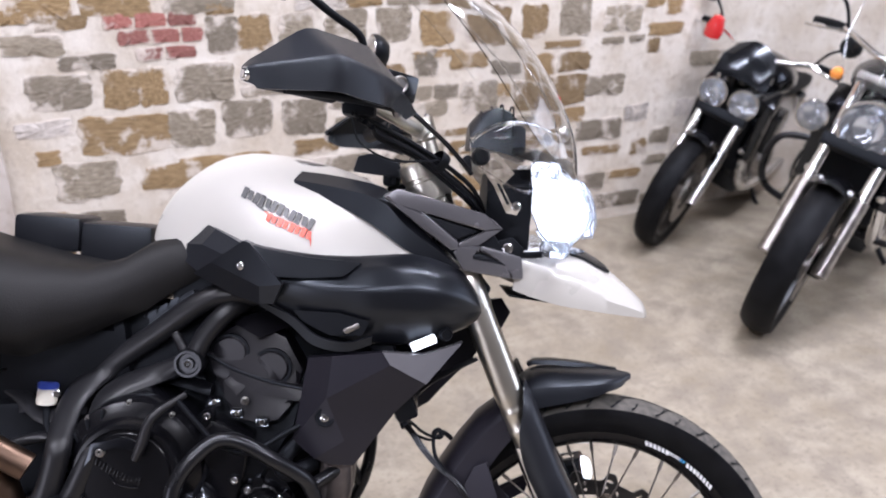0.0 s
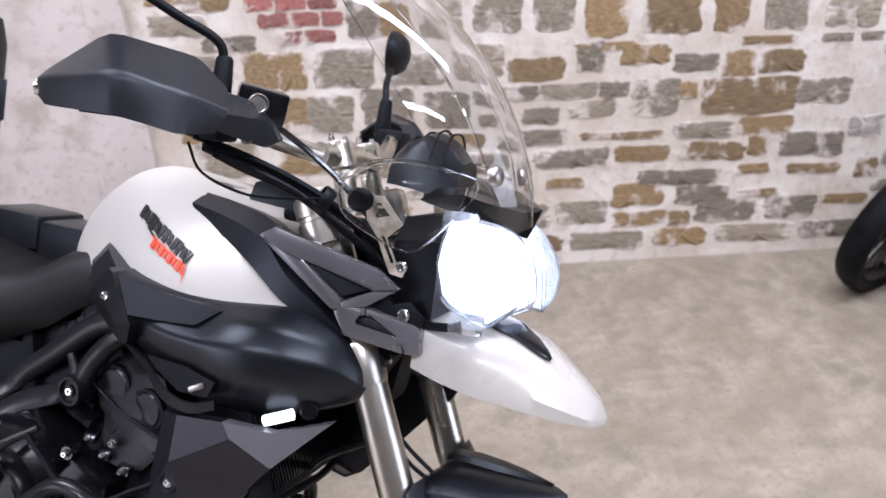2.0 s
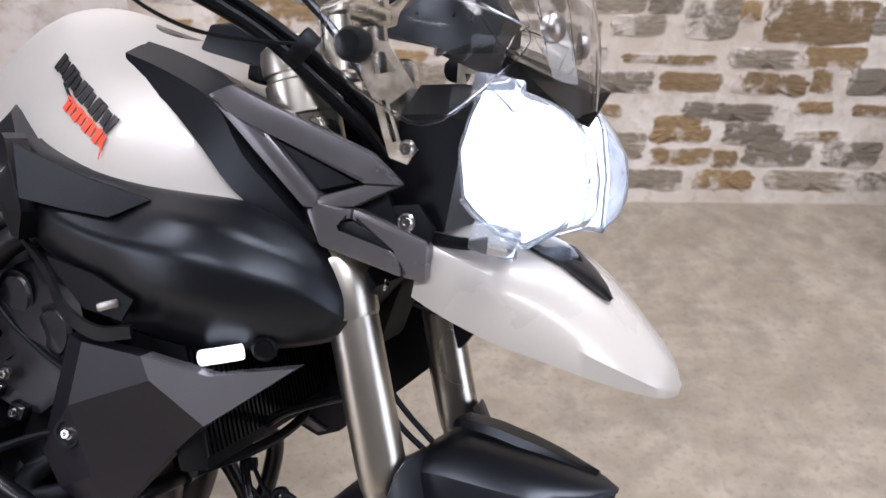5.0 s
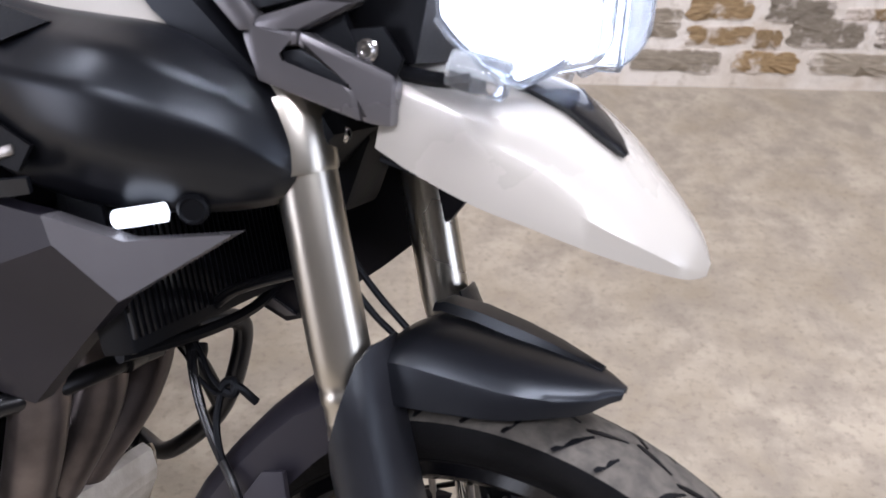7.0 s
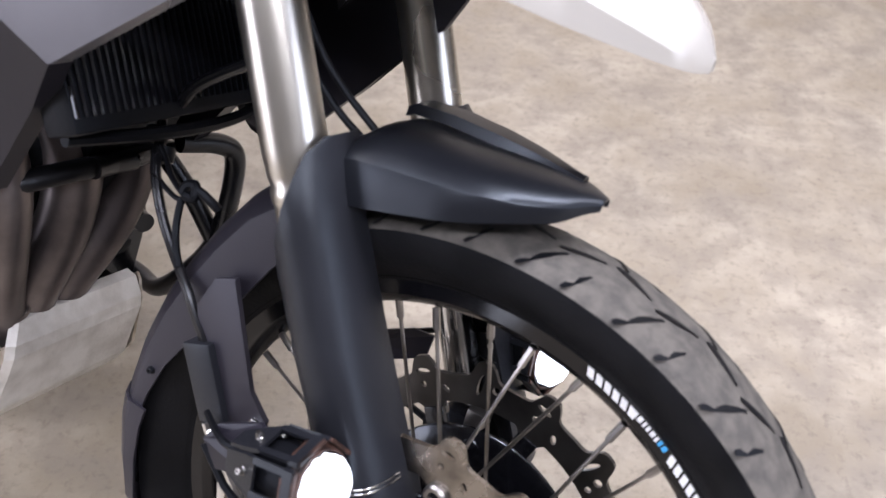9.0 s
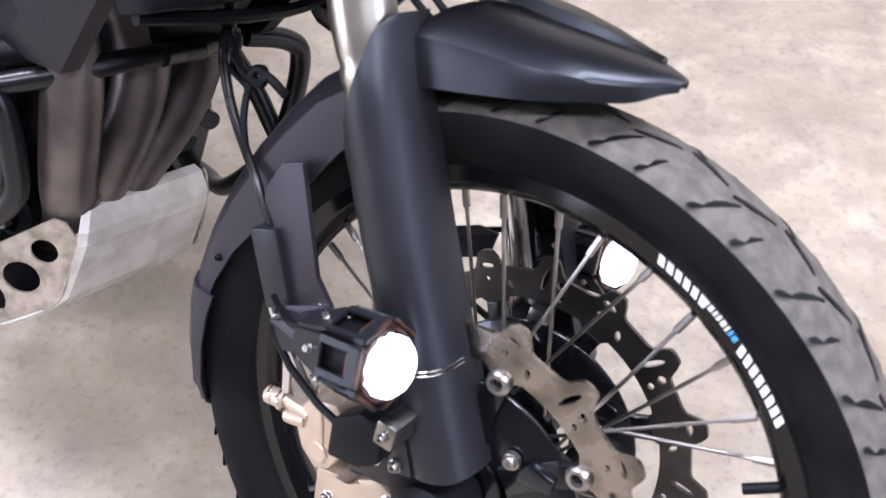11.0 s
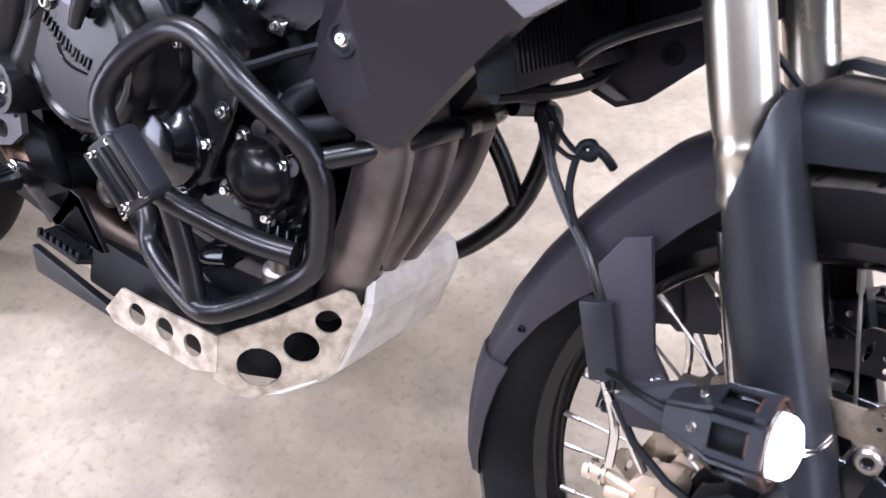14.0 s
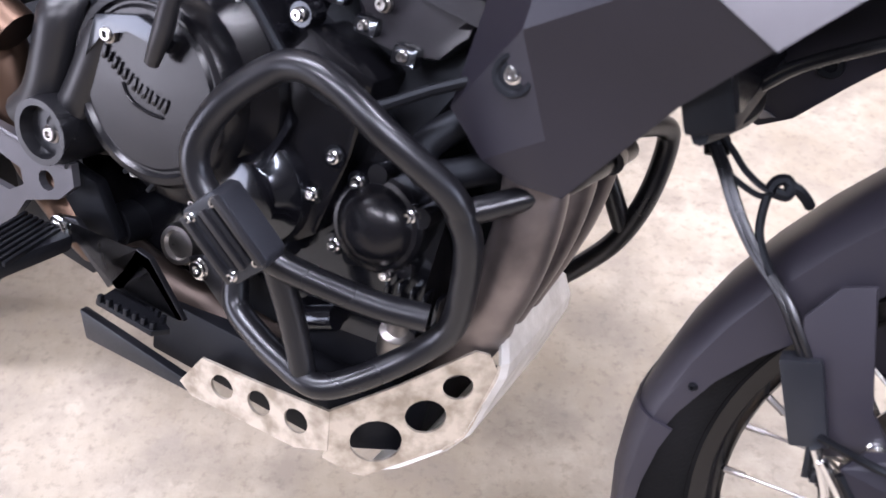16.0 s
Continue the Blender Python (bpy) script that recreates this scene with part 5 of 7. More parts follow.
brace = both("nose_brace", brace_frame, M_SILVER, "satin grey arrow-shaped nose brace", sharp=20)
both("brace_backing", lambda: prism([(-0.40, 0.985), (-0.24, 0.955), (-0.20, 0.90), (-0.285, 0.895), (-0.33, 0.935)], -0.118, -0.108, 0.002, None, lambda x, z: (x + 0.3) * 0.06), M_DARK)
both("brace_insert", lambda: prism([(-0.348, 0.974), (-0.262, 0.954), (-0.297, 0.938)], -0.128, -0.118, 0.002, None, lambda x, z: (x + 0.3) * 0.06), M_PLASTIC)
both("brace_insert", lambda: prism([(-0.273, 0.914), (-0.258, 0.919), (-0.216, 0.906), (-0.221, 0.899), (-0.268, 0.905)], -0.128, -0.118, 0.0015, None, lambda x, z: (x + 0.3) * 0.06), M_PLASTIC)

# lower radiator cowl, faceted, with a grey front facet
COWL = [(-0.519, -0.160, 0.736), (-0.479, -0.190, 0.747), (-0.401, -0.203, 0.760), (-0.388, -0.204, 0.742), (-0.332, -0.194, 0.714), (-0.376, -0.168, 0.660), (-0.436, -0.155, 0.566), (-0.470, -0.160, 0.566), (-0.499, -0.165, 0.576), (-0.536, -0.155, 0.602), (-0.484, -0.190, 0.680), (-0.452, -0.181, 0.612)]
both("radiator_cowl", lambda: facets(COWL, [[0, 1, 10, 9], [1, 2, 3, 10], [3, 4, 5, 10], [10, 5, 6, 11], [11, 6, 7, 8], [10, 11, 8, 9]], 0.02), M_PURPLE, "angular sheened black radiator cowl", sharp=24)
both("cowl_facet", lambda: facets([(-0.402, -0.2045, 0.761), (-0.389, -0.2055, 0.742), (-0.331, -0.1955, 0.7135), (-0.276, -0.1465, 0.7745), (-0.34, -0.188, 0.757)], [[0, 4, 2, 1], [4, 3, 2]], 0.018), M_SILVER, "satin grey front facet", sharp=30)
both("cowl_grommet", lambda: lathe([(0.0, 0.001), (0.010, 0.001), (0.012, 0.003), (0.015, 0.003), (0.016, 0.0)], (-0.485, -0.182, 0.648), (0, -1, 0.1), 20), M_DARK)
bolt(bike, (-0.485, -0.183, 0.648), (0, -1, 0.1), 0.0058)

# inner face of the far cowl, seen past the radiator
inner = bp("cowl_inner_panel", prism([(-0.24, 0.815), (-0.192, 0.823), (-0.173, 0.797), (-0.187, 0.767), (-0.227, 0.727), (-0.252, 0.690), (-0.279, 0.660), (-0.316, 0.614), (-0.342, 0.598), (-0.372, 0.604), (-0.402, 0.628), (-0.37, 0.70), (-0.33, 0.77)], 0.097, 0.106, 0.003), M_PURPLE, "black inner panel of the far cowl")
bp("panel_lip", prism([(-0.405, 0.636), (-0.372, 0.612), (-0.342, 0.606), (-0.330, 0.612), (-0.345, 0.616), (-0.375, 0.624), (-0.40, 0.645)], 0.092, 0.0975, 0.001), M_SILVER, parent=inner)
bp("panel_grommet", lathe([(0.0, 0.001), (0.005, 0.001), (0.006, 0.004), (0.011, 0.004), (0.012, 0.0)], (-0.304, 0.097, 0.668), (0, -1, 0), 18), M_DARK, parent=inner)

# radiator with fins and its lower guard
rad = bp("radiator", box((-0.392, -0.025, 0.732), (0.035, 0.27, 0.19), 0.006, Matrix.Rotation(radians(-24), 4, 'Y')), M_DARK, "black radiator core")
for k in range(34):
    bp("radiator_fin", box((-0.376, -0.156 + k * 0.0078, 0.740), (0.004, 0.003, 0.165), 0, Matrix.Rotation(radians(-24), 4, 'Y')), M_GLOSSBLK, parent=rad)
bp("radiator_bottom_rail", tube([(-0.36, -0.15, 0.64), (-0.345, -0.05, 0.636), (-0.345, 0.03, 0.636), (-0.36, 0.10, 0.64)], 0.006, 8), M_DARK, parent=rad)
bolt(bike, (-0.352, 0.108, 0.634), (0, -1, 0), 0.008, material=M_DARK)

# -- seat, tail, side panel
seat = bp("seat", loft([[(x, y * w, zb + (zt - zb) * zz) for y, zz in ((-0.85, 0), (-1.0, 0.3), (-0.97, 0.66), (-0.78, 0.93), (-0.4, 1.0), (0, 1.0), (0.4, 1.0), (0.78, 0.93), (0.97, 0.66), (1.0, 0.3), (0.85, 0))] for x, w, zb, zt in ((-0.715, 0.060, 0.84, 0.892), (-0.765, 0.068, 0.81, 0.906), (-0.805, 0.078, 0.778, 0.893), (-0.85, 0.090, 0.755, 0.862), (-0.90, 0.108, 0.728, 0.846), (-0.97, 0.152, 0.70, 0.852), (-1.05, 0.158, 0.705, 0.868), (-1.15, 0.16, 0.74, 0.89), (-1.2, 0.15, 0.78, 0.90))]), M_SEAT, "black vinyl rider seat", sharp=60)
bp("pillion_seat", loft([[(x, y * w, zb + (zt - zb) * zz) for y, zz in ((-0.9, 0), (-1.0, 0.4), (-0.9, 0.9), (-0.4, 1.0), (0.4, 1.0), (0.9, 0.9), (1.0, 0.4), (0.9, 0))] for x, w, zb, zt in ((-1.20, 0.13, 0.85, 0.93), (-1.25, 0.15, 0.85, 0.955), (-1.42, 0.14, 0.87, 0.96), (-1.5, 0.12, 0.88, 0.95))]), M_SEAT, "black vinyl pillion seat", sharp=60)
bp("tank_bag_base", box((-0.905, 0.12, 0.868), (0.13, 0.10, 0.085), 0.012), M_PLASTIC, "black box behind the tank")
bp("rear_tray", box((-1.03, 0.13, 0.885), (0.12, 0.12, 0.065), 0.012), M_PLASTIC)
both("frame_panel", lambda: prism([(-0.875, 0.726), (-0.862, 0.703), (-0.69, 0.815), (-0.70, 0.838)], -0.150, -0.140, 0.002), M_PLASTIC, "grained side panel under the seat")
for k in range(4):
    both("raised_mark", lambda: prism([(-0.79 + k * 0.018, 0.772 + k * 0.012), (-0.777 + k * 0.018, 0.780 + k * 0.012), (-0.777 + k * 0.018, 0.790 + k * 0.012), (-0.79 + k * 0.018, 0.782 + k * 0.012)], -0.1515, -0.149, 0), M_SATIN)
bp("tail_unit", prism([(-1.15, 0.76), (-1.2, 0.84), (-1.55, 0.88), (-1.62, 0.85), (-1.5, 0.80)], -0.09, 0.09, 0.015), M_PLASTIC, "black tail unit")
# top box on its rack
bp("luggage_rack", tube([(-1.3, -0.10, 0.90), (-1.5, -0.10, 0.97), (-1.66, -0.08, 0.98), (-1.68, 0.0, 0.98), (-1.66, 0.08, 0.98), (-1.5, 0.10, 0.97), (-1.3, 0.10, 0.90)], 0.009, 8), M_FRAME, "black tubular luggage rack")

topbox = bp("top_box", loft([[(x, y * w, zc + z * h) for y, z in ((-1, -0.8), (-0.9, -1), (0.9, -1), (1, -0.8), (1, 0.6), (0.93, 0.92), (0.7, 1), (-0.7, 1), (-0.93, 0.92), (-1, 0.6))] for x, w, zc, h in ((-1.20, 0.18, 1.115, 0.11), (-1.225, 0.225, 1.115, 0.15), (-1.45, 0.235, 1.12, 0.155), (-1.60, 0.22, 1.12, 0.15), (-1.63, 0.17, 1.12, 0.11))]), M_SATIN, "black hard luggage box on the rear rack", sharp=30)
bp("box_seam", loft([[(x, y * w, z) for y in (-1, 1) for z in ((1.125, 1.137) if y < 0 else (1.137, 1.125))] for x, w in ((-1.1985, 0.17), (-1.222, 0.228), (-1.45, 0.238), (-1.60, 0.223))]), M_DARK, parent=topbox)
bp("box_latch", box((-1.206, 0.19, 1.10), (0.02, 0.03, 0.08), 0.004, Matrix.Rotation(radians(-28), 4, 'Z')), M_PLASTIC, parent=topbox)
bp("box_latch", box((-1.206, 0.10, 1.13), (0.02, 0.03, 0.05), 0.004), M_PLASTIC, parent=topbox)
bp("box_reflector", prism([(0.145, 1.16), (0.18, 1.165), (0.172, 1.235), (0.155, 1.245)], -1.212, -1.205, 0.001, axis='X'), M_WDECAL, "pale patch", parent=topbox)
bp("box_foot", box((-1.28, 0.12, 0.945), (0.06, 0.05, 0.05), 0.006), M_DARK, parent=topbox)

# -- frame tubes
def both_tube(name, pts, r, material=None, label="", parent=None, sides=14):
    return both(name, lambda: tube(pts, r, sides), material or M_FRAME, label, parent)


both_tube("frame_tube", [(-0.54, -0.12, 0.835), (-0.63, -0.150, 0.833), (-0.678, -0.162, 0.822), (-0.753, -0.17, 0.762), (-0.828, -0.175, 0.702), (-0.868, -0.18, 0.66), (-0.885, -0.186, 0.617), (-0.892, -0.19, 0.56), (-0.905, -0.192, 0.50), (-0.93, -0.19, 0.47)], 0.0195, label="black tubular frame rail", material=M_TUBE)
both_tube("frame_tube", [(-0.61, -0.13, 0.825), (-0.64, -0.165, 0.806), (-0.663, -0.176, 0.778), (-0.676, -0.18, 0.755), (-0.686, -0.18, 0.728)], 0.0165, material=M_TUBE)
both_tube("frame_tube", [(-0.69, -0.18, 0.722), (-0.75, -0.181, 0.695), (-0.80, -0.182, 0.672), (-0.828, -0.184, 0.642), (-0.838, -0.187, 0.58), (-0.858, -0.19, 0.52), (-0.88, -0.192, 0.475)], 0.0175, material=M_TUBE)
both("frame_boss", lambda: lathe([(0.0, 0.006), (0.009, 0.006), (0.010, 0.002), (0.016, 0.002), (0.018, 0.008), (0.022, 0.008), (0.024, 0.0), (0.024, -0.03)], (-0.690, -0.196, 0.722), (0, -1, 0), 24), M_FRAME, "round frame boss")
bolt(bike, waist((-0.690, -0.199, 0.722)), (0, -1, 0), 0.007)
both("pivot_boss", lambda: lathe([(0.0, 0.002), (0.012, 0.002), (0.022, 0.002), (0.024, 0.014), (0.030, 0.014), (0.032, 0.0), (0.032, -0.04)], (-0.882, -0.205, 0.473), (0, -1, 0), 28), M_FRAME, "hollow pivot boss")
bolt(bike, (-0.880, -0.207, 0.470), (0, -1, 0), 0.008, material=M_STEEL)
both_tube("frame_strut", [(-0.73, -0.17, 0.782), (-0.715, -0.172, 0.757), (-0.70, -0.178, 0.735)], 0.008, material=M_TUBE)
both_tube("subframe_tube", [(-0.87, -0.155, 0.63), (-0.93, -0.15, 0.61), (-1.0, -0.148, 0.655), (-1.2, -0.14, 0.76), (-1.4, -0.11, 0.86)], 0.013, material=M_TUBE)
both_tube("subframe_tube", [(-0.985, -0.148, 0.70), (-0.972, -0.15, 0.65), (-0.965, -0.15, 0.615)], 0.009, material=M_TUBE)
both_tube("subframe_tube", [(-0.90, -0.15, 0.585), (-0.96, -0.15, 0.57), (-1.02, -0.148, 0.54)], 0.009, material=M_TUBE)

# rear brake reservoir
resv = bp("brake_reservoir", lathe([(0.0, 0.0), (0.015, 0.0), (0.0165, 0.004), (0.0165, 0.026), (0.0, 0.026)], (-0.925, -0.17, 0.634), (0, 0, 1), 20), M_RESV, "milky brake fluid reservoir")
bp("reservoir_cap", lathe([(0.0, 0.012), (0.015, 0.012), (0.0175, 0.009), (0.0175, 0.0), (0.0, 0.0)], (-0.925, -0.17, 0.66), (0, 0, 1), 20), M_BLUE, "blue cap", parent=resv)
bolt(bike, waist((-0.907, -0.178, 0.652)), (0.3, -1, 0), 0.006)
bp("reservoir_hose", tube([(-0.925, -0.17, 0.635), (-0.92, -0.165, 0.60), (-0.905, -0.15, 0.57)], 0.005, 8), M_DARK)

# -- engine
bp("crankcase", loft([[(x, y, z) for y, z in ((-0.125, z0), (-0.14, (z0 + z1) / 2), (-0.125, z1), (0.125, z1), (0.14, (z0 + z1) / 2), (0.125, z0))] for x, z0, z1 in ((-0.92, 0.36, 0.52), (-0.86, 0.33, 0.62), (-0.78, 0.31, 0.66), (-0.65, 0.30, 0.60), (-0.56, 0.31, 0.54), (-0.53, 0.34, 0.50))]), M_GLOSSBLK, "black engine crankcase", sharp=25)
bp("engine_core", prism([(-0.93, 0.50), (-0.90, 0.68), (-0.74, 0.80), (-0.60, 0.85), (-0.42, 0.84), (-0.42, 0.62), (-0.49, 0.46), (-0.58, 0.33), (-0.88, 0.33)], -0.048, 0.06, 0.01), M_DARK, "dark engine core")
bp("cylinder_block", prism([(-0.72, 0.52), (-0.60, 0.48), (-0.535, 0.62), (-0.505, 0.70), (-0.63, 0.76), (-0.67, 0.66)], -0.135, 0.135, 0.01), M_DARK, "black cylinder block")
head = bp("cam_cover", prism([(-0.664, 0.752), (-0.650, 0.772), (-0.622, 0.788), (-0.580, 0.784), (-0.545, 0.768), (-0.515, 0.716), (-0.525, 0.68), (-0.536, 0.652), (-0.555, 0.628), (-0.590, 0.622), (-0.625, 0.626), (-0.640, 0.66), (-0.655, 0.69)], -0.158, 0.15, 0.012), M_HEAD, "black cylinder head cover", sharp=25)
bp("head_step", prism([(-0.668, 0.742), (-0.655, 0.700), (-0.600, 0.676), (-0.520, 0.664), (-0.512, 0.690), (-0.590, 0.704), (-0.640, 0.728)], -0.170, -0.150, 0.005), M_HEAD, parent=head, sharp=25)
bp("head_rib", prism([(-0.640, 0.690), (-0.618, 0.668), (-0.596, 0.690), (-0.618, 0.714)], -0.174, -0.160, 0.006), M_HEAD, parent=head, sharp=25)
for x, z in ((-0.632, 0.738), (-0.565, 0.718)):
    bp("cam_boss", lathe([(0.0, 0.004), (0.024, 0.004), (0.027, 0.001), (0.027, -0.02)], (x, -0.165, z), (0, -1, 0), 28), M_HEAD, parent=head)
    bp("boss_ring", lathe([(0.0275, -0.01), (0.0275, 0.003), (0.0315, 0.003), (0.0315, -0.01)], (x, -0.164, z), (0, -1, 0), 28), M_DARK, parent=head)
bp("head_seam", tube([(-0.676, -0.174, 0.740), (-0.62, -0.175, 0.712), (-0.57, -0.175, 0.698), (-0.512, -0.174, 0.688)], 0.0028, 8), M_DARK, parent=head)
bp("head_peak", facets([(-0.640, -0.150, 0.790), (-0.585, -0.176, 0.768), (-0.540, -0.150, 0.786), (-0.575, -0.120, 0.808)], [[0, 1, 3], [1, 2, 3]], 0.006), M_HEAD, parent=head, sharp=12)
bolt(head, waist((-0.605, -0.176, 0.662)), (0, -1, 0), 0.006, material=M_STEEL)
for x, z in ((-0.655, 0.655), (-0.58, 0.628), (-0.62, 0.64)):
    bp("coil_lug", box((x, -0.16, z), (0.022, 0.016, 0.016), 0.004), M_GLOSSBLK)
    bolt(bike, waist((x, -0.169, z)), (0, -1, 0), 0.0038, material=M_STEEL)
bp("breather_rail", tube([(-0.75, -0.15, 0.69), (-0.70, -0.155, 0.68), (-0.66, -0.158, 0.672)], 0.011, 10), M_DARK)
bp("breather_rail", tube([(-0.77, -0.14, 0.71), (-0.71, -0.15, 0.70), (-0.67, -0.152, 0.695)], 0.009, 10), M_GLOSSBLK)

# clutch cover with its ring and raised mark
CL = Vector((-0.782, -0.145, 0.541))
clutch = bp("clutch_cover", lathe([(0.112, -0.02), (0.112, 0.012), (0.108, 0.022), (0.096, 0.03), (0.088, 0.034), (0.084, 0.05), (0.080, 0.055), (0.074, 0.056), (0.071, 0.052), (0.069, 0.052), (0.066, 0.055), (0.0, 0.057)], CL, (0, -1, 0), 56), M_CASTING, "satin black round clutch cover", sharp=30)
for k in range(13):
    t = k / 13
    bp("raised_badge_bar", box((-0.826 + t * 0.072, -0.2022, 0.561 - t * 0.027 - 0.005 * math.sin(t * 3.1)), (0.0022 if k % 2 else 0.0036, 0.0022, (0.0125, 0.0100, 0.0115)[k % 3]), 0.0008, Matrix.Rotation(radians(20 + (k % 3 - 1) * 5), 4, 'Y')), M_CASTING, parent=clutch)
bp("raised_badge_sweep", tube([(-0.806, -0.202, 0.541), (-0.797, -0.2022, 0.529), (-0.780, -0.2022, 0.524), (-0.762, -0.202, 0.524)], 0.0014, 6), M_CASTING, parent=clutch)
for k in range(10):
    a = radians(120 + k * 16)
    bp("clutch_slot", box(CL + Vector((math.cos(a) * 0.098, -0.027, math.sin(a) * 0.098)), (0.004, 0.01, 0.018), 0.001, Matrix.Rotation(-a + math.pi / 2 + 0.5, 4, 'Y')), M_DARK, parent=clutch)
for k in range(9):
    a = radians(20 + k * 38)
    bolt(clutch, CL + Vector((math.cos(a) * 0.106, -0.02, math.sin(a) * 0.106)), (0, -1, 0), 0.0045, material=M_STEEL)
bolt(bike, (-0.822, -0.203, 0.577), (0, -1, 0), 0.007, material=M_STEEL)
# clutch arm and cable
bp("clutch_arm", tube([(-0.765, -0.215, 0.572), (-0.755, -0.216, 0.60), (-0.742, -0.214, 0.64), (-0.70, -0.19, 0.672)], [0.006, 0.0085, 0.0075, 0.005], 12), M_TUBE, "black clutch arm")
bp("arm_plate", prism([(-0.845, 0.55), (-0.835, 0.59), (-0.79, 0.602), (-0.75, 0.592), (-0.757, 0.58), (-0.80, 0.587), (-0.828, 0.575)], -0.206, -0.200, 0.001), M_GLOSSBLK)
bp("clutch_cable", tube([(-0.71, -0.20, 0.665), (-0.68, -0.195, 0.63), (-0.65, -0.19, 0.60), (-0.60, -0.185, 0.585), (-0.545, -0.165, 0.615), (-0.50, -0.15, 0.64)], 0.0045, 8), M_DARK)
bp("blue_clip", tube([(-0.792, -0.195, 0.638), (-0.785, -0.198, 0.645), (-0.775, -0.198, 0.65)], 0.004, 6), M_CYAN)
bp("ochre_hose", tube([(-0.83, -0.14, 0.455), (-0.79, -0.15, 0.44), (-0.74, -0.14, 0.45)], 0.011, 10), M_YELLOW)

# right-hand casing: chain cover, round ends, alternator
case = bp("chain_cover", prism([(-0.735, 0.50), (-0.70, 0.575), (-0.665, 0.625), (-0.60, 0.60), (-0.612, 0.53), (-0.63, 0.455), (-0.66, 0.43), (-0.72, 0.45)], -0.158, -0.10, 0.006), M_CASTING, "satin black chain cover", sharp=25)
bp("cover_rib", tube([(-0.698, -0.159, 0.572), (-0.672, -0.160, 0.52), (-0.648, -0.16, 0.468)], 0.002, 6), M_DARK, parent=case)
bp("cover_face", facets([(-0.716, -0.152, 0.562), (-0.690, -0.146, 0.588), (-0.664, -0.164, 0.545), (-0.676, -0.176, 0.505), (-0.700, -0.170, 0.510)], [[0, 1, 2, 3, 4]], 0.006), M_GLOSSBLK, "leaning glossy face", parent=case, sharp=15)
bp("crank_end", lathe([(0.05, -0.02), (0.05, 0.004), (0.047, 0.010), (0.036, 0.014), (0.030, 0.022), (0.027, 0.024), (0.0, 0.024)], (-0.688, -0.158, 0.478), (0, -1, 0), 36), M_GLOSSBLK, "round crank end cover")
bp("alternator_cover", lathe([(0.042, -0.05), (0.042, 0.002), (0.039, 0.006), (0.035, 0.007), (0.032, 0.012), (0.026, 0.020), (0.016, 0.025), (0.0, 0.026)], (-0.580, -0.146, 0.483), (0, -1, 0.12), 36), M_CASTING, "domed black cover with bolts", sharp=30)
for k in range(5):
    a = 0.5 + k * 2 * math.pi / 5
    bp("cover_lug", lathe([(0.0, 0.002), (0.009, 0.002), (0.010, -0.004), (0.010, -0.03)], (-0.580 + math.cos(a) * 0.042, -0.146, 0.483 + math.sin(a) * 0.042), (0, -1, 0.12), 14), M_CASTING)
for x, y, z in ((-0.697, -0.160, 0.563), (-0.623, -0.160, 0.531), (-0.613, -0.152, 0.452), (-0.607, -0.142, 0.378), (-0.638, -0.158, 0.492), (-0.603, -0.15, 0.513), (-0.552, -0.148, 0.502), (-0.563, -0.146, 0.442), (-0.705, -0.158, 0.548), (-0.73, -0.158, 0.515), (-0.66, -0.165, 0.43), (-0.70, -0.16, 0.605), (-0.672, -0.16, 0.632)):
    bp("bolt_boss", lathe([(0.0, 0.0), (0.010, 0.0), (0.011, -0.004), (0.011, -0.02)], (x, y, z), (0, -1, 0), 14), M_GLOSSBLK)
    bolt(bike, (x, y - 0.002, z), (0, -1, 0), 0.0052)
bp("lower_case", prism([(-0.72, 0.44), (-0.56, 0.44), (-0.525, 0.40), (-0.55, 0.33), (-0.70, 0.30), (-0.76, 0.35)], -0.132, 0.12, 0.01), M_DARK, "dark lower engine case")
bp("oil_union", tube([(-0.65, -0.14, 0.352), (-0.625, -0.15, 0.37), (-0.60, -0.15, 0.382)], 0.012, 10), M_GLOSSBLK)
bp("sensor", lathe([(0.0, 0.03), (0.009, 0.03), (0.010, 0.0), (0.016, -0.002), (0.016, -0.03), (0.0, -0.03)], (-0.545, -0.14, 0.392), (0.1, -0.3, 1), 16), M_STEEL)
bp("sump_boss", lathe([(0.0, 0.0), (0.022, 0.0), (0.024, -0.03)], (-0.535, -0.125, 0.37), (0.2, -1, 0.2), 20), M_DARK)
for k in range(5):
    bp("case_fin", box((-0.56 + k * 0.012, -0.14, 0.425), (0.004, 0.014, 0.03), 0.001), M_GLOSSBLK)
bp("oil_window", lathe([(0.0, 0.004), (0.013, 0.004), (0.015, 0.008), (0.019, 0.008), (0.021, 0.0), (0.021, -0.02)], (-0.775, -0.150, 0.382), (0, -1, 0.1), 24), M_STEEL, "round oil level window")
bp("drain_boss", lathe([(0.0, 0.01), (0.012, 0.01), (0.013, 0.004), (0.021, 0.003), (0.022, -0.03)], (-0.852, -0.155, 0.370), (0, -1, 0.05), 20), M_DARK)
bolt(bike, (-0.852, -0.166, 0.370), (0, -1, 0.05), 0.008)
bolt(bike, (-0.745, -0.16, 0.372), (0, -1, 0.05), 0.010)
bp("bar_foot_plate", prism([(-0.76, 0.378), (-0.735, 0.392), (-0.70, 0.355), (-0.705, 0.335)], -0.160, -0.154, 0.002), M_FRAME)
bp("hose", tube([(-0.52, -0.12, 0.60), (-0.55, -0.15, 0.565), (-0.54, -0.155, 0.545), (-0.50, -0.13, 0.56)], 0.013, 12), M_DARK)

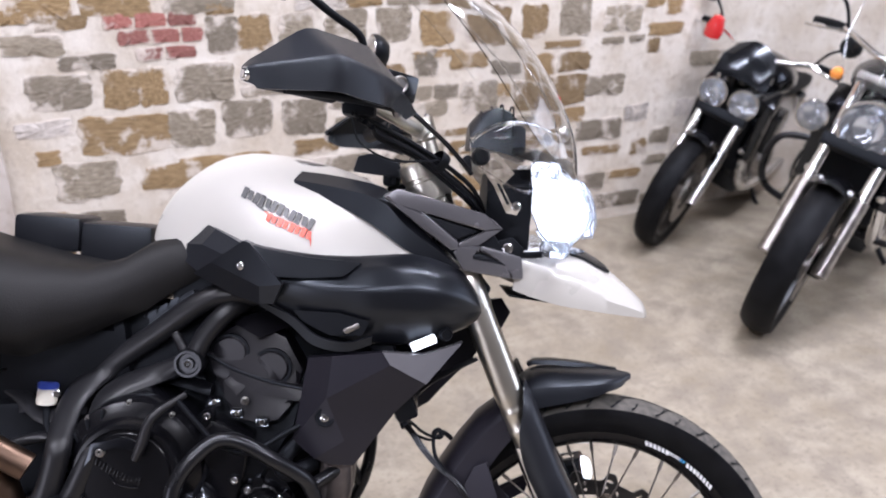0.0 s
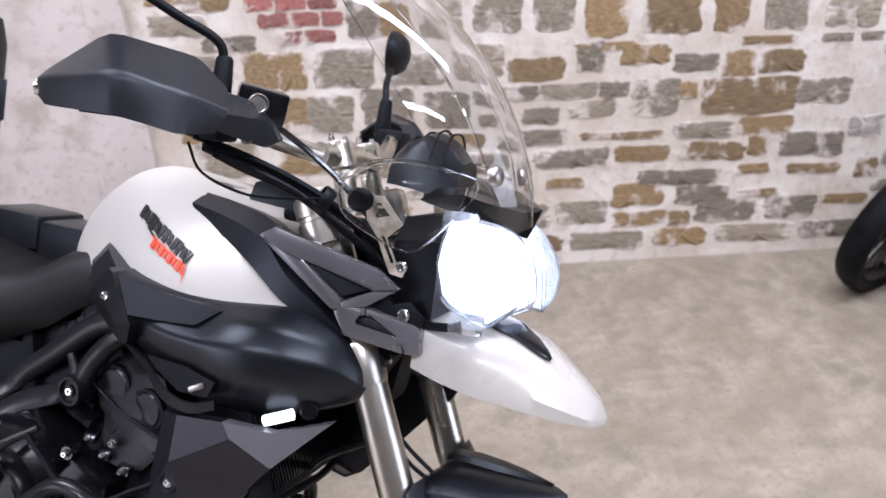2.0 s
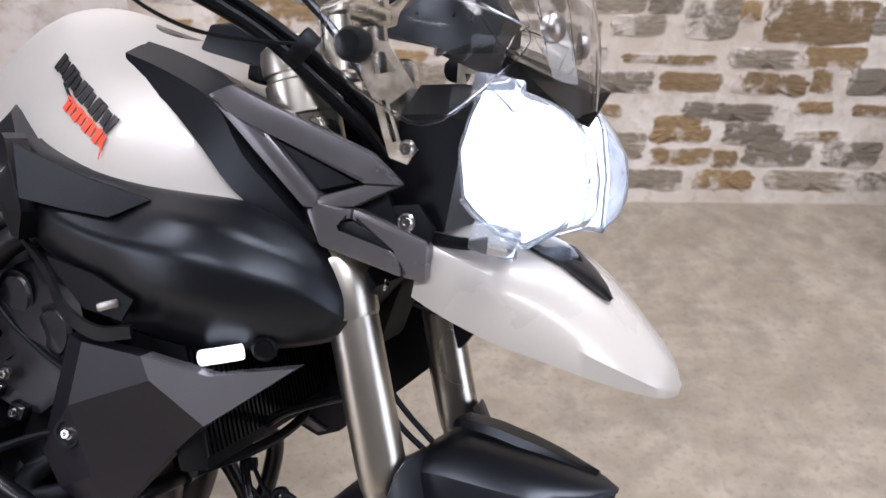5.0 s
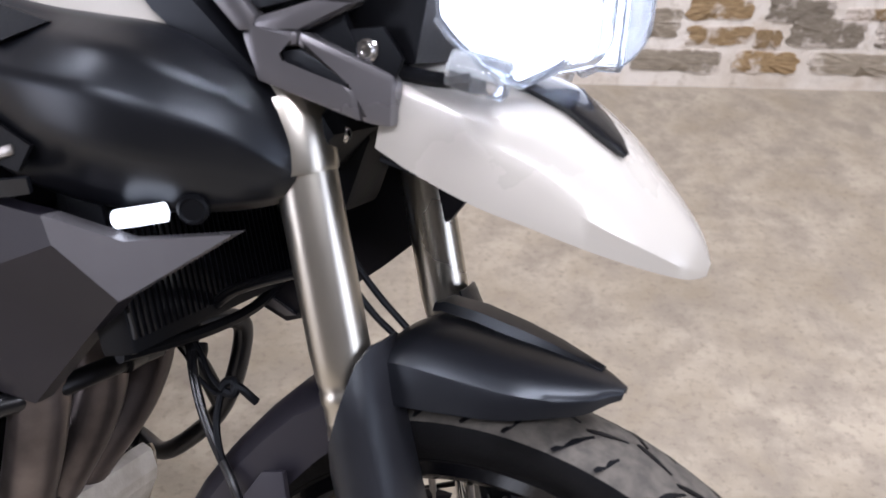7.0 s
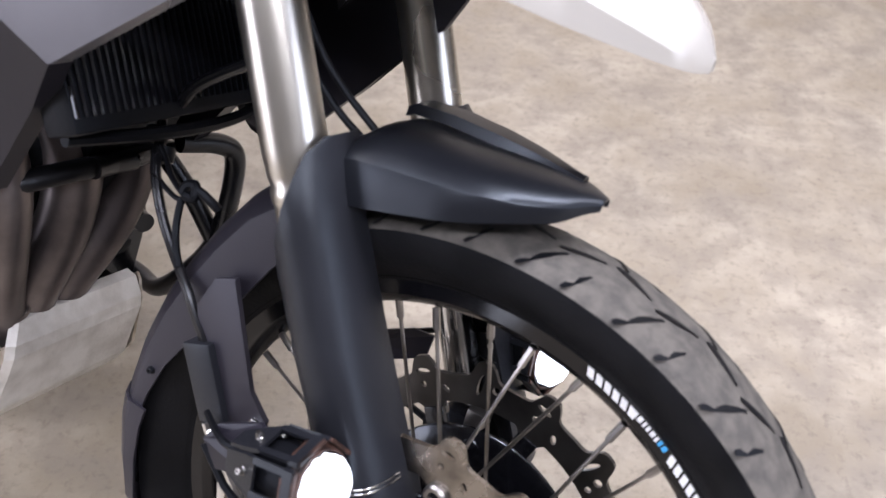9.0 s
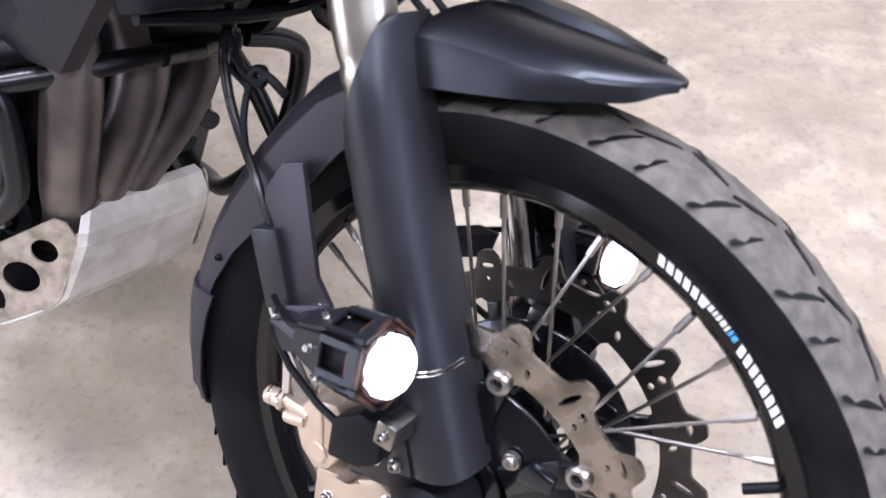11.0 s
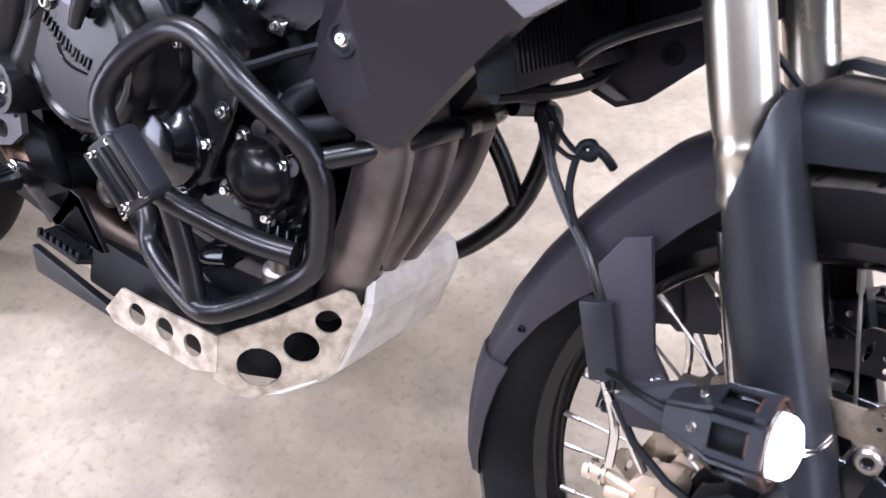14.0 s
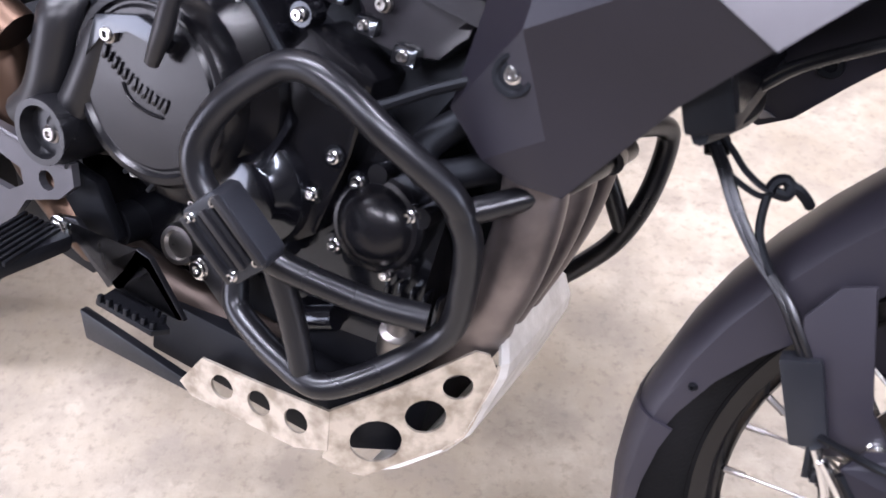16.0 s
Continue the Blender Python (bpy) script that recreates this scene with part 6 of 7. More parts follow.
# -- crash bars
both_tube("crash_bar", [(-0.50, -0.172, 0.532), (-0.515, -0.183, 0.552), (-0.558, -0.203, 0.582), (-0.596, -0.207, 0.603), (-0.628, -0.208, 0.611), (-0.655, -0.21, 0.602), (-0.684, -0.222, 0.572), (-0.702, -0.230, 0.534), (-0.697, -0.232, 0.505), (-0.67, -0.228, 0.478), (-0.64, -0.212, 0.452), (-0.60, -0.197, 0.440), (-0.55, -0.18, 0.432), (-0.51, -0.166, 0.432)], 0.0118, label="black tubular crash bar", sides=18)
bp("crash_bar", tube([(-0.503, -0.174, 0.535), (-0.492, -0.167, 0.51), (-0.489, -0.160, 0.47), (-0.493, -0.154, 0.425), (-0.515, -0.16, 0.392), (-0.55, -0.18, 0.36), (-0.583, -0.195, 0.342), (-0.625, -0.19, 0.345), (-0.665, -0.18, 0.352), (-0.69, -0.172, 0.362), (-0.70, -0.165, 0.385), (-0.715, -0.16, 0.40)], 0.0118, 18), M_FRAME)
bp("crash_bar", tube([(-0.445, 0.08, 0.566), (-0.428, 0.125, 0.562), (-0.420, 0.145, 0.545), (-0.420, 0.147, 0.49), (-0.432, 0.150, 0.435), (-0.456, 0.150, 0.39), (-0.505, 0.15, 0.335), (-0.56, 0.17, 0.325), (-0.625, 0.17, 0.335), (-0.70, 0.16, 0.385)], 0.0118, 18), M_FRAME)
bp("crash_bar", tube([(-0.490, 0.11, 0.53), (-0.462, 0.132, 0.485), (-0.436, 0.149, 0.436)], 0.0110, 14), M_FRAME)
both_tube("crash_bar_strut", [(-0.636, -0.205, 0.448), (-0.616, -0.197, 0.395), (-0.600, -0.193, 0.348)], 0.0118)
both_tube("crash_bar_stay", [(-0.505, -0.172, 0.53), (-0.46, -0.13, 0.553), (-0.44, -0.08, 0.565), (-0.43, 0.0, 0.568)], 0.0105)


SLIDE = Matrix.Translation((-0.655, -0.236, 0.476)) @ Matrix.Rotation(radians(44), 4, 'Y') @ Matrix.Rotation(radians(8), 4, 'Z') @ Matrix.Diagonal((0.78, 0.8, 0.78, 1))


def slider_block():
    bm = prism([(-0.045, -0.022), (-0.038, -0.030), (0.038, -0.030), (0.045, -0.022), (0.045, 0.022), (0.038, 0.030), (-0.038, 0.030), (-0.045, 0.022)], -0.017, 0.017, 0.003)
    bm.transform(SLIDE)
    return bm


slider = bp("bar_slider", slider_block(), M_PLASTIC, "black clamp-on bar slider")
for o, wd, dp, mt in ((-0.024, 0.080, 0.012, M_TUBE), (0.024, 0.080, 0.012, M_TUBE), (-0.010, 0.066, 0.005, M_DARK), (0.0, 0.070, 0.009, M_TUBE), (0.011, 0.066, 0.005, M_DARK)):
    bm = box((0, 0, 0), (wd, dp, 0.007), 0.002)
    bm.transform(SLIDE @ Matrix.Translation((0, -0.018, o)))
    bp("slider_rib", bm, mt, parent=slider)
for a, b2 in ((-0.035, 0.02), (0.035, 0.02), (-0.035, -0.02), (0.035, -0.02)):
    q = SLIDE @ Vector((a, -0.017, b2))
    bolt(slider, q, (0.1, -1, 0), 0.0042)

# -- skid plate: bent aluminium with round holes
def holed_plate(outline, holes, m, thick, material, name, parent, label=""):
    """A flat plate in its own (x, z) plane with round holes cut through."""
    bm = bmesh.new()
    from_pts = [Vector((x, 0, z)) for x, z in outline]
    ov = [bm.verts.new(p) for p in from_pts]
    edges = [bm.edges.new((ov[i], ov[(i + 1) % len(ov)])) for i in range(len(ov))]
    for hx, hz, hr in holes:
        hv = [bm.verts.new((hx + math.cos(a) * hr, 0, hz + math.sin(a) * hr)) for a in (2 * math.pi * k / 20 for k in range(20))]
        edges += [bm.edges.new((hv[i], hv[(i + 1) % 20])) for i in range(20)]
    bmesh.ops.triangle_fill(bm, use_beauty=True, use_dissolve=False, edges=edges)
    for f in [f for f in bm.faces if any((f.calc_center_median() - Vector((hx, 0, hz))).length < hr * 0.6 and all((v.co - Vector((hx, 0, hz))).length < hr * 1.02 for v in f.verts) for hx, hz, hr in holes)]:
        bm.faces.remove(f)
    g = bmesh.ops.extrude_face_region(bm, geom=bm.faces[:])
    bmesh.ops.translate(bm, verts=[v for v in g["geom"] if isinstance(v, bmesh.types.BMVert)], vec=(0, thick, 0))
    bm.transform(m)
    return bp(name, bm, material, label, parent=parent, sharp=20)


def plane_frame(o, ax, az):
    """A frame with x along ax and z near az, at o."""
    x = Vector(ax).normalized()
    y = Vector(az).cross(x).normalized()
    z = x.cross(y)
    m = Matrix((x, y, z)).transposed().to_4x4()
    return Matrix.Translation(o) @ m


def sk(s, v):
    """Sideways place of a skid plate point, right (-1) or left (1)."""
    return -v if s < 0 else v - 0.05


skid = bp("skid_plate", prism([(-0.88, -0.13), (-0.60, -0.13), (-0.545, -0.08), (-0.545, 0.03), (-0.60, 0.08), (-0.88, 0.08)], 0.245, 0.25, 0.001, axis='Z'), M_ALU, "bare aluminium skid plate with round holes", sharp=20)
for s in (-1, 1):
    # front side plate runs from the lower corner up to the front shield
    A, B_, C = Vector((-0.572, sk(s, 0.186), 0.314)), Vector((-0.464, sk(s, 0.120), 0.394)), Vector((-0.536, sk(s, 0.165), 0.246))
    m = plane_frame(C, (B_ - C), (A - C))
    inv = m.inverted()
    def fl(p):
        q = inv @ Vector(p)
        return (q.x, q.z)
    outl = [fl(A), fl((-0.525, sk(s, 0.158), 0.350)), fl((-0.475, sk(s, 0.127), 0.396)), fl(B_), fl((-0.455, sk(s, 0.114), 0.377)), fl((-0.466, sk(s, 0.120), 0.308)), fl((-0.480, sk(s, 0.130), 0.288)), fl(C), fl((-0.545, sk(s, 0.170), 0.247)), fl((-0.570, sk(s, 0.186), 0.262))]
    hs = [(*fl((-0.534, sk(s, 0.160), 0.287)), 0.0235), (*fl((-0.501, sk(s, 0.140), 0.321)), 0.0185), (*fl((-0.483, sk(s, 0.128), 0.357)), 0.0135)]
    holed_plate(outl, hs, m, -0.003 * s, M_ALU, "front_side_plate", skid)
    # rear side plate
    A2, B2, C2 = Vector((-0.722, sk(s, 0.190), 0.288)), Vector((-0.571, sk(s, 0.189), 0.316)), Vector((-0.722, sk(s, 0.186), 0.25))
    m = plane_frame(C2, (1, 0, 0), (0, 0, 1))
    inv = m.inverted()
    outl = [fl((-0.735, sk(s, 0.188), 0.262)), fl((-0.712, sk(s, 0.188), 0.300)), fl((-0.65, sk(s, 0.188), 0.305)), fl((-0.571, sk(s, 0.188), 0.314)), fl((-0.567, sk(s, 0.188), 0.272)), fl((-0.60, sk(s, 0.188), 0.257)), fl((-0.72, sk(s, 0.188), 0.252))]
    hs = [(*fl((-0.686, sk(s, 0.188), 0.280)), 0.0128), (*fl((-0.644, sk(s, 0.188), 0.284)), 0.0128), (*fl((-0.603, sk(s, 0.188), 0.286)), 0.0128)]
    holed_plate(outl, hs, m, -0.003 * s, M_ALU, "rear_side_plate", skid)
bp("front_shield", shell([[(x - 0.004, y0, z)] + [(x, y, z) for y in (y0 + 0.006, -0.06, -0.01, 0.04, 0.056)] for x, z, y0 in ((-0.474, 0.404, -0.10), (-0.463, 0.402, -0.10), (-0.453, 0.384, -0.112), (-0.452, 0.372, -0.114), (-0.458, 0.345, -0.116), (-0.467, 0.305, -0.121), (-0.480, 0.286, -0.130), (-0.510, 0.262, -0.148), (-0.54, 0.247, -0.160))], 0.004), M_CASTALU, parent=skid, sharp=14)
bp("shield_edge", tube([(-0.456, -0.113, 0.384), (-0.455, -0.114, 0.372), (-0.461, -0.117, 0.340), (-0.468, -0.121, 0.305), (-0.481, -0.130, 0.287)], 0.0022, 6), M_ALU, parent=skid)
bp("sump", prism([(-0.79, -0.165), (-0.58, -0.168), (-0.552, -0.156), (-0.520, -0.132), (-0.512, -0.11), (-0.512, 0.04), (-0.56, 0.10), (-0.79, 0.10)], 0.262, 0.325, 0.004, axis='Z'), M_DARK, "black engine sump")
bp("bash_rail", prism([(-0.87, 0.278), (-0.73, 0.262), (-0.72, 0.250), (-0.86, 0.247)], -0.182, -0.172, 0.002), M_PLASTIC, "black lower rail")
for y in (-0.09, -0.04, 0.01, 0.04):
    bolt(skid, (-0.497, y, 0.272), (0.5, 0, -0.8), 0.005, material=M_DARK)

# -- exhaust headers
for k, y in enumerate((-0.118, -0.038, 0.034)):
    bp("exhaust_header", tube([(-0.51, y, 0.60), (-0.478, y, 0.585), (-0.466, y, 0.545), (-0.467, (-0.117, -0.046, 0.018)[k], 0.49), (-0.480, (-0.107, -0.060, -0.014)[k], 0.43), (-0.502, (-0.086, -0.066, -0.04)[k], 0.37), (-0.56, (-0.07, -0.055, -0.035)[k], 0.32), (-0.66, -0.05, 0.295)], (0.024, 0.026, 0.027, 0.027, 0.0265, 0.026, 0.026, 0.03), 20), M_EXH, "heat-stained exhaust header")
bp("header_seam", lathe([(0.0265, -0.003), (0.0285, 0.0), (0.0265, 0.003)], (-0.485, -0.096, 0.415), (-0.4, 0.2, -1), 24), M_EXH)
bp("collector", tube([(-0.56, -0.07, 0.312), (-0.64, -0.11, 0.312), (-0.72, -0.130, 0.314), (-0.80, -0.14, 0.322), (-0.86, -0.15, 0.345)], [0.030, 0.026, 0.023, 0.023, 0.0235], 20), M_DARKEXH, "sooty exhaust link pipe")
bp("rear_exhaust_pipe", tube([(-0.845, -0.148, 0.337), (-0.88, -0.155, 0.35), (-0.95, -0.165, 0.42), (-0.99, -0.175, 0.52), (-1.08, -0.185, 0.59), (-1.25, -0.20, 0.66)], [0.0245, 0.025, 0.025, 0.026, 0.03, 0.05], 20), M_COPPER, "brown heat-stained exhaust pipe")
bp("silencer", tube([(-1.25, -0.205, 0.66), (-1.30, -0.21, 0.68), (-1.6, -0.22, 0.78), (-1.66, -0.22, 0.80)], [0.045, 0.062, 0.062, 0.04], 24), M_STEEL, "steel silencer")
bp("heat_shield", tube([(-0.93, -0.20, 0.545), (-0.96, -0.205, 0.562), (-1.0, -0.21, 0.585)], 0.022, 14), M_COPPER)

# -- footrest, brake pedal, heel guard
heel = bp("heel_guard", cut_plate([(-1.025, 0.460), (-0.925, 0.452), (-0.859, 0.447), (-0.855, 0.426), (-0.873, 0.407), (-0.915, 0.390), (-0.934, 0.360), (-0.962, 0.340), (-1.027, 0.374)], [[(-1.003, 0.438), (-0.922, 0.420), (-0.918, 0.405), (-0.937, 0.392), (-1.000, 0.395)], [(-0.889 + 0.010 * math.cos(k * 0.4488), 0.420 + 0.010 * math.sin(k * 0.4488)) for k in range(14)]], -0.205, -0.197), M_HEEL, "dark anodised heel plate with a triangular window", sharp=20)
bp("heel_rim", tube([(-1.02, -0.207, 0.458), (-0.925, -0.207, 0.450), (-0.862, -0.207, 0.445)], 0.003, 8, smooth=False), M_HEEL, parent=heel)
bp("battery_box", prism([(-0.84, 0.77), (-0.93, 0.72), (-1.25, 0.80), (-1.32, 0.66), (-1.05, 0.52), (-0.90, 0.55), (-0.82, 0.66)], -0.065, 0.065, 0.02), M_DARK, "black box under the seat")
bp("rear_frame_casting", prism([(-1.12, 0.60), (-0.96, 0.62), (-0.90, 0.56), (-0.90, 0.40), (-0.98, 0.33), (-1.12, 0.36)], -0.09, 0.09, 0.012), M_DARK, "dull black frame casting")
peg = bp("footpeg", box((-0.890, -0.238, 0.362), (0.052, 0.085, 0.018), 0.006), M_DARK, "black ridged rubber footpeg")
for k in range(7):
    bp("peg_ridge", box((-0.911 + k * 0.007, -0.238, 0.372), (0.0035, 0.078, 0.005), 0.001, Matrix.Rotation(radians(14), 4, 'Z')), M_DARK, parent=peg)
ped = bp("brake_pedal", prism([(-0.90, 0.36), (-0.888, 0.382), (-0.862, 0.388), (-0.845, 0.375), (-0.81, 0.335), (-0.80, 0.34), (-0.782, 0.375), (-0.773, 0.373), (-0.735, 0.335), (-0.728, 0.338), (-0.772, 0.385), (-0.788, 0.388), (-0.80, 0.36), (-0.82, 0.332), (-0.86, 0.365), (-0.885, 0.35)], -0.196, -0.190, 0.001), M_FRAME, "black brake pedal")
bolt(ped, (-0.880, -0.198, 0.372), (0, -1, 0), 0.011)
bp("pedal_pad", prism([(-0.815, -0.215), (-0.745, -0.218), (-0.736, -0.204), (-0.805, -0.168), (-0.818, -0.182)], 0.324, 0.330, 0.001, axis='Z'), M_DARK, parent=ped)
for k in range(7):
    bp("pad_tooth", box((-0.810 + k * 0.0105, -0.214, 0.333), (0.0045, 0.005, 0.008), 0.001), M_DARK, parent=ped)
    bp("pad_tooth", box((-0.808 + k * 0.0100, -0.176 - k * 0.004, 0.333), (0.0045, 0.005, 0.008), 0.001), M_DARK, parent=ped)
bp("footrest_plate", prism([(-0.98, 0.44), (-0.86, 0.42), (-0.83, 0.37), (-0.86, 0.32), (-0.95, 0.33)], -0.175, -0.16, 0.004), M_DARK)
both("swingarm", lambda: tube([(-0.88, -0.12, 0.46), (-1.1, -0.12, 0.40), (-1.5, -0.11, 0.28)], [0.034, 0.03, 0.026], 14), M_DARK, "black swingarm")
bp("side_stand", tube([(-0.86, 0.14, 0.32), (-0.80, 0.24, 0.21), (-0.77, 0.33, 0.135)], 0.012, 10), M_FRAME, "black side stand")

# -- rear wheel
wheel_parts(bike, (-1.53, 0, 0.22), 0.325, 0.15, 0.235, BODY, 32, M_TYRE, "rear_wheel")

# -- handlebar, controls, mirrors
bar = bp("handlebar", tube([(-0.592, -0.325, 1.150), (-0.53, -0.275, 1.147), (-0.455, -0.205, 1.140), (-0.40, -0.13, 1.122), (-0.365, -0.07, 1.112), (-0.36, 0.0, 1.112), (-0.352, 0.07, 1.112), (-0.37, 0.14, 1.125), (-0.40, 0.23, 1.14), (-0.435, 0.33, 1.138), (-0.48, 0.44, 1.128)], 0.0125, 16), M_FORK, "silver tapered handlebar")
for y in (-0.045, 0.05):
    base, top = Vector((-0.335, y, 1.035)), Vector((-0.364, y, 1.118))
    up = (top - base).normalized()
    bp("bar_riser", lathe([(0.0, 0.0), (0.019, 0.0), (0.019, 0.006), (0.0155, 0.010), (0.0155, 0.064), (0.021, 0.068), (0.021, 0.1), (0.019, 0.104), (0.0, 0.104)], base, up, 22), M_FORK, "polished bar riser", parent=bar)
    for o in (-0.011, 0.011):
        bolt(bar, top + up * 0.018 + Vector((o, 0, 0.003)), up, 0.0042, BODY, M_STEEL)
bp("clamp_sleeve", tube([(-0.372, -0.095, 1.115), (-0.366, -0.03, 1.112), (-0.358, 0.07, 1.112)], 0.0165, 18, smooth=False), M_FORK, parent=bar)
for pts in ([(-0.592, -0.325, 1.150), (-0.545, -0.287, 1.148), (-0.50, -0.245, 1.145)], [(-0.48, 0.44, 1.128), (-0.45, 0.37, 1.136), (-0.425, 0.30, 1.139)]):
    bp("grip", tube(pts, 0.0165, 14), M_DARK, "black rubber grip", parent=bar)
bp("switchgear", box((-0.462, -0.215, 1.135), (0.05, 0.05, 0.04), 0.008), M_DARK, parent=bar)
bp("switchgear", box((-0.405, 0.25, 1.14), (0.05, 0.05, 0.04), 0.008), M_DARK, parent=bar)


def handguard(s, f):
    """A faceted guard that wraps from the bar end round the lever."""
    O = [(-0.611, -0.337, 1.156), (-0.602, -0.336, 1.166), (-0.533, -0.327, 1.217), (-0.455, -0.275, 1.206), (-0.424, -0.258, 1.176)]
    C = [(-0.608, -0.346, 1.151), (-0.598, -0.352, 1.157), (-0.479, -0.378, 1.175), (-0.432, -0.325, 1.163), (-0.402, -0.285, 1.151)]
    I = [(-0.606, -0.345, 1.144), (-0.580, -0.356, 1.130), (-0.480, -0.374, 1.133), (-0.425, -0.336, 1.121), (-0.420, -0.282, 1.130)]
    rows = [[Vector(a).lerp(Vector(b), t) for a, b in zip(p, q)] for p, q in ((O, C), (C, I)) for t in (0.0, 0.08, 0.5, 0.92)] + [I]
    rows = [[r[0]] + [v for k in range(1, 4) for v in (Vector(r[k]).lerp(Vector(r[k - 1]), 0.14), Vector(r[k]) * 0.93 + (Vector(r[k - 1]) + Vector(r[k + 1])) * 0.035, Vector(r[k]).lerp(Vector(r[k + 1]), 0.14))] + [r[4]] for r in rows]
    g = part("handguard", shell(rows, 0.006), M_PLASTIC, bike, "angular black plastic handguard", f, sharp=50)
    part("guard_top", shell([[(x, y + 0.001, z) for x, y, z in O[1:5]], [(-0.585, -0.30, 1.175), (-0.53, -0.285, 1.212), (-0.47, -0.25, 1.203), (-0.44, -0.235, 1.178)]], 0.005), M_PLASTIC, g, "", f, sharp=14)
    part("guard_seam", tube([(x - 0.001, y - 0.001, z - 0.008) for x, y, z in C[1:6]], 0.0014, 6, smooth=False), M_DARK, g, "", f)
    part("guard_arm", facets([(-0.436, -0.242, 1.176), (-0.410, -0.220, 1.170), (-0.390, -0.202, 1.149), (-0.377, -0.200, 1.129), (-0.392, -0.210, 1.117), (-0.420, -0.280, 1.131), (-0.404, -0.282, 1.151)], [[0, 1, 2, 6], [6, 2, 3, 4, 5]], 0.012), M_PLASTIC, g, "", f, sharp=14)
    part("bar_end_screw", lathe([(0.0, 0.006), (0.005, 0.006), (0.006, 0.004), (0.0095, 0.004), (0.0108, 0.0), (0.0108, -0.012)], (-0.606, -0.348, 1.149), (-0.75, -0.65, 0.1), 20), M_CHROME, g, "chrome bar end screw", f)
    bolt(g, (-0.404, -0.228, 1.124), (0.6, -0.8, -0.1), 0.0065, f, M_STEEL)


handguard(1, BODY)
_lm = Matrix.Translation((-0.02, 0.10, -0.03)) @ Matrix.Rotation(radians(-7), 4, 'Z') @ Matrix.Diagonal((1, -1, 1, 1))
handguard(-1, BODY @ _lm)
bp("brake_lever", tube([(-0.40, -0.17, 1.135), (-0.43, -0.23, 1.135), (-0.50, -0.30, 1.135), (-0.555, -0.34, 1.135)], [0.008, 0.007, 0.006, 0.007], 10), M_DARK, "black brake lever")
rs = bp("brake_master_cylinder", box((-0.415, -0.185, 1.168), (0.062, 0.045, 0.042), 0.006, Matrix.Rotation(radians(8), 4, 'Y') @ Matrix.Rotation(radians(35), 4, 'Z')), M_GLOSSBLK, "black brake fluid box")
bp("sight_glass", lathe([(0.0, 0.002), (0.009, 0.002), (0.011, 0.004), (0.013, 0.002), (0.013, -0.004)], (-0.404, -0.212, 1.168), (0.55, -0.85, 0.05), 20), M_STEEL, parent=rs)


def mirror(pts, centre, m, name_label):
    st = bp("mirror", tube(pts, [0.006] * len(pts), 10), M_DARK, name_label)
    p = Vector(pts[0])
    bp("mirror_boot", lathe([(0.0, 0.05), (0.008, 0.05), (0.011, 0.045), (0.0135, 0.0), (0.0135, -0.015), (0.0, -0.015)], p, (0, 0, 1), 16), M_DARK, parent=st)
    ring = [(math.cos(a) * 0.055 * (1 + 0.12 * math.cos(2 * a + 0.6)), math.sin(a) * 0.042) for a in (2 * math.pi * k / 20 for k in range(20))]
    rings = [[m @ Vector((h, u * k, v * k)) for u, v in ring] for h, k in ((-0.008, 0.97), (0.0, 1.0), (0.012, 0.92), (0.026, 0.66), (0.032, 0.25))]
    bp("mirror_shell", loft(rings), M_DARK, parent=st, sharp=60)
    bp("mirror_face", loft([[m @ Vector((h, u * 0.93, v * 0.93)) for u, v in ring] for h in (-0.0095, -0.0075)]), M_MIRROR, parent=st)


mirror([(-0.462, -0.205, 1.17), (-0.462, -0.207, 1.215), (-0.472, -0.215, 1.238), (-0.51, -0.245, 1.258), (-0.555, -0.285, 1.285)], None, Matrix.Translation((-0.575, -0.31, 1.30)) @ Matrix.Rotation(radians(-15), 4, 'Z'), "black stalk mirror")
mirror([(-0.425, 0.245, 1.16), (-0.428, 0.25, 1.205), (-0.44, 0.27, 1.235), (-0.46, 0.33, 1.265)], None, Matrix.Translation((-0.48, 0.38, 1.30)) @ Matrix.Rotation(radians(16), 4, 'Z'), "black stalk mirror")

# cables from the bar to the head
for k, (dy, dz) in enumerate(((0, 0), (0.008, -0.008), (-0.006, -0.012), (0.004, -0.018))):
    bp("control_cable", tube([(-0.47 + 0.01 * k, -0.24 + dy, 1.118 + dz), (-0.43, -0.20 + dy, 1.105 + dz), (-0.37, -0.155 + dy, 1.08 + dz), (-0.315, -0.125 + dy, 1.05 + dz * 1.4), (-0.275, -0.10 + dy * 1.5, 1.02 + dz * 1.5), (-0.25, -0.07 + dy, 0.975 + dz), (-0.255, -0.05, 0.93)], 0.0042, 8), M_DARK)
bp("cable_tie", lathe([(0.017, -0.008), (0.018, -0.006), (0.018, 0.006), (0.017, 0.008), (0.0, 0.008)], (-0.335, -0.137, 1.06), (0.7, 0.45, -0.5), 14), M_DARK)
bp("brake_hose", tube([(-0.40, -0.17, 1.145), (-0.365, -0.145, 1.12), (-0.32, -0.125, 1.085), (-0.28, -0.11, 1.045)], 0.0042, 8), M_GLOSSBLK, "braided brake hose")
bp("thin_wire", tube([(-0.47, -0.25, 1.11), (-0.455, -0.235, 1.075), (-0.41, -0.2, 1.055), (-0.36, -0.165, 1.058), (-0.335, -0.15, 1.062)], 0.0018, 6), M_DARK)
bp("tank_fin", prism([(-0.475, 1.035), (-0.468, 1.062), (-0.445, 1.068), (-0.40, 1.055), (-0.385, 1.03)], -0.085, -0.06, 0.004), M_PLASTIC, "small black panel fin")
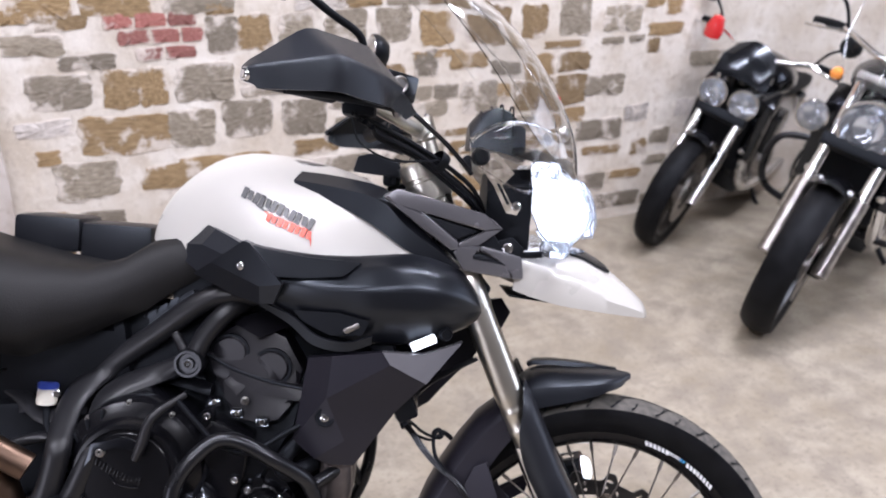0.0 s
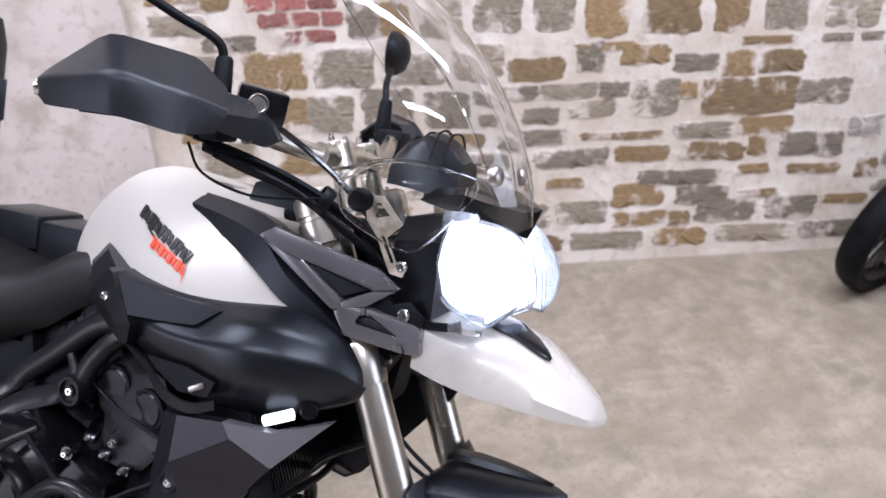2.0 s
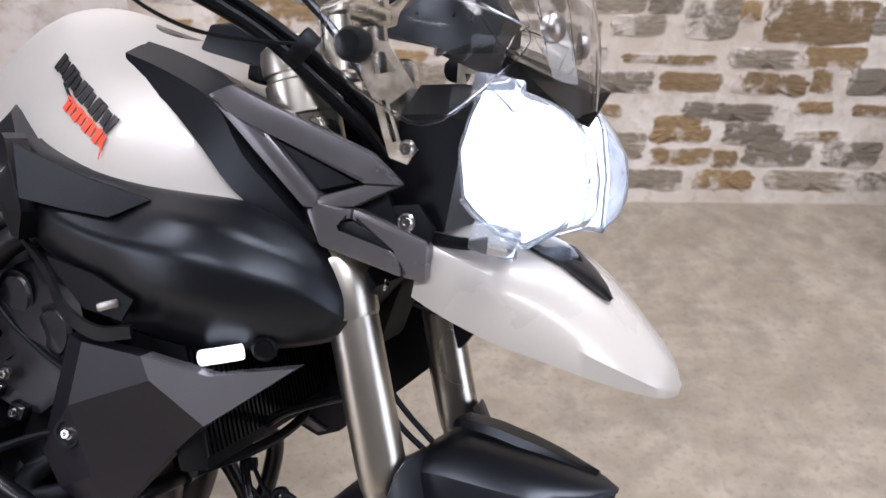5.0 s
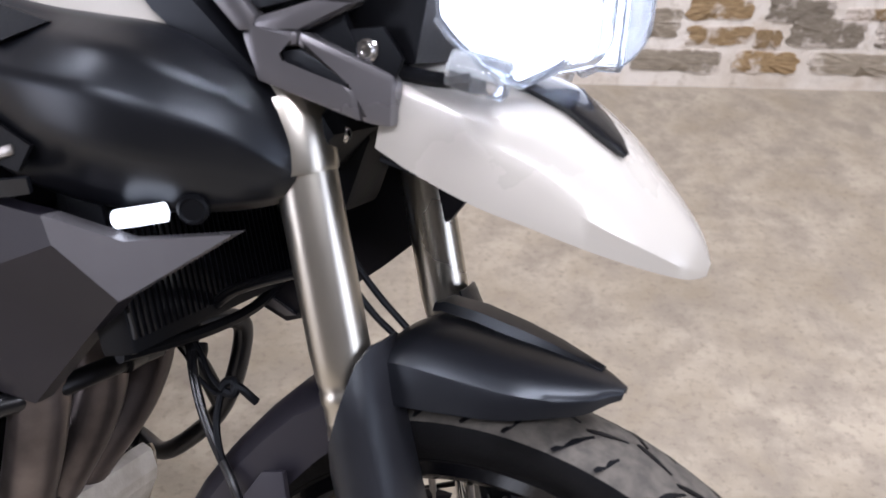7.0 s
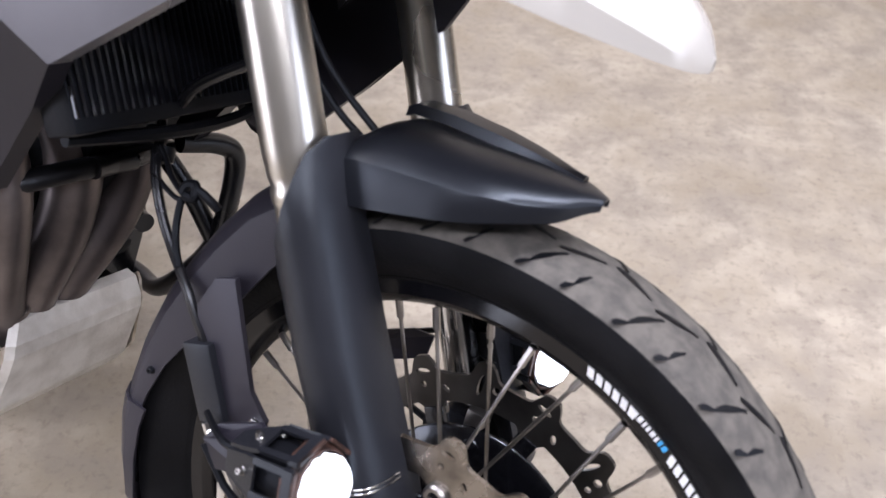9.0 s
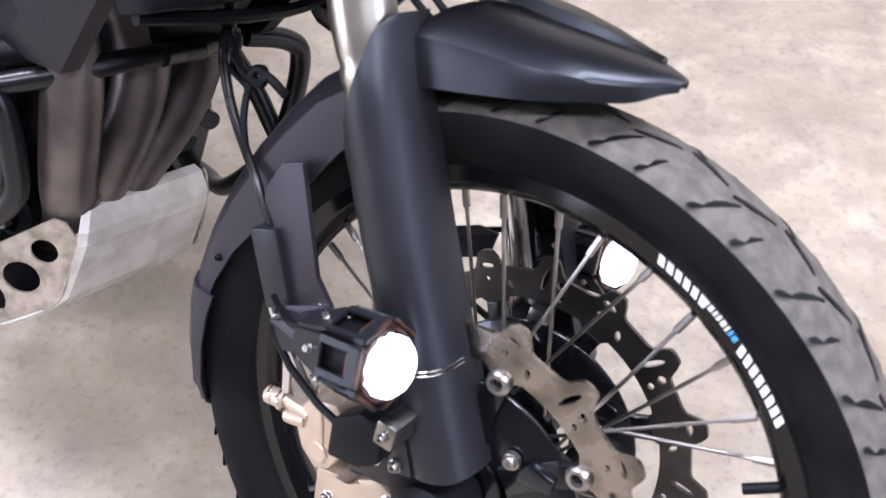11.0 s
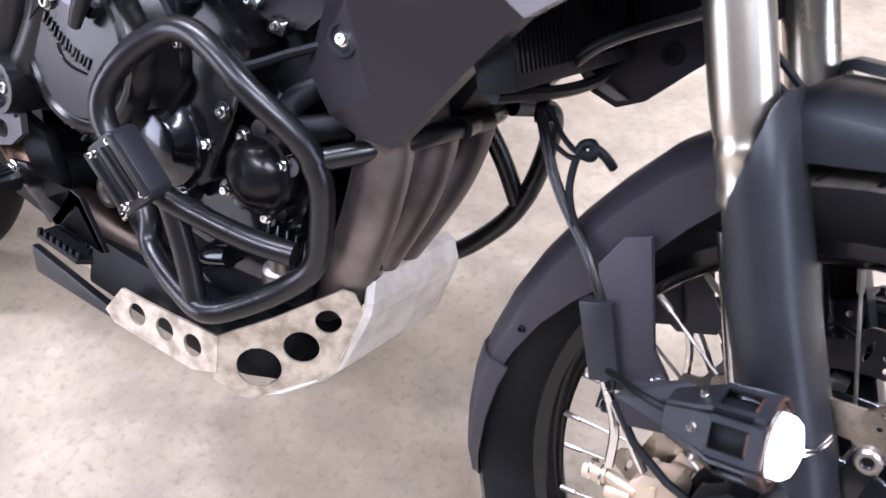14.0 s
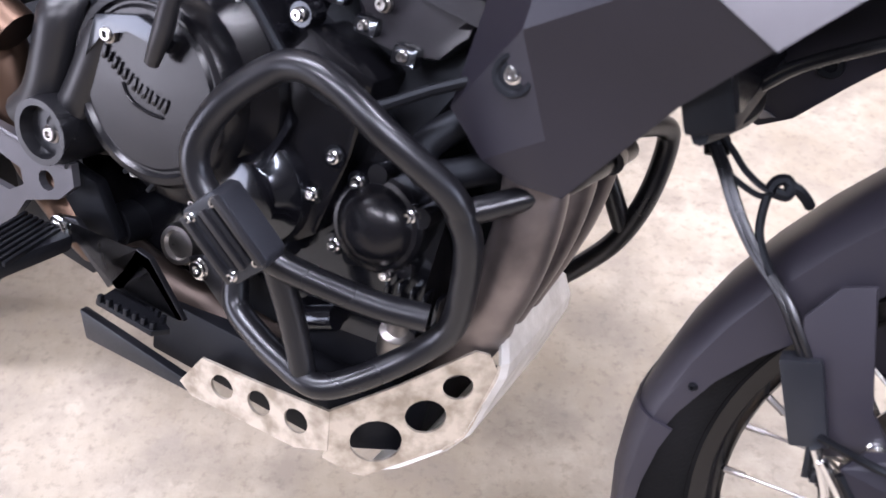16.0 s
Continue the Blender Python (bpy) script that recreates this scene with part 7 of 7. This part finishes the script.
bp("key_post", tube([(-0.405, -0.075, 1.02), (-0.405, -0.077, 1.045), (-0.402, -0.078, 1.062)], 0.006, 8), M_DARK)
bp("cluster_of_plugs", box((-0.41, -0.06, 1.03), (0.03, 0.03, 0.03), 0.008), M_DARK)

# wiring down the front, hoses to the caliper
for o in (0.0, 0.006):
    bp("front_hose", tube([(x + o, y - o * 0.3, z) for x, y, z in [(-0.240, -0.045, 0.729), (-0.286, -0.038, 0.700), (-0.319, -0.030, 0.676), (-0.342, -0.022, 0.651), (-0.364, -0.016, 0.634), (-0.360, -0.018, 0.618), (-0.352, -0.029, 0.604), (-0.337, -0.043, 0.592), (-0.315, -0.053, 0.567), (-0.292, -0.060, 0.546), (-0.262, -0.070, 0.526), (-0.243, -0.074, 0.506), (-0.228, -0.074, 0.486), (-0.205, -0.074, 0.440), (-0.197, -0.082, 0.425), (-0.192, -0.094, 0.408)]], 0.0034, 8), M_FRAME, "black hose", frame=FRONT)
for x, z in ((-0.360, 0.618), (-0.350, 0.602)):
    bp("hose_tie", lathe([(0.0, -0.007), (0.0095, -0.007), (0.0105, 0.0), (0.0095, 0.007), (0.0, 0.007)], (x + 0.002, -0.024, z), (0.4, -0.4, -1), 12), M_DARK, frame=FRONT)
for line, r in (([(-0.348, -0.030, 0.613), (-0.334, -0.034, 0.605), (-0.320, -0.040, 0.596), (-0.303, -0.045, 0.590), (-0.291, -0.048, 0.591)], 0.0026), ([(-0.335, -0.043, 0.592), (-0.320, -0.046, 0.587), (-0.303, -0.048, 0.584), (-0.292, -0.048, 0.590)], 0.0024), ([(-0.298, -0.048, 0.586), (-0.296, -0.052, 0.572), (-0.292, -0.056, 0.559), (-0.283, -0.062, 0.547), (-0.272, -0.068, 0.537)], 0.0034), ([(-0.289, -0.046, 0.599), (-0.280, -0.044, 0.597), (-0.272, -0.040, 0.591), (-0.268, -0.036, 0.586)], 0.0042)):
    bp("sensor_wire", tube(line, r, 8), M_DARK, frame=FRONT)
bp("wire_knot", tube([(-0.298, -0.048, 0.591), (-0.296, -0.046, 0.598), (-0.290, -0.044, 0.601), (-0.285, -0.046, 0.597), (-0.286, -0.048, 0.591), (-0.294, -0.050, 0.591)], 0.0045, 8), M_DARK, frame=FRONT)
for line in ([(-0.234, -0.010, 0.763), (-0.215, -0.005, 0.736), (-0.190, 0.000, 0.713), (-0.157, 0.006, 0.690)], [(-0.227, -0.010, 0.729), (-0.203, -0.008, 0.709), (-0.183, -0.005, 0.694), (-0.161, 0.000, 0.681)]):
    bp("fork_hose", tube(line, 0.0032, 8), M_DARK, frame=FRONT)
bp("steering_head", prism([(-0.40, 0.80), (-0.24, 0.78), (-0.23, 0.85), (-0.33, 1.03), (-0.42, 1.02)], -0.035, 0.035, 0.01), M_DARK)
bp("airbox", box((-0.40, 0, 0.86), (0.22, 0.18, 0.10), 0.02), M_DARK)
bp("engine_top_fill", box((-0.62, 0, 0.82), (0.30, 0.10, 0.08), 0.02), M_DARK)
bp("undertray", box((-0.85, 0, 0.72), (0.26, 0.08, 0.14), 0.03), M_DARK)
bp("front_cavity", prism([(-0.36, 0.76), (-0.26, 0.80), (-0.23, 0.86), (-0.30, 0.92), (-0.36, 0.90)], -0.10, 0.10, 0.01), M_DARK)

# ---------- parked motorcycles by the wall ----------
def parked_bike(label, m, twin, tank_mat, screen):
    own = thing("parked_motorcycle", label, "motorcycle", m, "parked motorcycles")

    def pp(name, bm, material, label="", parent=None, sharp=38):
        return part(name, bm, material, parent or own, label, IDENT, sharp)

    for x, r, w in ((0, 0.31, 0.12), (-1.55, 0.31, 0.16)):
        c = Vector((x, 0, r))
        tyre = pp("wheel", lathe([(0.235, -w * 0.36), (0.26, -w * 0.46), (0.285, -w * 0.5), (0.30, -w * 0.36), (r, 0), (0.30, w * 0.36), (0.285, w * 0.5), (0.26, w * 0.46), (0.235, w * 0.36)], c, (0, 1, 0), 56), M_TYRE, "black road tyre")
        pp("rim", lathe([(0.238, -w * 0.38), (0.222, -w * 0.3), (0.205, 0), (0.222, w * 0.3), (0.238, w * 0.38)], c, (0, 1, 0), 48), M_DARKSTEEL, parent=tyre)
        pp("hub", lathe([(0, -0.06), (0.05, -0.06), (0.055, -0.03), (0.04, 0), (0.055, 0.03), (0.05, 0.06), (0, 0.06)], c, (0, 1, 0), 24), M_STEEL, parent=tyre)
        for k in range(10):
            a = 2 * math.pi * k / 10
            pp("spoke", tube([c + Vector((math.sin(a) * 0.045, 0, math.cos(a) * 0.045)), c + Vector((math.sin(a) * 0.21, 0, math.cos(a) * 0.21))], 0.012, 8, smooth=False), M_DARKSTEEL, parent=tyre)
        for s in (-1, 1):
            pp("brake_disc", lathe([(0.07, s * 0.062), (0.145, s * 0.062), (0.145, s * 0.067), (0.07, s * 0.067)], c, (0, 1, 0), 36), M_STEEL, parent=tyre)
    for s in (-1, 1):
        pp("fork_leg", tube([(0.0, s * 0.105, 0.29), (-0.17, s * 0.105, 0.56)], 0.031, 16, smooth=False), M_CHROME if twin else M_STEEL, "bright fork leg")
        pp("fork_tube", tube([(-0.165, s * 0.105, 0.55), (-0.40, s * 0.105, 0.93)], 0.023, 16, smooth=False), M_CHROME, "chrome fork tube")
        pp("caliper", box((-0.10, s * 0.085, 0.30), (0.07, 0.05, 0.11), 0.01), M_DARK)
        pp("rear_shock", tube([(-1.45, s * 0.15, 0.36), (-1.25, s * 0.16, 0.68)], 0.03, 12, smooth=False), M_CHROME)
        if not twin:
            pp("indicator", lathe([(0.0, 0.03), (0.018, 0.024), (0.024, 0.0), (0.018, -0.04), (0.0, -0.045)], (-0.34, s * 0.20, 0.92), (1, 0, 0), 18), M_AMBER, "amber indicator")
        pp("side_cover", lathe([(0.0, 0.05), (0.06, 0.048), (0.10, 0.03), (0.115, 0.0), (0.115, -0.06)], (-0.74, s * 0.20, 0.40), (0, s, 0), 28), M_CHROME if s < 0 else M_STEEL, "round polished engine cover")
        pp("radiator_shroud", prism([(-0.42, 0.46), (-0.40, 0.80), (-0.52, 0.86), (-0.62, 0.72), (-0.56, 0.44)], s * 0.12, s * 0.20, 0.02), M_GLOSSBLK, "gloss black shroud")
        pp("cylinder", box((-0.66, s * 0.16, 0.60), (0.15, 0.14, 0.24), 0.02, Matrix.Rotation(radians(14), 4, 'Y')), M_GLOSSBLK)
        for k in range(4):
            pp("horn_cover", lathe([(0.0, 0.012), (0.014, 0.010), (0.017, 0.0), (0.012, -0.02), (0.0, -0.02)], (-0.40 - k * 0.05, s * (0.15 + 0.02 * (k % 2)), 0.52 + 0.09 * (k % 3)), (0.7, s * 0.7, 0.2), 14), M_CHROME)
        pp("grip", tube([(-0.60, s * 0.40, 1.02), (-0.57, s * 0.33, 1.035), (-0.55, s * 0.28, 1.04)], 0.02, 12), M_DARK)
        pp("lever", tube([(-0.50, s * 0.27, 1.04), (-0.50, s * 0.34, 1.03), (-0.54, s * 0.42, 1.01)], 0.008, 8), M_CHROME)
        pp("mirror", tube([(-0.55, s * 0.26, 1.04), (-0.54, s * 0.30, 1.12), (-0.55, s * 0.36, 1.17)], 0.007, 8), M_DARK)
        pp("mirror_head", lathe([(0, -0.008), (0.05, -0.008), (0.055, 0.0), (0.04, 0.02), (0, 0.028)], (-0.555, s * 0.38, 1.19), (1, 0, 0), 20), M_DARK)
        pp("exhaust", tube([(-0.55, s * 0.10, 0.55), (-0.48, s * 0.16, 0.45), (-0.55, s * 0.19, 0.28), (-0.9, s * 0.20, 0.22), (-1.5, s * 0.21, 0.26), (-1.8, s * 0.21, 0.30)], [0.028, 0.028, 0.03, 0.035, 0.05, 0.05], 14), M_CHROME, "chrome exhaust")
        pp("frame_tube", tube([(-0.45, s * 0.06, 0.85), (-0.52, s * 0.11, 0.55), (-0.60, s * 0.14, 0.22), (-1.05, s * 0.14, 0.20), (-1.2, s * 0.13, 0.45)], 0.02, 10), M_FRAME)
    pp("lower_clamp", box((-0.255, 0, 0.70), (0.07, 0.27, 0.05), 0.012, Matrix.Rotation(radians(-31), 4, 'Y')), M_DARK)
    pp("top_clamp", box((-0.395, 0, 0.925), (0.08, 0.27, 0.035), 0.01, Matrix.Rotation(radians(-31), 4, 'Y')), M_STEEL)
    pp("handlebar", tube([(-0.60, -0.40, 1.02), (-0.55, -0.28, 1.04), (-0.46, -0.12, 1.01), (-0.44, 0, 0.99), (-0.46, 0.12, 1.01), (-0.55, 0.28, 1.04), (-0.60, 0.40, 1.02)], 0.0125, 12), M_CHROME, "chrome handlebar")
    for y in ((-0.085, 0.085) if twin else (0.0,)):
        r = 0.075 if twin else 0.105
        hl = pp("headlight", lathe([(0.0, -0.10), (r * 0.6, -0.09), (r * 0.95, -0.03), (r, 0.02), (r * 1.04, 0.03), (r * 1.02, 0.04), (r * 0.94, 0.04)], (-0.27, y, 0.80), (1, 0, -0.05), 32), M_CHROME, "round chrome headlight")
        pp("reflector", lathe([(r * 0.94, 0.03), (r * 0.7, -0.01), (r * 0.3, -0.03), (0.012, -0.032), (0.012, -0.01), (0.0, -0.01)], (-0.27, y, 0.80), (1, 0, -0.05), 32), M_MIRROR, parent=hl)
        pp("lens", lathe([(r * 0.94, 0.036), (r * 0.6, 0.048), (0.0, 0.054)], (-0.27, y, 0.80), (1, 0, -0.05), 32), M_LENS, parent=hl)
    if twin:
        pp("flyscreen", shell([[(-0.30, y, 0.90 - abs(y) * 0.2) for y in (-0.15, -0.1, -0.04, 0.04, 0.1, 0.15)], [(-0.33, y, 1.02 - abs(y) * 0.3) for y in (-0.14, -0.09, -0.04, 0.04, 0.09, 0.14)], [(-0.40, y, 1.09 - abs(y) * 0.5) for y in (-0.10, -0.07, -0.03, 0.03, 0.07, 0.10)]], 0.006), M_GLOSSBLK, "black fly screen")
    else:
        for s in (-1, 1):
            sp = pp("spot_lamp", lathe([(0.0, -0.07), (0.04, -0.06), (0.058, -0.01), (0.062, 0.02), (0.056, 0.024)], (-0.25, s * 0.20, 0.77), (1, 0, 0), 24), M_CHROME, "chrome auxiliary lamp")
            pp("lens", lathe([(0.056, 0.02), (0.035, 0.03), (0.0, 0.034)], (-0.25, s * 0.20, 0.77), (1, 0, 0), 24), M_LENS, parent=sp)
        pp("engine_guard", tube([(-0.50, -0.10, 0.62), (-0.46, -0.30, 0.58), (-0.46, -0.33, 0.45), (-0.48, -0.28, 0.34), (-0.52, -0.12, 0.30)], 0.015, 12), M_FRAME, "black engine guard")
        pp("engine_guard", tube([(-0.50, 0.10, 0.62), (-0.46, 0.30, 0.58), (-0.46, 0.33, 0.45), (-0.48, 0.28, 0.34), (-0.52, 0.12, 0.30)], 0.015, 12), M_FRAME, "black engine guard")
    if screen:
        rows = [[(-0.26 - b * abs(t) ** 2, t * w, z) for t in (-1, -0.7, -0.35, 0, 0.35, 0.7, 1)] for z, w, b in ((0.90, 0.18, 0.08), (1.05, 0.24, 0.1), (1.22, 0.25, 0.12), (1.38, 0.20, 0.1))]
        rows = [[(x - (z - 0.9) * 0.45, y, z) for x, y, z in r] for r in rows]
        pp("windscreen", shell(rows, 0.004), M_DEFL, "clear touring windscreen")
    fend = [[Vector((0, t * 0.075, 0.31)) + Vector((math.sin(a) * (0.345 - 0.03 * t * t), 0, math.cos(a) * (0.345 - 0.03 * t * t))) for t in (-1, -0.6, 0, 0.6, 1)] for a in (-1.3, -1.0, -0.7, -0.4, -0.1, 0.15)]
    pp("mudguard", shell(fend, 0.003), tank_mat, "gloss mudguard")
    pp("fuel_tank", loft([[(x, math.cos(a) * w, z + math.sin(a) * h) for a in (2 * math.pi * k / 20 for k in range(20))] for x, w, z, h in ((-0.46, 0.05, 0.86, 0.04), (-0.52, 0.15, 0.87, 0.09), (-0.65, 0.19, 0.87, 0.12), (-0.82, 0.18, 0.85, 0.11), (-0.95, 0.09, 0.82, 0.06))]), tank_mat, "gloss fuel tank", sharp=60)
    pp("seat", loft([[(x, math.cos(a) * w, z + math.sin(a) * h) for a in (2 * math.pi * k / 16 for k in range(16))] for x, w, z, h in ((-0.92, 0.09, 0.78, 0.05), (-1.05, 0.15, 0.72, 0.06), (-1.3, 0.17, 0.74, 0.07), (-1.6, 0.13, 0.80, 0.06), (-1.75, 0.08, 0.80, 0.04))]), M_SEAT, "black seat", sharp=60)
    eng = pp("engine", box((-0.80, 0, 0.42), (0.54, 0.38, 0.42), 0.04), M_GLOSSBLK, "black engine")
    for k in range(7):
        pp("cylinder_fin", box((-0.72, 0, 0.55 + k * 0.024), (0.26, 0.27, 0.010), 0.003), M_STEEL if k % 2 else M_GLOSSBLK, parent=eng)
    pp("radiator", box((-0.48, 0, 0.58), (0.05, 0.30, 0.42), 0.01), M_DARK)
    pp("rear_mudguard", shell([[Vector((-1.55, t * 0.1, 0.31)) + Vector((math.sin(a) * 0.36, 0, math.cos(a) * 0.36)) for t in (-1, -0.4, 0.4, 1)] for a in (-1.2, -0.7, -0.2, 0.3)], 0.003), tank_mat)
    pp("stand", tube([(-0.95, 0.14, 0.22), (-0.92, 0.22, 0.12), (-0.90, 0.28, 0.075)], 0.013, 8), M_FRAME)
    return own


S1, S2 = Matrix.Diagonal((0.8, 0.8, 0.8, 1)), Matrix.Diagonal((0.9, 0.9, 0.9, 1))
pk = parked_bike("black cruiser with twin round headlights parked by the wall", pose(-0.325, 2.345, 0.0, -16, 0, 258) @ S1, True, M_GLOSSBLK, False)
pk2 = parked_bike("dark touring motorcycle with chrome lamps parked on the floor", pose(0.177, 1.764, 0.0, -14, 0, 258) @ S2, False, M_GLOSSBLK, True)
part("lever_cover", lathe([(0.0, 0.0), (0.045, 0.01), (0.05, 0.06), (0.03, 0.12), (0.0, 0.13)], (-0.46, -0.27, 0.98), (0, 0, 1), 20), M_REDPAINT, pk, "red plastic cover")

# ---------- stones of the wall, course by course ----------
stones(0.955, 0.045, "r -0.56 0.09,r -0.46 0.10,r -0.35 0.09")
stones(0.90, 0.045, "r -0.52 0.10,r -0.41 0.09,r -0.31 0.07")
stones(0.845, 0.04, "r -0.47 0.09,r -0.37 0.10")
stones(0.85, 0.12, "g -0.23 0.11,b -0.12 0.12,g 0.03 0.13,g 0.20 0.16,g 0.40 0.14")
stones(0.82, 0.13, "b 0.58 0.15,b 0.78 0.20,b 1.03 0.12,g 1.21 0.15 0 0.03,g 1.43 0.19 0 -0.02")
stones(0.775, 0.03, "g 1.43 0.11,g 1.57 0.08,b 1.14 0.19,b 0.55 0.2")
stones(0.68, 0.11, "b -0.59 0.12 0 0.02,b -0.47 0.09 0 0.02,g 0.14 0.16 0.02 0,g 0.56 0.10 0.02 -0.01,b 0.71 0.17 0.04 -0.04,g 0.90 0.16 0.01 -0.05,b 1.08 0.12 -0.02 -0.02,b 1.21 0.16 -0.01 -0.03,b -0.96 0.05 0.03 0,g -0.83 0.2 0.02 0,g -0.35 0.2 0 0.02,g -0.12 0.22 0 0.0")
stones(0.52, 0.13, "b -0.69 0.30,g -0.39 0.16,b 1.01 0.35,g 0.76 0.17 0.01 0,b 0.93 0.07 0.07 -0.07,g 0.53 0.17 0.02 -0.07,g 0.37 0.13 0 -0.07,g 0.23 0.10 0.01 -0.08,g 1.36 0.20 0.03 -0.04,g -0.2 0.18 0.02 0,g 0.02 0.17")
stones(0.44, 0.06, "b -0.38 0.35 0 -0.02,b 0.58 0.29 0.01 -0.03,g 0.92 0.22 0 0,b 1.16 0.20 0 0.01,b -0.83 0.08 0.07 -0.01,g 0.3 0.22,b 0.06 0.18")
stones(0.35, 0.07, "g -0.79 0.21 0.02 0.06,g 0.41 0.27,b 0.71 0.20 0.01 -0.01,b 0.95 0.24 0 0,b 1.21 0.08 0.01 0.01,g 1.33 0.24 0 0.02,b -0.5 0.26 0.02 0.02,g -0.2 0.24 0 0.02,g 0.10 0.25")
stones(0.26, 0.04, "b 0.46 0.14 0.01 0,b 1.18 0.12 0.03 0,b 1.37 0.20 0.02 0,g 0.8 0.3 0 0.02,g 0.05 0.3 0 0.02,g -0.3 0.3")
stones(0.18, 0.07, "b 0.71 0.19 0 0.02,b 1.19 0.16 0.01 -0.03,b 1.52 0.18 -0.03 -0.03,b -0.91 0.16 0.05 0.03,g -0.73 0.15 0.07 0,g 0.95 0.2,g 0.1 0.2,b -0.3 0.26")
stones(0.10, 0.09, "g 0.50 0.19 0.02 0,g 0.34 0.14 0.01 0,g 1.03 0.23,g 1.30 0.20,b 0.72 0.2 0 -0.03,g 0.0 0.26,b -0.4 0.3,g -0.75 0.3")
stones(0.01, 0.07, "b 0.30 0.22,g 0.56 0.28,b 0.88 0.2,g 1.12 0.3,g 1.45 0.25,g -0.1 0.32,b -0.5 0.3,g -0.9 0.3")
# smaller, partly limewashed stones between them, in thin courses
_f = random.Random(14)
zf = 0.0
while zf < 1.0:
    hf = _f.uniform(0.045, 0.085)
    uf = -0.88
    while uf < 1.95:
        wf = _f.uniform(0.07, 0.22)
        free = [t for t in TAKEN if t[0] < uf + wf + 0.012 and t[1] > uf - 0.012 and t[2] < zf + hf + 0.008 and t[3] > zf - 0.008]
        if free:
            hit = max(t[1] for t in free)
            low = min(t[0] for t in free)
            if low - 0.012 - uf > 0.05:
                wf = low - 0.012 - uf
                free = [t for t in TAKEN if t[0] < uf + wf and t[1] > uf and t[2] < zf + hf and t[3] > zf]
        bare = 0.30 if uf < 0.0 else 0.88 if uf < 1.35 else 0.3
        if not free and _f.random() < bare:
            grime = 0.55 if zf < 0.16 else 0.42
            stone("b" if _f.random() < grime else "g" if _f.random() < 0.42 else "p", uf, zf, wf, hf)
        uf = (uf + wf if not free else max(uf + 0.05, min(hit, uf + wf))) + 0.014
    zf += hf * 0.55
# the courses above, out of the low view
_c = random.Random(9)
zc = 0.99
while zc < 2.2:
    hc = _c.uniform(0.09, 0.15)
    uc = -0.85
    while uc < 1.3:
        wc = _c.uniform(0.12, 0.32)
        if _c.random() < 0.7:
            stone(_c.choice("bbbg"), uc, zc, wc, hc)
        uc += wc + _c.uniform(0.02, 0.06)
    zc += hc + 0.03
